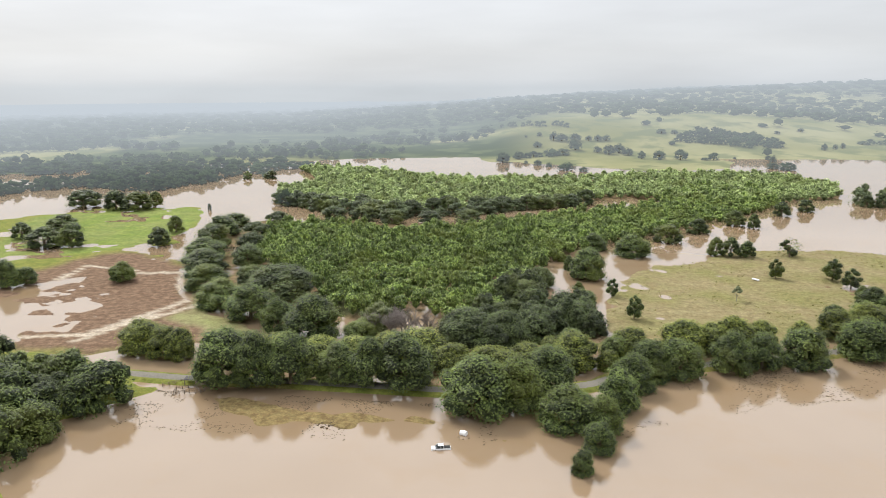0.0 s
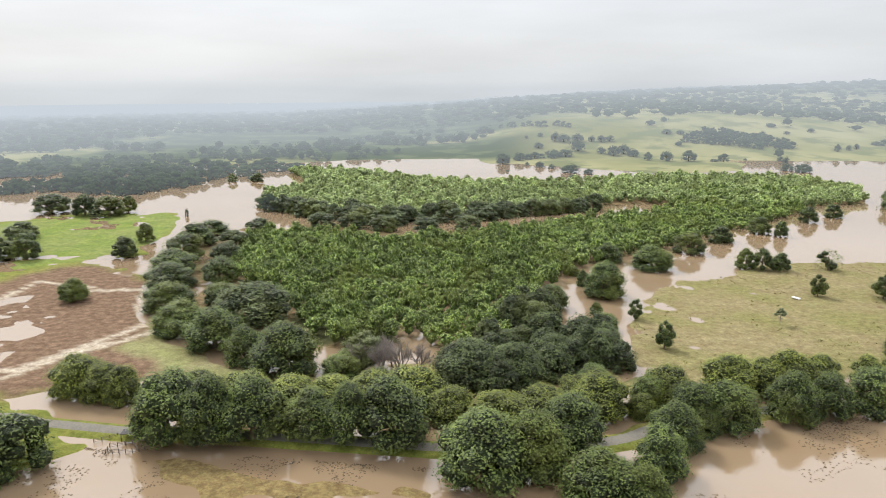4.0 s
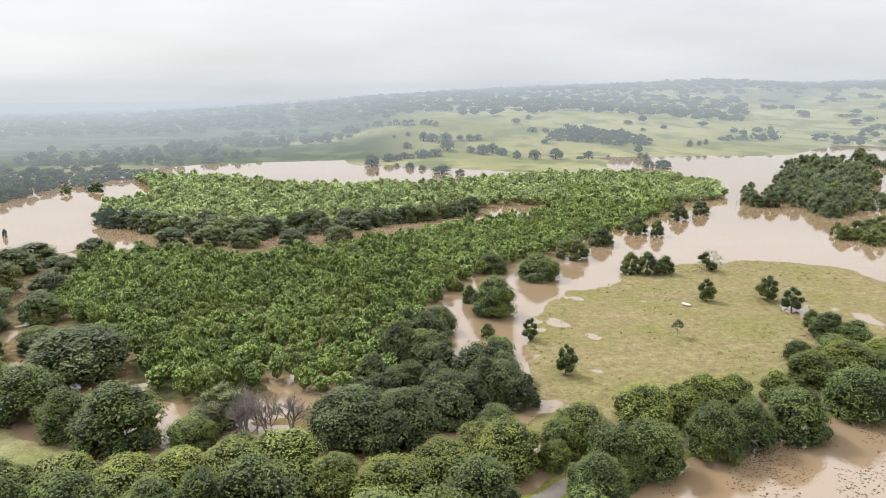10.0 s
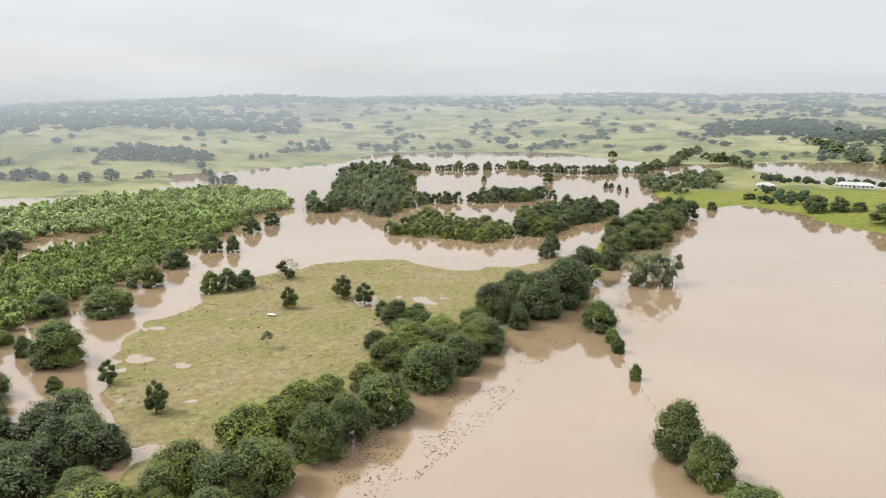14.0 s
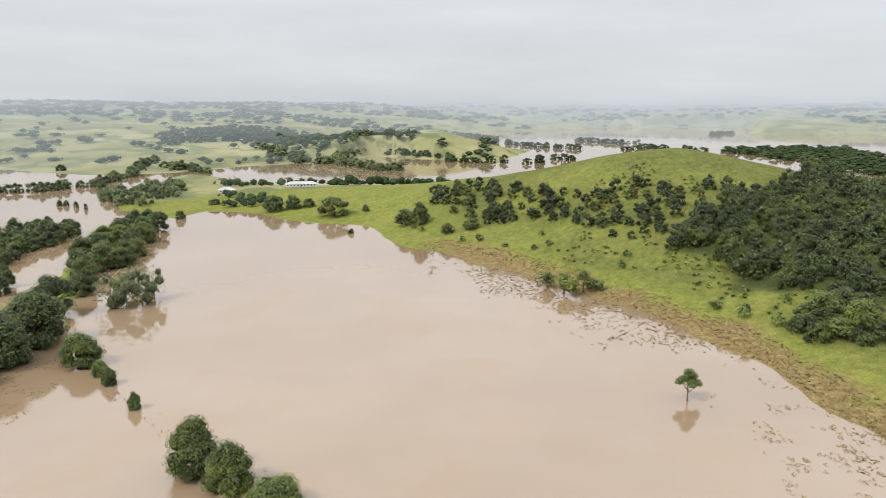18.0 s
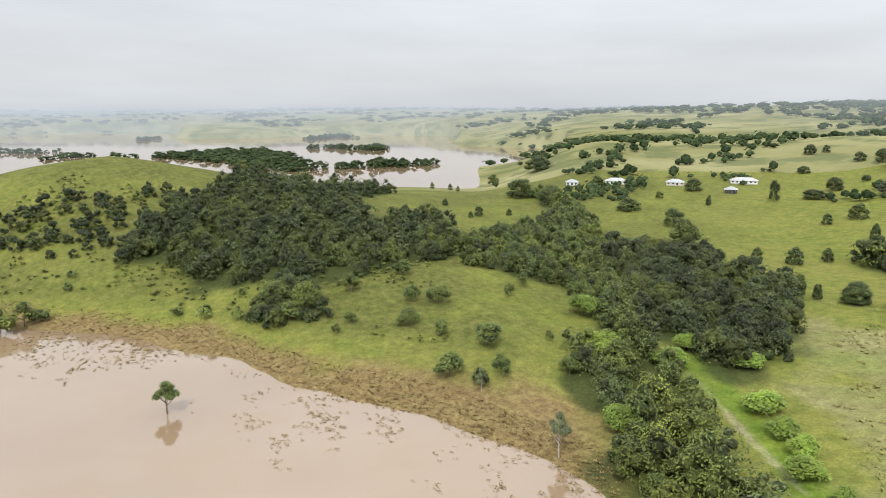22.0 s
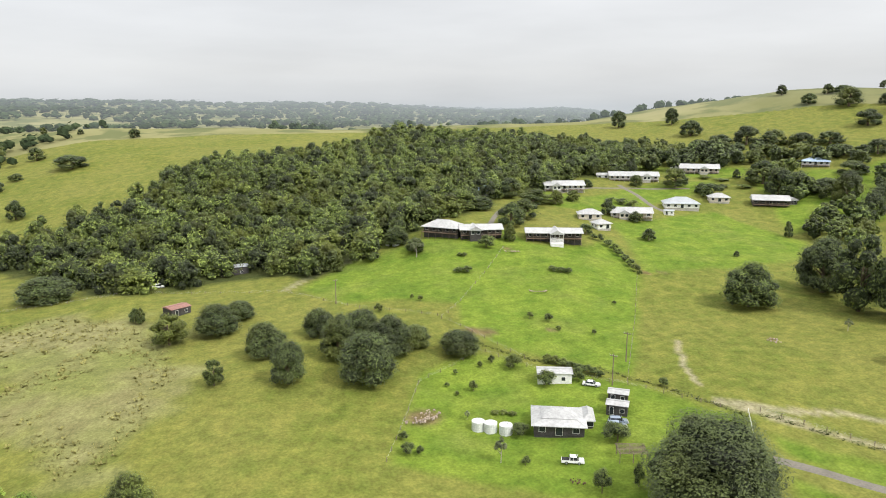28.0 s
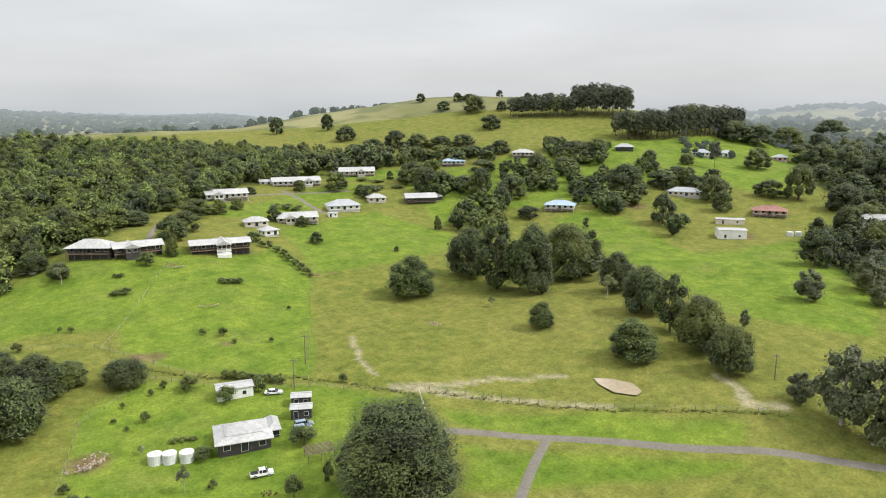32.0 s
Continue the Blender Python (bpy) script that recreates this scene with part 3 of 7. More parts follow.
LAWN_GARDENS += [[(-336, -141), (-310, -60), (-377, -33), (-345, 6), (-246, 31), (-236, 4), (-233, -21), (-256, -48)], [(-109, -23), (-147, 30), (-144, 32), (-95, -9)], [(-116, -39), (-145, -4), (-161, 24), (-152, 28), (-127, -8), (-113, -30)]]
LAWNS = LAWN_GARDENS + [LAWN_MID, LAWN_UPPER, LAWN_HOUSE, LAWN_EAST, LAWN_TOWN, LAWN_WEST, LAWN_GULLY]
FIELD_TRACK = [(-167, 250), (-137, 254), (-124, 275), (-111, 302), (-124, 318), (-133, 347), (-156, 344)]
FIELD_TRACK_LOW = [(-137, 246), (-127, 265), (-106, 289)]
FIELD_TRACK_BACK = [(-190, 328), (-188, 360), (-158, 349)]
FARM_TRACK = [(-116, -54), (-129, -45), (-142, -40), (-156, -26)]
FARM_TRACK_LOW = [(-116, -55), (-125, -41), (-135, -29), (-149, -6)]
FOOT_TRACK = [(-132, -96), (-121, -76), (-118, -65)]
BANK_TRACK = [(-17, -189), (-32, -208), (-51, -222)]
GULLY_TRACK = [(42, -51), (56, -67), (76, -84), (99, -105), (122, -123), (141, -140)]
TURN_TRACK = [(-182, 7), (-178, 16), (-171, 20), (-176, 28)]
TRACKS = [(FIELD_TRACK, 2.4, 1.0), (FIELD_TRACK_LOW, 2.0, 1.0), (FIELD_TRACK_BACK, 1.7, 1.0), (FARM_TRACK, 1.9, 0.5), (FARM_TRACK_LOW, 1.9, 0.5), (FOOT_TRACK, 0.8, 0.5), (TURN_TRACK, 1.8, 0.5), (BANK_TRACK, 1.6, 0.45), (GULLY_TRACK, 0.8, 0.3)]
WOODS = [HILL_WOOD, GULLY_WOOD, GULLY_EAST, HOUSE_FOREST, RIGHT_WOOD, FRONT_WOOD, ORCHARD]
BARE_SPOTS = [(-76, -120, 5), (-72, -123, 4), (-97, -116, 2), (-373, -130, 8), (-372, -139, 8), (-162, -87, 2.5), (-360, -111, 4), (-165, -164, 4), (-173, -163, 3), (-127, -137, 2), (-42, -76, 7), (-390, -406, 6), (-29, -211, 4), (-40, -218, 3), (-41, -216, 4), (-358, -59, 8), (-114, -194, 4)]



def base_height(x, y):
    dx, dy = np.asarray(x, float) - HUB[0], np.asarray(y, float) - HUB[1]
    r = np.clip(np.hypot(dx, dy), RADII[0], RADII[-1] * 0.9999)
    b = (np.degrees(np.arctan2(dx, dy)) + 32) % 360
    j = np.log(r / RADII[0]) / np.log(RADII[1] / RADII[0])
    j0 = np.clip(np.floor(j).astype(int), 0, len(RADII) - 2)
    i0 = np.floor(b).astype(int)
    a, c = b - i0, j - j0
    i0, i1 = i0 % 360, (i0 + 1) % 360
    z = (TABLE[i0, j0] * (1 - a) * (1 - c) + TABLE[i1, j0] * a * (1 - c)
         + TABLE[i0, j0 + 1] * (1 - a) * c + TABLE[i1, j0 + 1] * a * c)
    far = ramp(r, 500, 1800)
    hilly = ramp(z, 2, 14)
    rough = fuzz(x, y, 60, 1) * 1.0 + fuzz(x, y, 23, 2) * 0.5
    wide = fuzz(x, y, 420, 3) * 9 + fuzz(x, y, 190, 4) * 5
    return z + hilly * (rough + far * wide) + (1 - hilly) * (0.25 * fuzz(x, y, 30, 5) + 0.15 * fuzz(x, y, 9, 6))


def height(x, y):
    x, y = np.asarray(x, float), np.asarray(y, float)
    z = base_height(x, y)
    for outline in FLOODS:
        d = inside(x, y, outline) + 12 * fuzz(x, y, 60, 12)
        z = np.where(d > -25, np.minimum(z, -1.0 + 6 * ramp(d, 5, -25)), z)
    away = np.hypot(x - KNOLL[0], y - KNOLL[1]) / KNOLL[3]
    z = np.maximum(z, (KNOLL[2] + 5) * ramp(away, 1.05, 0.0) ** 1.2 - 5)
    for outline, top, bank, bumps in LANDS:
        d = inside(x, y, outline) + 5 * fuzz(x, y, 22, 7) + 2.5 * fuzz(x, y, 8, 8)
        z = np.maximum(z, -1.6 + (top + 1.6) * ramp(d, -bank, bank) + bumps * (0.75 * fuzz(x, y, 31, 9) + 0.55 * fuzz(x, y, 10, 10) + 0.35 * fuzz(x, y, 4, 11)))
    for outline in WET:
        z = z - (0.27 + 0.16 * fuzz(x, y, 9, 14) + 0.12 * fuzz(x, y, 3.5, 15)) * ramp(inside(x, y, outline) + 8 * fuzz(x, y, 14, 13), -9, 8) * ramp(z, 1.5, 0.8)
    z = np.where(along(x, y, CHANNEL) < 13, np.minimum(z, -0.6), z)
    for line, wide, top in BANKS:
        d = along(x, y, line)
        z = np.maximum(z, top - 2.6 * ramp(d, wide, wide + 5))
    pond = inside(x, y, POND)
    return z * (1 - ramp(pond, -3, 1)) + ramp(pond, -3, 1) * (POND_LEVEL - 0.5)


# ---- ground, water ----
def quads_object(name, verts, faces, material, parent=None, smooth=False, inner=None):
    mesh = bpy.data.meshes.new(name)
    mesh.vertices.add(len(verts))
    mesh.vertices.foreach_set("co", np.asarray(verts, np.float32).ravel())
    mesh.loops.add(faces.size)
    mesh.loops.foreach_set("vertex_index", np.asarray(faces, np.int32).ravel())
    mesh.polygons.add(len(faces))
    mesh.polygons.foreach_set("loop_start", np.arange(0, faces.size, 4, dtype=np.int32))
    mesh.polygons.foreach_set("use_smooth", np.full(len(faces), smooth))
    mesh.update(calc_edges=True)
    mesh.materials.append(material)
    if inner is not None:  # faces of the crown core take the darker copy, its shade painted in
        mesh.materials.append(CORE_SHADE.get(material.name, material))
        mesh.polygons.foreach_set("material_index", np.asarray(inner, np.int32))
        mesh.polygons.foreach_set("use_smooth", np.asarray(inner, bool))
    ob = new(name, mesh)
    if parent:
        ob.parent = parent
    return ob


def rings(radii, count):
    """A round grid about the hub: places and faces."""
    a = np.arange(count) * 2 * np.pi / count
    x = HUB[0] + radii[:, None] * np.sin(a)[None]
    y = HUB[1] + radii[:, None] * np.cos(a)[None]
    i, j = np.meshgrid(np.arange(len(radii) - 1), np.arange(count), indexing="ij")
    k = (j + 1) % count
    faces = np.stack([i * count + j, i * count + k, (i + 1) * count + k, (i + 1) * count + j], -1).reshape(-1, 4)
    return x.ravel(), y.ravel(), faces[:, ::-1]


def bearing(x, y):
    return np.degrees(np.arctan2(x - HUB[0], y - HUB[1])) % 360


EDGE = 720.0
radii = np.concatenate([[4.0, 12.0], np.geomspace(25, EDGE, 290)])
gx, gy, gf = rings(radii, 780)
gz = height(gx, gy)
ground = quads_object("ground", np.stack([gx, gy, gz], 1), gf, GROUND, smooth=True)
tagged(ground, "green pasture, brown flooded paddock and hill slopes", "ground", kind="structure")


def cover():
    """What grows where: shares of lawn, dry grass, marsh, mud, track and shade painted under woods."""
    b, r = bearing(gx, gy), np.hypot(gx - HUB[0], gy - HUB[1])
    wob = 6 * fuzz(gx, gy, 17, 21) + 3 * fuzz(gx, gy, 6, 22)
    z = gz
    flats = ramp(z, 3.0, 1.5)
    hill_side = ramp(b, 84, 90) * ramp(b, 150, 140)
    share = {}
    lawn = np.zeros_like(gx)
    for outline in LAWNS:
        lawn = np.maximum(lawn, ramp(inside(gx, gy, outline) + 0.25 * wob, -2, 2))
    share["lawn"] = lawn
    dry = ramp(inside(gx, gy, PADDOCK) + wob, -8, 2) * flats
    dry = np.maximum(dry, 0.8 * ramp(inside(gx, gy, GRASS_STRIP) + wob, -6, 2))
    dry = np.maximum(dry, 0.55 * ramp(inside(gx, gy, DRY_SLOPE) + 2 * wob, -8, 8))
    dry = np.maximum(dry, 0.3 * ramp(inside(gx, gy, LAWN_WEST), -6, 4))
    share["dry"] = np.clip(dry, 0, 1)
    shore = ramp(z + 0.25 * wob, 5.0, 1.8) * hill_side * ramp(r, 800, 700)
    share["marsh"] = np.clip(shore + 0.5 * flats * ramp(inside(gx, gy, PADDOCK), -14, -4), 0, 1)
    for outline in SHOALS:
        share["marsh"] = np.maximum(share["marsh"], ramp(inside(gx, gy, outline), -8, 0))
    mud = ramp(inside(gx, gy, BROWN_FIELD) + wob, -6, 4)
    for outline in (ORCHARD_GROUND, FAR_ORCHARD):
        mud = np.maximum(mud, 0.8 * ramp(inside(gx, gy, outline), -14, 0))
    for px, py, size in BARE_SPOTS:
        mud = np.maximum(mud, 0.8 * ramp(np.hypot(gx - px, (gy - py) * 1.4) + 0.15 * wob, size, size * 0.4))
    share["mud"] = np.clip(mud, 0, 1)
    share["bracken"] = np.clip(ramp(b, 84, 92) * ramp(b, 165, 140) * ramp(z, 3, 9) * (0.66 + 0.5 * fuzz(gx, gy, 28, 23) + 0.35 * fuzz(gx, gy, 8, 24)), 0, 1)
    track = np.zeros_like(gx)
    for line, wide, bare in TRACKS:
        track = np.maximum(track, bare * ramp(along(gx, gy, line) + 0.12 * wob, wide, wide * 0.45))
    share["track"] = track
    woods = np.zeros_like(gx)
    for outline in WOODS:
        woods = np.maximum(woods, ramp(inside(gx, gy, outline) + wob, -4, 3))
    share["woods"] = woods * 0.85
    for name, value in share.items():
        layer = ground.data.attributes.new(name, "FLOAT", "POINT")
        layer.data.foreach_set("value", np.asarray(value, np.float32))


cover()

fx, fy, ff = rings(np.geomspace(EDGE - 3, 4900, 90), 720)
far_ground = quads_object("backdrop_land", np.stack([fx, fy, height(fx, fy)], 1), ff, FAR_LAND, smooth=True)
fb, fr = bearing(fx, fy), np.hypot(fx - HUB[0], fy - HUB[1])
wooded = np.maximum(ramp((fb + 40) % 360, 52, 44) * ramp(fr + 60 * fuzz(fx, fy, 90, 31), 800, 900), ramp((fb + 40) % 360, 84, 76) * ramp(fr + 300 * fuzz(fx, fy, 400, 32), 2000, 2400)) * ramp(fuzz(fx, fy, 130, 33), 0.75, 0.35)
layer = far_ground.data.attributes.new("woods", "FLOAT", "POINT")
layer.data.foreach_set("value", np.asarray(wooded, np.float32))
tagged(far_ground, "hazy distant hills and pasture", "backdrop", kind="structure")

wx, wy, wf = rings(np.concatenate([[0.5], np.geomspace(20, 4890, 60)]), 180)
water = quads_object("water", np.stack([wx, wy, 0 * wx], 1), wf, WATER, smooth=True)
tagged(water, "still brown flood water with debris", "water", kind="structure")


# ---- trees ----
def ball(rng, centre, radius, squash=1.0, rows=4, cols=7):
    """A rough closed lump of four-sided faces."""
    v = []
    for i in range(rows + 1):
        p = -np.pi / 2 + np.pi * i / rows
        p = np.clip(p, -1.45, 1.45)
        for j in range(cols):
            a = 2 * np.pi * (j + 0.5 * (i % 2)) / cols
            k = radius * rng.uniform(0.82, 1.08)
            v.append((centre[0] + k * math.cos(p) * math.cos(a), centre[1] + k * math.cos(p) * math.sin(a), centre[2] + k * squash * math.sin(p)))
    f = [(i * cols + j, i * cols + (j + 1) % cols, (i + 1) * cols + (j + 1) % cols, (i + 1) * cols + j) for i in range(rows) for j in range(cols)]
    return np.array(v), np.array(f)


def leaves(rng, centres, radii, squash, count, size, low=-0.6):
    """Leaf clumps on the outside of the lumps: kite-shaped, facing outwards, each one loose."""
    tries = count * 3
    which = rng.choice(len(centres), tries, p=radii ** 2 / (radii ** 2).sum())
    d = rng.normal(size=(tries, 3))
    d /= np.linalg.norm(d, axis=1)[:, None]
    d[:, 2] = np.where(d[:, 2] < low, -d[:, 2], d[:, 2])
    scale = np.array((1, 1, squash))
    place = centres[which] + d * radii[which][:, None] * scale * rng.uniform(0.82, 1.2, (tries, 1))
    gap = np.linalg.norm((place[:, None] - centres[None]) / scale, axis=2) / radii[None]
    gap[np.arange(tries), which] = 9
    shown = np.argsort(gap.min(1) < 0.88, kind="stable")[:count]  # those buried in other lumps come last
    d, place = d[shown], place[shown]
    n = d + 0.3 * rng.normal(size=(count, 3)) + (0, 0, 0.62)
    n /= np.linalg.norm(n, axis=1)[:, None]
    u = np.cross(n, rng.normal(size=(count, 3)))
    u /= np.linalg.norm(u, axis=1)[:, None]
    w = np.cross(n, u)
    s = size * rng.uniform(0.6, 1.4, (count, 1))
    quad = np.stack([place - u * s * 0.5, place - w * s * rng.uniform(0.18, 0.36, (count, 1)) - n * s * 0.12,
                     place + u * s * 0.62, place + w * s * rng.uniform(0.18, 0.36, (count, 1)) - n * s * 0.12], 1)
    return quad.reshape(-1, 3), np.arange(count * 4).reshape(-1, 4)


def pile(pieces):
    verts, faces, at = [], [], 0
    for v, f in pieces:
        verts.append(v)
        faces.append(f + at)
        at += len(v)
    return np.concatenate(verts), np.concatenate(faces)


def limb(a, b, ra, rb, sides=6):
    """A tapered, round piece of wood from a to b."""
    a, b = np.array(a, float), np.array(b, float)
    d = (b - a) / np.linalg.norm(b - a)
    u = np.cross(d, (0.3, 0.9, 0.1))
    u /= np.linalg.norm(u)
    w = np.cross(d, u)
    v = [p + r * (math.cos(k) * u + math.sin(k) * w) for p, r in ((a, ra), ((a + b) / 2 + u * 0.2 * ra, (ra + rb) / 2), (b, rb)) for k in np.arange(sides) * 2 * np.pi / sides]
    f = [(i * sides + j, i * sides + (j + 1) % sides, (i + 1) * sides + (j + 1) % sides, (i + 1) * sides + j) for i in range(2) for j in range(sides)]
    return np.array(v), np.array(f)


def crown_shape(seed, form, count, size, core=True):
    """Crown of a tree one metre high and about one metre wide, standing at the origin."""
    rng = np.random.default_rng(seed)
    cs, rs = [], []
    if form == "dome":  # broad crown that hangs nearly to the ground
        lumps, squash = 24, 0.85
        for k in range(lumps):
            a, q = k * 2.4 + rng.uniform(-0.3, 0.3), (k / lumps) ** 0.6
            cs.append((0.33 * q * math.cos(a), 0.33 * q * math.sin(a), 0.70 - 0.34 * q * q + rng.uniform(-0.08, 0.08)))
            rs.append(rng.uniform(0.12, 0.195))
        for k in range(9):
            a = k * 0.7 + rng.uniform(-0.3, 0.3)
            cs.append((0.30 * math.cos(a), 0.30 * math.sin(a), 0.19 + rng.uniform(-0.05, 0.06)))
            rs.append(rng.uniform(0.13, 0.18))
    elif form == "upright":  # tall oval
        squash = 0.75
        for k in range(12):
            h = k / 11
            w = 0.27 * math.sin(math.pi * (0.18 + 0.75 * h)) + 0.03
            a = k * 2.4
            cs.append((w * math.cos(a), w * math.sin(a), 0.2 + 0.66 * h))
            rs.append(rng.uniform(0.18, 0.25) * (1.15 - 0.5 * h))
    elif form == "bush":  # orchard tree or shrub, bumpy
        squash = 0.9
        for k in range(8):
            a, q = k * 2.4 + rng.uniform(-0.4, 0.4), (k / 8) ** 0.55
            cs.append((0.33 * q * math.cos(a), 0.33 * q * math.sin(a), 0.64 - 0.25 * q + rng.uniform(-0.12, 0.12)))
            rs.append(rng.uniform(0.16, 0.26))
    elif form == "round":  # one even, rounded crown
        squash = 0.9
        for k in range(14):
            q = (k + 0.5) / 14
            a, h = k * 2.4 + rng.uniform(-0.3, 0.3), 1 - 1.35 * q
            w = math.sqrt(max(0, 1 - h * h)) * 0.31
            cs.append((w * math.cos(a), w * math.sin(a), 0.52 + 0.33 * h + rng.uniform(-0.08, 0.08)))
            rs.append(rng.uniform(0.11, 0.2))
    elif form == "gum":  # open crown high on a bare stem
        squash = 0.7
        for k in range(11):
            a, q = k * 2.4 + rng.uniform(-0.5, 0.5), (k / 11) ** 0.5
            cs.append((0.34 * q * math.cos(a), 0.34 * q * math.sin(a), 0.86 - 0.42 * q * rng.uniform(0.5, 1.1)))
            rs.append(rng.uniform(0.08, 0.15))
    else:  # pine: flat tiers on a tall stem
        squash = 0.32
        for k in range(16):
            h = k / 15
            w = 0.30 - 0.14 * h
            a = k * 2.4
            cs.append((w * math.cos(a), w * math.sin(a), 0.34 + 0.58 * h + rng.uniform(-0.03, 0.03)))
            rs.append(rng.uniform(0.17, 0.25))
    cs, rs = np.array(cs), np.array(rs)
    step = 3 if len(cs) < 15 else 6 if count > 75 else 5
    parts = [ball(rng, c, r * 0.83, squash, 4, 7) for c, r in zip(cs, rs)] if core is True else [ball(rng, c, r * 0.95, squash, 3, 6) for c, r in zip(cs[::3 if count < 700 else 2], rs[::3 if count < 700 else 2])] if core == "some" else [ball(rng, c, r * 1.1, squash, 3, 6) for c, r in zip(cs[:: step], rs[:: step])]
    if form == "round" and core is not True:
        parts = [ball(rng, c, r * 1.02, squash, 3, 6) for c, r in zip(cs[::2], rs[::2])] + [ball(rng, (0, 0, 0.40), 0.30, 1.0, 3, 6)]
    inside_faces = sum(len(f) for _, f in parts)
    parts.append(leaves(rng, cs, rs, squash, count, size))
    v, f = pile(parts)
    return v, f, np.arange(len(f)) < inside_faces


def stem_shape(seed, form):
    rng = np.random.default_rng(seed + 500)
    top = {"dome": 0.5, "upright": 0.6, "bush": 0.45, "gum": 0.62, "pine": 0.9}[form]
    thick = {"dome": 0.035, "upright": 0.025, "bush": 0.022, "gum": 0.022, "pine": 0.02}[form]
    parts = [limb((0, 0, -0.06), (rng.uniform(-0.03, 0.03), rng.uniform(-0.03, 0.03), top), thick * 1.25, thick * 0.6, 7)]
    for k in range(5 if form != "pine" else 3):
        a, h = k * 2.1 + rng.uniform(0, 1), rng.uniform(0.35, 0.75) * top
        parts.append(limb((0, 0, h), (0.26 * math.cos(a), 0.26 * math.sin(a), h + rng.uniform(0.15, 0.28)), thick * 0.55, thick * 0.15, 5))
    return pile(parts)


def raw_mesh(name, shape, material):
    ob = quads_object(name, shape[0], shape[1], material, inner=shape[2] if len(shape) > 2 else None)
    mesh = ob.data
    bpy.data.objects.remove(ob)
    return mesh


FORMS = {}


def tree_kind(name, form, count, size, leaf_mat, bark=None, variants=3):
    bark = bark or BARK
    trunks = [raw_mesh("trunk", stem_shape(k, form), bark) for k in range(variants)]
    FORMS[name] = [(raw_mesh("crown", crown_shape(11 * k + len(name), form, count, size), leaf_mat), trunks[k]) for k in range(variants)]
    FORMS[name + "_far"] = [(raw_mesh("crown", crown_shape(11 * k + len(name), form, count // 3, size * 1.35, core="some"), leaf_mat), trunks[k]) for k in range(variants)]


tree_kind("camphor", "dome", 3600, 0.031, LEAF_DARK, variants=4)
tree_kind("lime", "dome", 3600, 0.031, LEAF_LIME, variants=3)
tree_kind("oak", "upright", 1300, 0.042, LEAF_OLIVE, BARK_PALE, variants=3)
tree_kind("lone", "gum", 2600, 0.04, LEAF_DARK, variants=1)
tree_kind("great_fig", "dome", 15000, 0.019, LEAF_DEEP, variants=1)
tree_kind("fig", "dome", 3400, 0.033, LEAF_DEEP, variants=3)
tree_kind("upright", "upright", 1800, 0.036, LEAF_DARK, variants=3)
tree_kind("gum", "gum", 2000, 0.042, LEAF_OLIVE, BARK_PALE, variants=3)
tree_kind("shrub", "bush", 800, 0.066, LEAF_DARK, variants=3)
tree_kind("bright", "bush", 1000, 0.065, LEAF_BRIGHT, variants=2)
# valley crowns carry the glowing haze material too
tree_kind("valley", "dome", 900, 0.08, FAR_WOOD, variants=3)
# grey-green needles, paled further to paint in the haze over the crest
LEAF_PINE = leaf("hazed_pine_needles", (0.052, 0.062, 0.036), (0.120, 0.135, 0.078), (0.034, 0.040, 0.024))
tree_kind("pine", "pine", 2400, 0.05, LEAF_PINE, variants=3)
dice = random.Random(7)


def floor_at(x, y):
    return float(height(np.array([x]), np.array([y]))[0])


def plant(kind, x, y, tall, wide, label, name="tree", group=""):
    if name == "tree":
        name = {"gum": "gum_tree", "oak": "gum_tree", "fig": "fig_tree", "great_fig": "fig_tree", "valley": "hedgerow_tree", "lime": "young_tree", "bright": "young_tree"}.get(kind, "tree")
    if math.hypot(x - HUB[0], y - HUB[1]) > 330:
        kind += "_far"
    crown, trunk = FORMS[kind][dice.randrange(len(FORMS[kind]))]
    top = new(name)
    top.empty_display_size = 0.5
    top.matrix_world = Matrix.LocRotScale((x, y, max(floor_at(x, y), -0.6)), Euler((0, 0, dice.uniform(0, 6.28))), (wide, wide, tall))
    for title, mesh in (("trunk", trunk), ("crown", crown)):
        part_ob = new(title, mesh)
        part_ob.parent = top
    return tagged(top, label, "shrub" if name == "shrub" else "tree", group)


def spread(outline, gap, seed, keep=1.0, jitter=0.42, rows=None):
    """Places about gap metres apart inside an outline; rows: bearing of planted rows."""
    rng = np.random.default_rng(seed)
    pts = np.array(outline, float)
    lo, hi = pts.min(0) - gap, pts.max(0) + gap
    mid, half = (lo + hi) / 2, np.hypot(*(hi - lo)) / 2
    n = int(half / gap) + 1
    i, j = np.meshgrid(np.arange(-n, n + 1), np.arange(-n, n + 1))
    turn = radians(rows if rows is not None else 17)
    u, v = ((i + 0.5 * (j % 2)) * gap, j * gap * 0.9) if rows is None else (i * gap * 0.85, j * gap * 1.22)
    u, v = u + rng.uniform(-jitter, jitter, u.shape) * gap, v + rng.uniform(-jitter, jitter, u.shape) * gap
    x, y = mid[0] + u * math.cos(turn) - v * math.sin(turn), mid[1] + u * math.sin(turn) + v * math.cos(turn)
    good = (inside(x, y, outline) > 0) & (rng.uniform(size=x.shape) < keep)
    return np.stack([x[good], y[good]], 1)


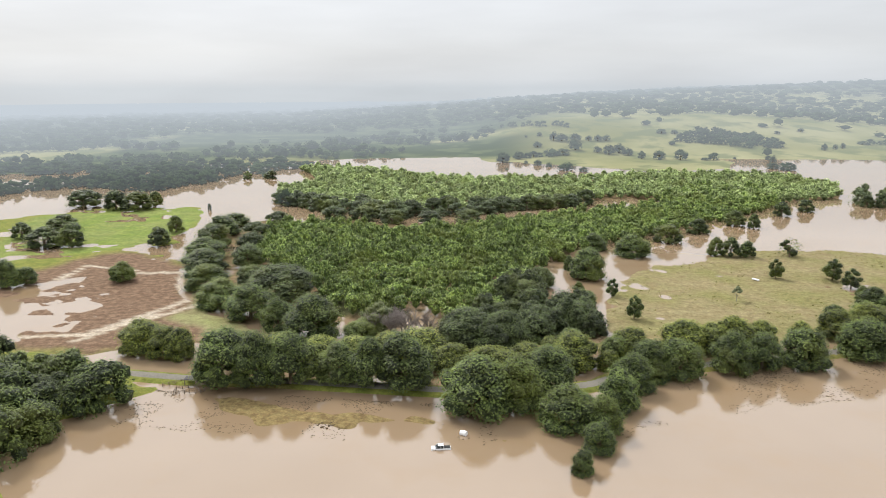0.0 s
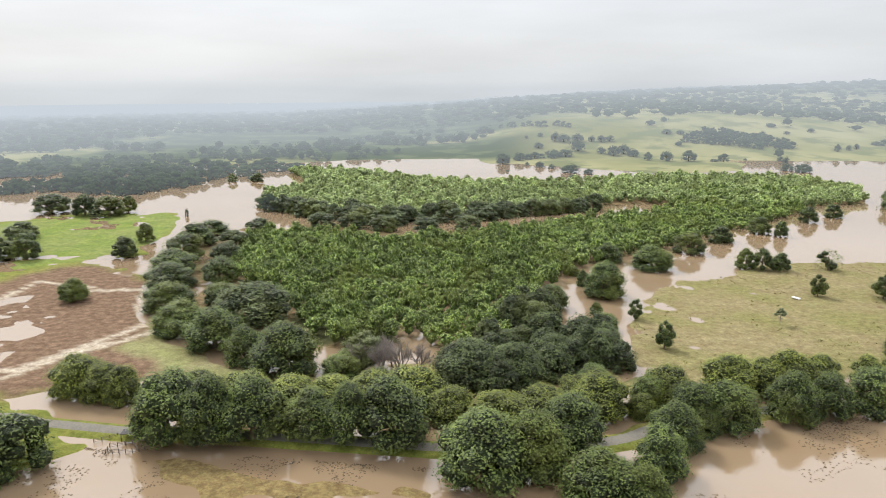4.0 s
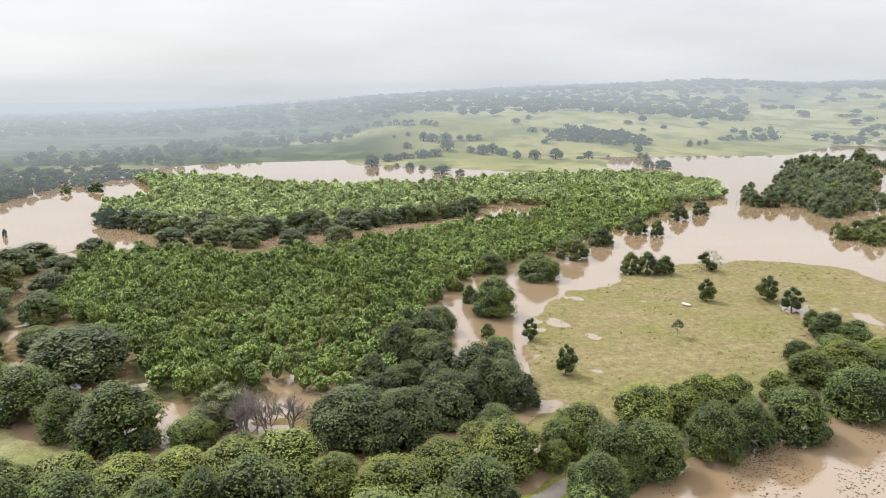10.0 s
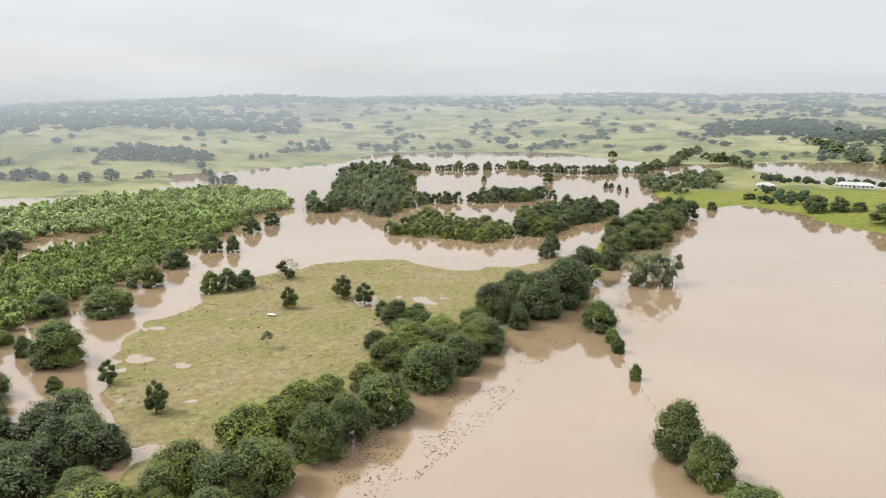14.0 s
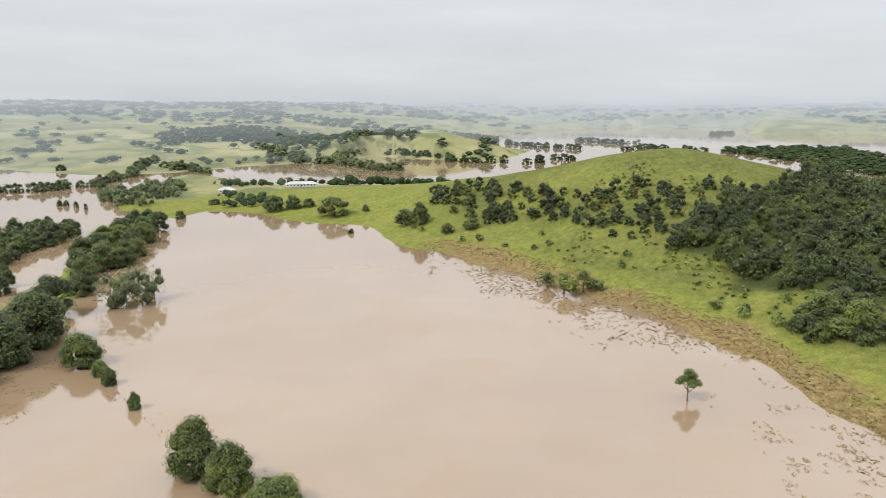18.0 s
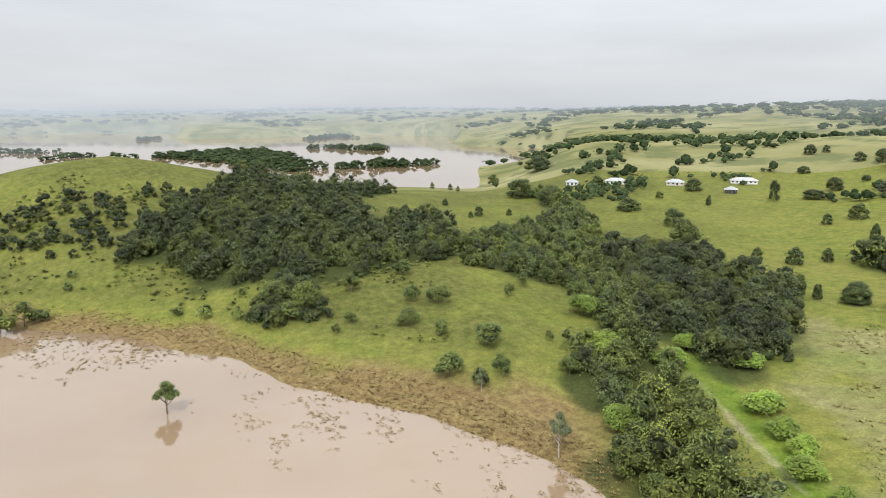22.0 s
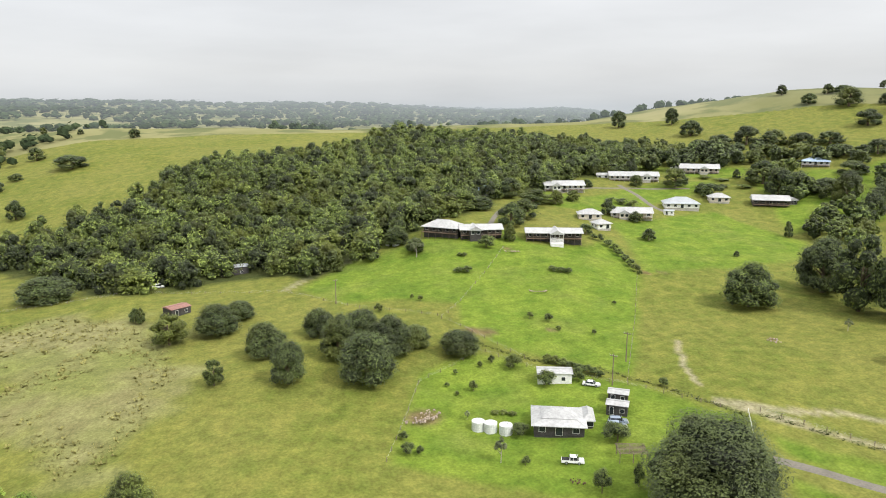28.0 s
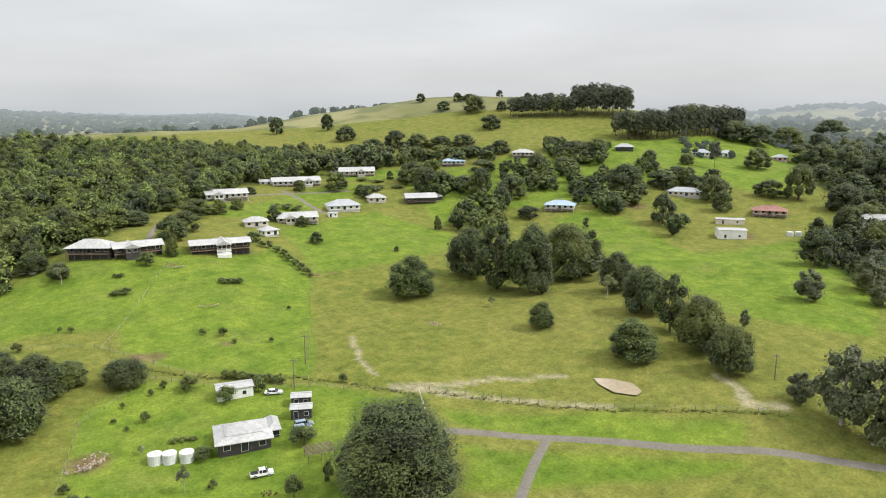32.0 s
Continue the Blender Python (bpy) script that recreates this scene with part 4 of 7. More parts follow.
def thicket(name, places, form, count, size, tall, wide, material, label, category="woods", seed=0, core="some"):
    """Many trees as one mass."""
    rng = np.random.default_rng(seed + 90)
    shapes = [crown_shape(seed * 7 + k, form, count, size, core) for k in range(5)]
    z = np.maximum(height(places[:, 0], places[:, 1]), -0.4)
    verts, faces, inner, tints, at = [], [], [], [], 0
    for (x, y), h in zip(places, z):
        v, f, dark = shapes[rng.integers(5)]
        inner.append(dark)
        tints.append(np.full(len(v), rng.uniform(-0.5, 0.5)))
        q = rng.uniform(0.72, 1.28)
        a, t, w = rng.uniform(0, 6.28), tall * q * rng.uniform(0.85, 1.15), wide * (q if form != "round" else 1.0) * rng.uniform(0.85, 1.15)
        c, s = math.cos(a) * w, math.sin(a) * w
        verts.append(np.stack([x + v[:, 0] * c - v[:, 1] * s, y + v[:, 0] * s + v[:, 1] * c, h - (0.12 if form == "bush" else 0.06) * t + v[:, 2] * t], 1))
        faces.append(f + at)
        at += len(v)
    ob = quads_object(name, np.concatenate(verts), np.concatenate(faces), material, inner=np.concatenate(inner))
    layer = ob.data.attributes.new("tint", "FLOAT", "POINT")
    layer.data.foreach_set("value", np.concatenate(tints).astype(np.float32))
    return tagged(ob, label, category, kind="stuff")


# ---- woods and orchards ----
def clear(places):
    """Leaves the creek between the orchards and its southern bank open."""
    south = [(x, y - 17) for x, y in CHANNEL]
    return places[(along(places[:, 0], places[:, 1], south) > 24) & (along(places[:, 0], places[:, 1], CHANNEL) > 13)]


thicket("orchard", clear(spread(ORCHARD, 6.6, 1, rows=-14, jitter=0.14)), "round", 210, 0.085, 8.2, 7.0, LEAF_ORCHARD, "rows of bright green plantation trees standing in flood water", "orchard", 1)
thicket("orchard", clear(spread(ORCHARD_EAST, 7.4, 2, rows=-14, jitter=0.25)), "round", 160, 0.1, 8.4, 7.8, LEAF_ORCHARD, "bright green plantation trees beside the flooded creek", "orchard", 2)
thicket("orchard", clear(spread(FAR_ORCHARD, 8.4, 3, rows=-14, jitter=0.3)), "round", 110, 0.13, 8.0, 8.6, LEAF_HAZED, "green plantation trees across the flooded creek", "orchard", 3)
thicket("wood", spread(LEFT_WOOD, 9, 4), "dome", 1200, 0.046, 13, 13.5, LEAF_DARK, "dense dark trees on the bank beside the flood", seed=4)
thicket("wood", spread(FRONT_WOOD, 10.5, 5), "dome", 1200, 0.046, 13, 13, LEAF_DEEP, "dense dark trees beside the flooded creek", seed=5)
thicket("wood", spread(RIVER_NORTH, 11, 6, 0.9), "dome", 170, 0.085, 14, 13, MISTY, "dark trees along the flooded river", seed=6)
thicket("wood", spread(RIVER_SOUTH, 8.5, 26), "dome", 260, 0.08, 10, 10.5, LEAF_LIME, "light green trees in the river bend", seed=26)
thicket("wood", spread(RIVER_BEND, 10, 29, 0.95), "dome", 240, 0.08, 12, 13, LEAF_DARK, "green trees round the tip of the river bend", seed=29)
thicket("wood", spread(RIVER_BACK, 10.5, 30, 0.95), "dome", 160, 0.085, 12, 12.5, LEAF_DEEP, "dark trees on the far bank of the river bend", seed=30)
thicket("hill_scrub", spread(HILL_FACE, 16, 28, 0.5), "bush", 120, 0.17, 5, 5.5, LEAF_DARK, "scattered small bushes on the hill face", seed=28)
BRACKEN_SPOTS = spread(HILL_SLOPE, 4.2, 34, 0.8)
BRACKEN_SPOTS = BRACKEN_SPOTS[fuzz(BRACKEN_SPOTS[:, 0], BRACKEN_SPOTS[:, 1], 26, 35) + 0.7 * fuzz(BRACKEN_SPOTS[:, 0], BRACKEN_SPOTS[:, 1], 9, 36) > 0.28]
thicket("bracken", BRACKEN_SPOTS, "bush", 26, 0.3, 1.5, 2.6, LEAF_LIME, "low bracken and scrub patches on the hill grass", "bracken", seed=34)
thicket("hill_wood", spread(HILL_WOOD, 12, 7, 0.85), "dome", 230, 0.075, 10.5, 10.5, LEAF_HILL, "dense green trees over the hillside", seed=7)
thicket("hill_wood", spread(HILL_WOOD, 14.5, 27, 0.8), "upright", 170, 0.08, 13, 12, LEAF_HILL, "dark upright trees over the hillside", seed=27)
thicket("hill_scrub", spread(HILL_SCRUB, 9.2, 8, 0.72), "dome", 150, 0.09, 8, 8.6, LEAF_HILL, "scattered dark bushes on the grassy hill", seed=8)
GULLY_SPOTS = spread(GULLY_WOOD, 8.6, 9)
thicket("gully_wood", GULLY_SPOTS[::2], "dome", 420, 0.06, 11, 10, LEAF_GULLY, "dense trees following the creek gully", seed=9)
thicket("gully_wood", GULLY_SPOTS[1::4], "dome", 420, 0.06, 9.5, 9.5, LEAF_LIME, "light green trees in the creek gully", seed=13)
thicket("gully_wood", GULLY_SPOTS[3::4], "upright", 300, 0.07, 12, 11, LEAF_DEEP, "dark upright trees in the creek gully", seed=14)
thicket("gully_wood", spread(GULLY_EAST, 9, 10), "dome", 400, 0.065, 12, 11, LEAF_DEEP, "dark trees on the slope above the creek", seed=10)
thicket("scrub", spread(SCRUB_PATCH, 8, 11), "dome", 260, 0.075, 9, 9, LEAF_HILL, "clump of dark bushes on the pasture", seed=11)
thicket("forest", spread(HOUSE_FOREST, 12.5, 12), "dome", 230, 0.08, 13.5, 12.5, LEAF_GULLY, "dense dark rainforest behind the houses", seed=12)
thicket("forest", spread(HOUSE_FOREST, 13.5, 32), "dome", 230, 0.08, 12.5, 11.5, LEAF_DEEP, "mid-green trees mixed into the rainforest", seed=32)
thicket("wood", spread(RIGHT_WOOD, 11, 16, 0.85), "dome", 150, 0.085, 12, 11.5, LEAF_DEEP, "dark woods past the last houses", seed=16)
thicket("wood", spread(TOWN_TREES, 14, 17, 0.3), "dome", 190, 0.09, 8.5, 10.5, LEAF_DEEP, "garden trees between the hill houses", seed=17)
thicket("forest", spread(BAND_WOOD, 12, 33), "round", 110, 0.16, 11, 13, LEAF_DEEP, "dark belt of trees behind the hill houses", seed=33)


def belt(lines, gap, wide, seed):
    """Places along lines, a few metres to either side."""
    rng = np.random.default_rng(seed)
    spots = []
    for line in lines:
        pts = np.array(line, float)
        at = np.concatenate([[0], np.cumsum(np.hypot(*np.diff(pts, axis=0).T))])
        s = np.arange(0, at[-1] + 0.1, gap) + rng.uniform(-0.4, 0.4, int(at[-1] / gap + 1e-9) + 1)[: len(np.arange(0, at[-1] + 0.1, gap))].mean() * gap
        s = s + rng.uniform(-0.4, 0.4, len(s)) * gap
        spots.append(np.stack([np.interp(s, at, pts[:, 0]), np.interp(s, at, pts[:, 1])], 1) + rng.normal(0, wide, (len(s), 2)))
    return np.concatenate(spots)


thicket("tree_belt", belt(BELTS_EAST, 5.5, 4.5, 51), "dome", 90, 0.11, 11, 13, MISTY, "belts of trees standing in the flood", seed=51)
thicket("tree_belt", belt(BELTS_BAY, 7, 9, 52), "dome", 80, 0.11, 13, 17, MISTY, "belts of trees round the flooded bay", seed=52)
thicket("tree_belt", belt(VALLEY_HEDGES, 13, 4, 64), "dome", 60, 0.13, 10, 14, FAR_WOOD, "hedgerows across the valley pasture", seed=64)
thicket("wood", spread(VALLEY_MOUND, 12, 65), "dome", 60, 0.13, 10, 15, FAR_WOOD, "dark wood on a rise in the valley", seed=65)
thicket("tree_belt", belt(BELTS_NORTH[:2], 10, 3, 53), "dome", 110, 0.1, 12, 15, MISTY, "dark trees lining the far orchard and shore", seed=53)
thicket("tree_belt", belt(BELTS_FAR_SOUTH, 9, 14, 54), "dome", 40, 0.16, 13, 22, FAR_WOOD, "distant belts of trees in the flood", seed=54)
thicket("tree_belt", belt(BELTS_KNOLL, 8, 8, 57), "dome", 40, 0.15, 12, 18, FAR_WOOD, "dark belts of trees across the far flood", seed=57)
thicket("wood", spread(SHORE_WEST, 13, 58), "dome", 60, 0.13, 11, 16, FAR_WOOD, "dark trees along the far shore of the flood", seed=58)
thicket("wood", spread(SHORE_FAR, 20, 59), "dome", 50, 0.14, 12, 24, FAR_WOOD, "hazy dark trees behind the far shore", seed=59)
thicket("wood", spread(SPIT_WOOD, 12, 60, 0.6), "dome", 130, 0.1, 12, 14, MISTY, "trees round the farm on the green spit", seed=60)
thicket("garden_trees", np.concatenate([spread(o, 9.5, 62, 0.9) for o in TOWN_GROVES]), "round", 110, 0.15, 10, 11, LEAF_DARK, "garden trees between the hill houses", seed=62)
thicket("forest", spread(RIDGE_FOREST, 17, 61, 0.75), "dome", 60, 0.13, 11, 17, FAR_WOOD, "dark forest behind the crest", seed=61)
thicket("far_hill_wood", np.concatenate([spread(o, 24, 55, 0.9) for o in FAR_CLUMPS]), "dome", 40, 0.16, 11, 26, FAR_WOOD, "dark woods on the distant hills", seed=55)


# ---- single trees: east, north, height, width ----
ROW_FRONT = [(-69.9, 207.3, 20.4, 21.9), (-58.7, 205.8, 20.1, 17.8), (-48.3, 206.9, 18.8, 20.5), (-33.2, 207.8, 14.2, 17.5), (-23.1, 205.5, 17.4, 15.4), (-12.5, 205.2, 19.2, 22.6), (9.8, 188.8, 19.8, 25.4), (21.6, 191.3, 18.2, 18.9), (34.5, 179.5, 14.0, 19.7), (32.1, 201.1, 16.0, 19.7)]
for east, north, tall, wide in ROW_FRONT:
    plant("camphor", east, north, tall, wide, "broad dark green tree standing along the flooded road", "tree", "roadside trees")
ROW_BACK = [(-68.2, 227.0, 13.2, 18.4), (-56.1, 229.5, 11.0, 18.4), (-42.7, 226.3, 11.0, 18.9), (-31.7, 231.4, 8.9, 16.2), (-18.8, 231.0, 10.8, 18.0), (-7.8, 225.6, 14.3, 21.6), (2.7, 217.4, 12.1, 15.2), (15.4, 211.4, 13.5, 20.4), (28.5, 221.6, 10.0, 17.5), (43.6, 220.8, 14.6, 18.6), (39.4, 230.3, 9.2, 14.1)]
for east, north, tall, wide in ROW_BACK:
    plant("lime", east, north, tall, wide, "yellow-green topped tree behind the flooded road", "tree", "roadside trees")
ROW_WEST = [(-107.3, 236.3, 14.8, 18.8), (-97.7, 232.2, 13.2, 14.7), (-91.8, 230.2, 13.6, 12.7)]
for east, north, tall, wide in ROW_WEST:
    plant("lime", east, north, tall, wide, "broad tree with bare trunks above flood water", "tree", "roadside trees")
HEDGE_EAST = [(67.4, 214.8, 13.0, 14.6), (58.8, 203.2, 14.1, 15.8), (51.1, 189.7, 14.3, 14.8), (43.5, 175.6, 12.8, 12.2), (40.1, 165.2, 9.9, 10.1), (33.7, 154.4, 7.7, 6.6), (58.7, 224.7, 11.4, 13.1)]
for east, north, tall, wide in HEDGE_EAST:
    plant("camphor", east, north, tall, wide, "dark tree in the hedge reaching into the water", "tree", "hedge trees")
ROAD_EAST_FRONT = [(56.8, 207.1, 8.0, 8.1), (67.8, 210.2, 8.5, 11.9), (76.7, 213.1, 14.5, 17.3), (94.9, 216.9, 16.6, 16.1), (105.9, 219.4, 14.7, 15.2), (121.1, 221.6, 15.8, 19.3), (145.6, 228.7, 17.0, 20.2), (162.8, 232.3, 14.5, 18.5), (182.4, 238.3, 13.8, 19.8)]
for east, north, tall, wide in ROAD_EAST_FRONT:
    plant("camphor", east, north, tall, wide, "broad dark tree along the flooded road", "tree", "roadside trees")
ROAD_EAST_BACK = [(63.8, 226.3, 14.1, 17.9), (54.7, 219.3, 8.2, 9.2), (83.6, 232.2, 14.7, 18.2), (95.2, 234.4, 12.2, 16.4), (102.2, 234.1, 15.3, 15.8), (113.5, 238.5, 11.4, 14.8), (130.0, 241.7, 10.8, 11.9), (146.6, 248.7, 12.7, 16.6), (159.6, 249.6, 14.7, 19.2), (177.3, 254.9, 11.2, 18.2), (157.3, 267.1, 7.0, 10.1)]
for east, north, tall, wide in ROAD_EAST_BACK:
    plant("lime", east, north, tall, wide, "yellow-green topped tree beside the paddock", "tree", "roadside trees")
ROAD_END = [(197.0, 256.6, 10.4, 13.4), (209.6, 257.1, 19.6, 18.5), (210.3, 244.2, 12.8, 9.5), (231.3, 262.4, 20.0, 20.9), (228.8, 248.7, 22.9, 22.7), (251.0, 250.7, 25.4, 26.6), (286.6, 264.2, 21.7, 21.2), (321.3, 311.8, 11.9, 11.7), (188.3, 246.4, 12.0, 14.9), (168.5, 243.4, 13.2, 16.0)]
for east, north, tall, wide in ROAD_END:
    plant("fig", east, north, tall, wide, "large dark tree by the flooded road", "tree", "roadside trees")
PADDOCK_EDGE = [(183.3, 295.0, 7.8, 7.1), (180.7, 283.5, 11.1, 14.9), (184.6, 275.4, 10.1, 13.6), (154.7, 265.9, 8.2, 9.3), (163.5, 259.5, 11.4, 16.5)]
for east, north, tall, wide in PADDOCK_EDGE:
    plant("camphor", east, north, tall, wide, "dark rounded tree at the paddock edge", "tree", "roadside trees")
FENCE_TREES = [(230.3, 220.7, 13.7, 16.4), (221.0, 208.9, 7.1, 6.5), (213.3, 201.9, 7.4, 5.9), (195.0, 184.7, 6.9, 4.6), (157.7, 151.7, 17.4, 14.3), (151.4, 140.7, 14.4, 13.7), (142.8, 127.6, 9.4, 15.7)]
for east, north, tall, wide in FENCE_TREES:
    plant("camphor", east, north, tall, wide, "dark tree standing in flood water along a fence", "tree", "fence line trees")
AVENUE_SPOTS = spread(AVENUE, 15, 71, jitter=0.3)
for east, north in AVENUE_SPOTS:
    plant("camphor", east, north, dice.uniform(13, 18), dice.uniform(15, 20), "broad rounded tree along the flooded river", "tree", "river trees")
for east, north in belt([CREEK_BANK], 15, 2.0, 72):
    plant("fig", east, north, dice.uniform(12, 16), dice.uniform(17, 24), "large rounded dark tree on the creek bank", "tree", "creek trees")
RIVER_SINGLES = [(335.7, 319.1, 14.8, 12.0), (632.9, 537.9, 13.2, 15.1), (592.0, 596.1, 8.0, 7.4), (630.0, 463.3, 7.2, 6.6), (630.1, 457.3, 6.6, 6.6), (621.1, 443.0, 7.0, 5.4), (608.8, 427.2, 6.8, 4.2), (979.4, 667.1, 10.9, 16.9), (716.1, 879.1, 11.0, 17.1)]
for east, north, tall, wide in RIVER_SINGLES:
    plant("camphor", east, north, tall, wide, "single rounded tree standing in the flooded river", "tree", "river trees")
VALLEY_ROUND = [(114.1, 849.7, 8.8, 11.1), (125.7, 836.0, 6.6, 9.3), (102.3, 869.9, 5.0, 6.2), (140.4, 798.8, 10.6, 24.0), (156.3, 781.2, 6.9, 11.7), (132.8, 744.0, 5.0, 12.4), (72.8, 802.6, 3.5, 4.0), (98.4, 915.8, 11.7, 17.6), (120.9, 943.9, 9.2, 15.4), (74.9, 885.2, 13.8, 19.5), (149.3, 962.9, 7.6, 19.2), (164.3, 964.0, 11.6, 22.7), (186.8, 998.3, 17.5, 20.4), (136.1, 1021.5, 9.3, 14.7), (214.8, 981.6, 10.2, 13.7), (227.8, 969.3, 14.9, 20.4), (243.9, 979.5, 14.5, 19.5), (251.6, 960.2, 11.6, 17.2), (257.3, 913.7, 11.8, 11.9), (277.1, 903.5, 14.5, 18.6), (304.1, 903.0, 14.8, 20.3), (343.6, 895.2, 11.0, 15.2), (332.9, 895.7, 4.1, 12.3)]
for east, north, tall, wide in VALLEY_ROUND:
    plant("valley", east, north, tall, wide, "dark rounded tree in a valley hedgerow", "tree", "valley trees")
VALLEY_ROUND_MORE = [(379.6, 917.4, 3.6, 5.0), (217.0, 1057.3, 9.4, 11.7), (230.0, 1054.3, 10.9, 14.7), (242.6, 1057.0, 9.5, 16.3), (148.1, 1092.6, 7.1, 10.1), (127.1, 1088.3, 4.9, 5.7), (409.8, 875.2, 10.6, 8.5), (388.9, 793.3, 11.0, 22.7), (379.0, 808.7, 9.1, 16.3), (417.7, 906.2, 8.0, 8.8), (164.8, 1060.4, 15.4, 14.1), (176.8, 1055.6, 12.6, 21.3), (196.8, 1057.4, 12.8, 21.6), (680.5, 1035.8, 9.3, 11.2), (611.0, 1031.1, 6.2, 18.0), (528.7, 979.8, 10.7, 10.0), (548.4, 988.4, 8.4, 8.4), (562.5, 995.3, 8.5, 8.6), (338.1, 1101.0, 8.0, 17.9), (357.4, 1097.6, 6.5, 14.8), (565.8, 1124.3, 6.5, 13.1), (516.1, 1097.9, 5.3, 10.7)]
for east, north, tall, wide in VALLEY_ROUND_MORE:
    plant("valley", east, north, tall, wide, "dark tree on the valley pasture", "tree", "valley trees")
FLOOD_SINGLES = [(-209.9, 750.8, 4.9, 9.9), (-189.6, 750.7, 6.6, 13.2), (-126.8, 559.3, 14.4, 17.9), (-180.6, 536.1, 6.9, 3.4)]
for east, north, tall, wide in FLOOD_SINGLES:
    plant("valley", east, north, tall, wide, "dark tree standing alone in the flood", "tree", "valley trees")
RIVER_AVENUE = [(323.1, 272.5, 12.9, 15.5)]
for east, north, tall, wide in RIVER_AVENUE:
    plant("camphor", east, north, tall, wide, "rounded tree along the flooded river", "tree", "river trees")
RIVER_GUMS = [(302.2, 247.0, 17.7, 15.4), (303.5, 240.3, 19.3, 16.2), (308.5, 235.2, 19.5, 15.4), (318.5, 234.3, 17.7, 13.2), (322.0, 245.9, 16.0, 13.5)]
for east, north, tall, wide in RIVER_GUMS:
    plant("oak", east, north, tall, wide, "thin grey-green gum trees standing in flood water", "tree", "river gums")
FIELD_TREES = [(77.1, 270.7, 10.5, 7.7), (75.6, 302.4, 8.8, 6.7), (162.5, 332.1, 10.4, 8.4), (190.3, 375.6, 11.7, 13.5), (187.9, 327.6, 11.1, 10.5), (189.4, 314.0, 10.2, 10.7)]
for east, north, tall, wide in FIELD_TREES:
    plant("upright", east, north, tall, wide, "oval dark green tree alone on the brown paddock", "tree", "paddock trees")
FIELD_PAIR = [(152.0, 380.7, 11.9, 11.9), (158.2, 376.5, 12.1, 12.4), (166.5, 375.7, 10.3, 11.4)]
for east, north, tall, wide in FIELD_PAIR:
    plant("camphor", east, north, tall, wide, "dark rounded trees in a row beside the floodwater", "tree", "paddock trees")
SAPLING = [(127.9, 293.6, 7.1, 6.0)]
for east, north, tall, wide in SAPLING:
    plant("gum", east, north, tall, wide, "thin sapling with few leaves on the paddock", "tree", "paddock trees")
CREEK_TREES = [(70.7, 334.1, 17.9, 20.8), (64.2, 369.1, 5.7, 6.5), (60.9, 290.2, 8.5, 11.9), (61.8, 308.4, 6.8, 6.2), (105.4, 381.5, 14.3, 23.1), (136.1, 416.7, 13.5, 20.6), (163.5, 443.6, 11.7, 17.2), (198.1, 468.9, 12.2, 16.6), (206.3, 458.1, 11.7, 10.0), (246.9, 505.2, 12.3, 15.4), (273.3, 522.5, 11.3, 15.4), (330.8, 541.9, 11.7, 12.1), (341.5, 538.5, 13.5, 14.0), (46.0, 239.6, 8.0, 13.1), (64.8, 350.8, 9.3, 7.1), (87.2, 396.5, 11.5, 16.6)]
for east, north, tall, wide in CREEK_TREES:
    plant("camphor", east, north, tall, wide, "rounded dark tree beside the flooded creek", "tree", "creek trees")
WEST_TREES = [(-155.6, 328.8, 11.4, 13.9), (-169.8, 412.0, 12.4, 16.8), (-174.2, 448.8, 12.1, 13.4), (-206.1, 320.2, 15.2, 14.5), (-200.3, 325.4, 9.5, 12.6), (-220.9, 407.7, 16.7, 19.0), (-236.5, 406.7, 14.1, 27.0), (-263.8, 430.5, 11.7, 16.5), (-253.6, 458.1, 11.7, 25.7)]
for east, north, tall, wide in WEST_TREES:
    plant("camphor", east, north, tall, wide, "dark tree alone on the brown field", "tree", "field trees")
WEST_GARDEN = [(-284.5, 550.5, 18.0, 31.3), (-254.3, 538.4, 18.6, 21.3), (-236.8, 538.4, 17.0, 29.7), (-228.7, 551.0, 16.0, 14.6)]
for east, north, tall, wide in WEST_GARDEN:
    plant("fig", east, north, tall, wide, "dark bluish tree by the far green field", "tree", "field trees")
ORCHARD_RIM_TREES = [(-49.0, 250.1, 19.5, 25.2), (-64.3, 259.6, 15.2, 16.4), (-78.8, 273.5, 16.8, 23.2), (-95.7, 288.8, 14.6, 23.1), (-111.0, 316.7, 13.8, 23.7), (-122.7, 350.1, 13.4, 26.5), (-131.2, 376.9, 13.3, 27.4), (-135.5, 404.1, 16.3, 25.1), (-140.4, 440.1, 14.7, 25.8), (-143.1, 469.8, 10.6, 27.6), (-31.1, 247.9, 9.4, 15.0)]
for east, north, tall, wide in ORCHARD_RIM_TREES:
    plant("camphor", east, north, tall, wide, "large rounded dark green tree beside the orchard", "tree", "orchard edge trees")
ORCHARD_INNER_TREES = [(-71.9, 301.0, 19.2, 33.8), (-92.4, 324.8, 11.3, 16.2), (-103.0, 359.4, 13.9, 19.4), (-110.4, 393.5, 14.1, 20.2), (-116.2, 429.6, 12.6, 20.8), (-112.0, 467.9, 12.5, 21.2), (-77.2, 489.8, 12.5, 21.9), (-56.7, 488.6, 12.5, 21.6), (-35.7, 481.0, 12.5, 21.2), (-8.9, 471.8, 12.5, 20.6), (17.6, 479.5, 12.5, 21.0)]
for east, north, tall, wide in ORCHARD_INNER_TREES:
    plant("fig", east, north, tall, wide, "large dark tree on the orchard's inner edge", "tree", "orchard edge trees")
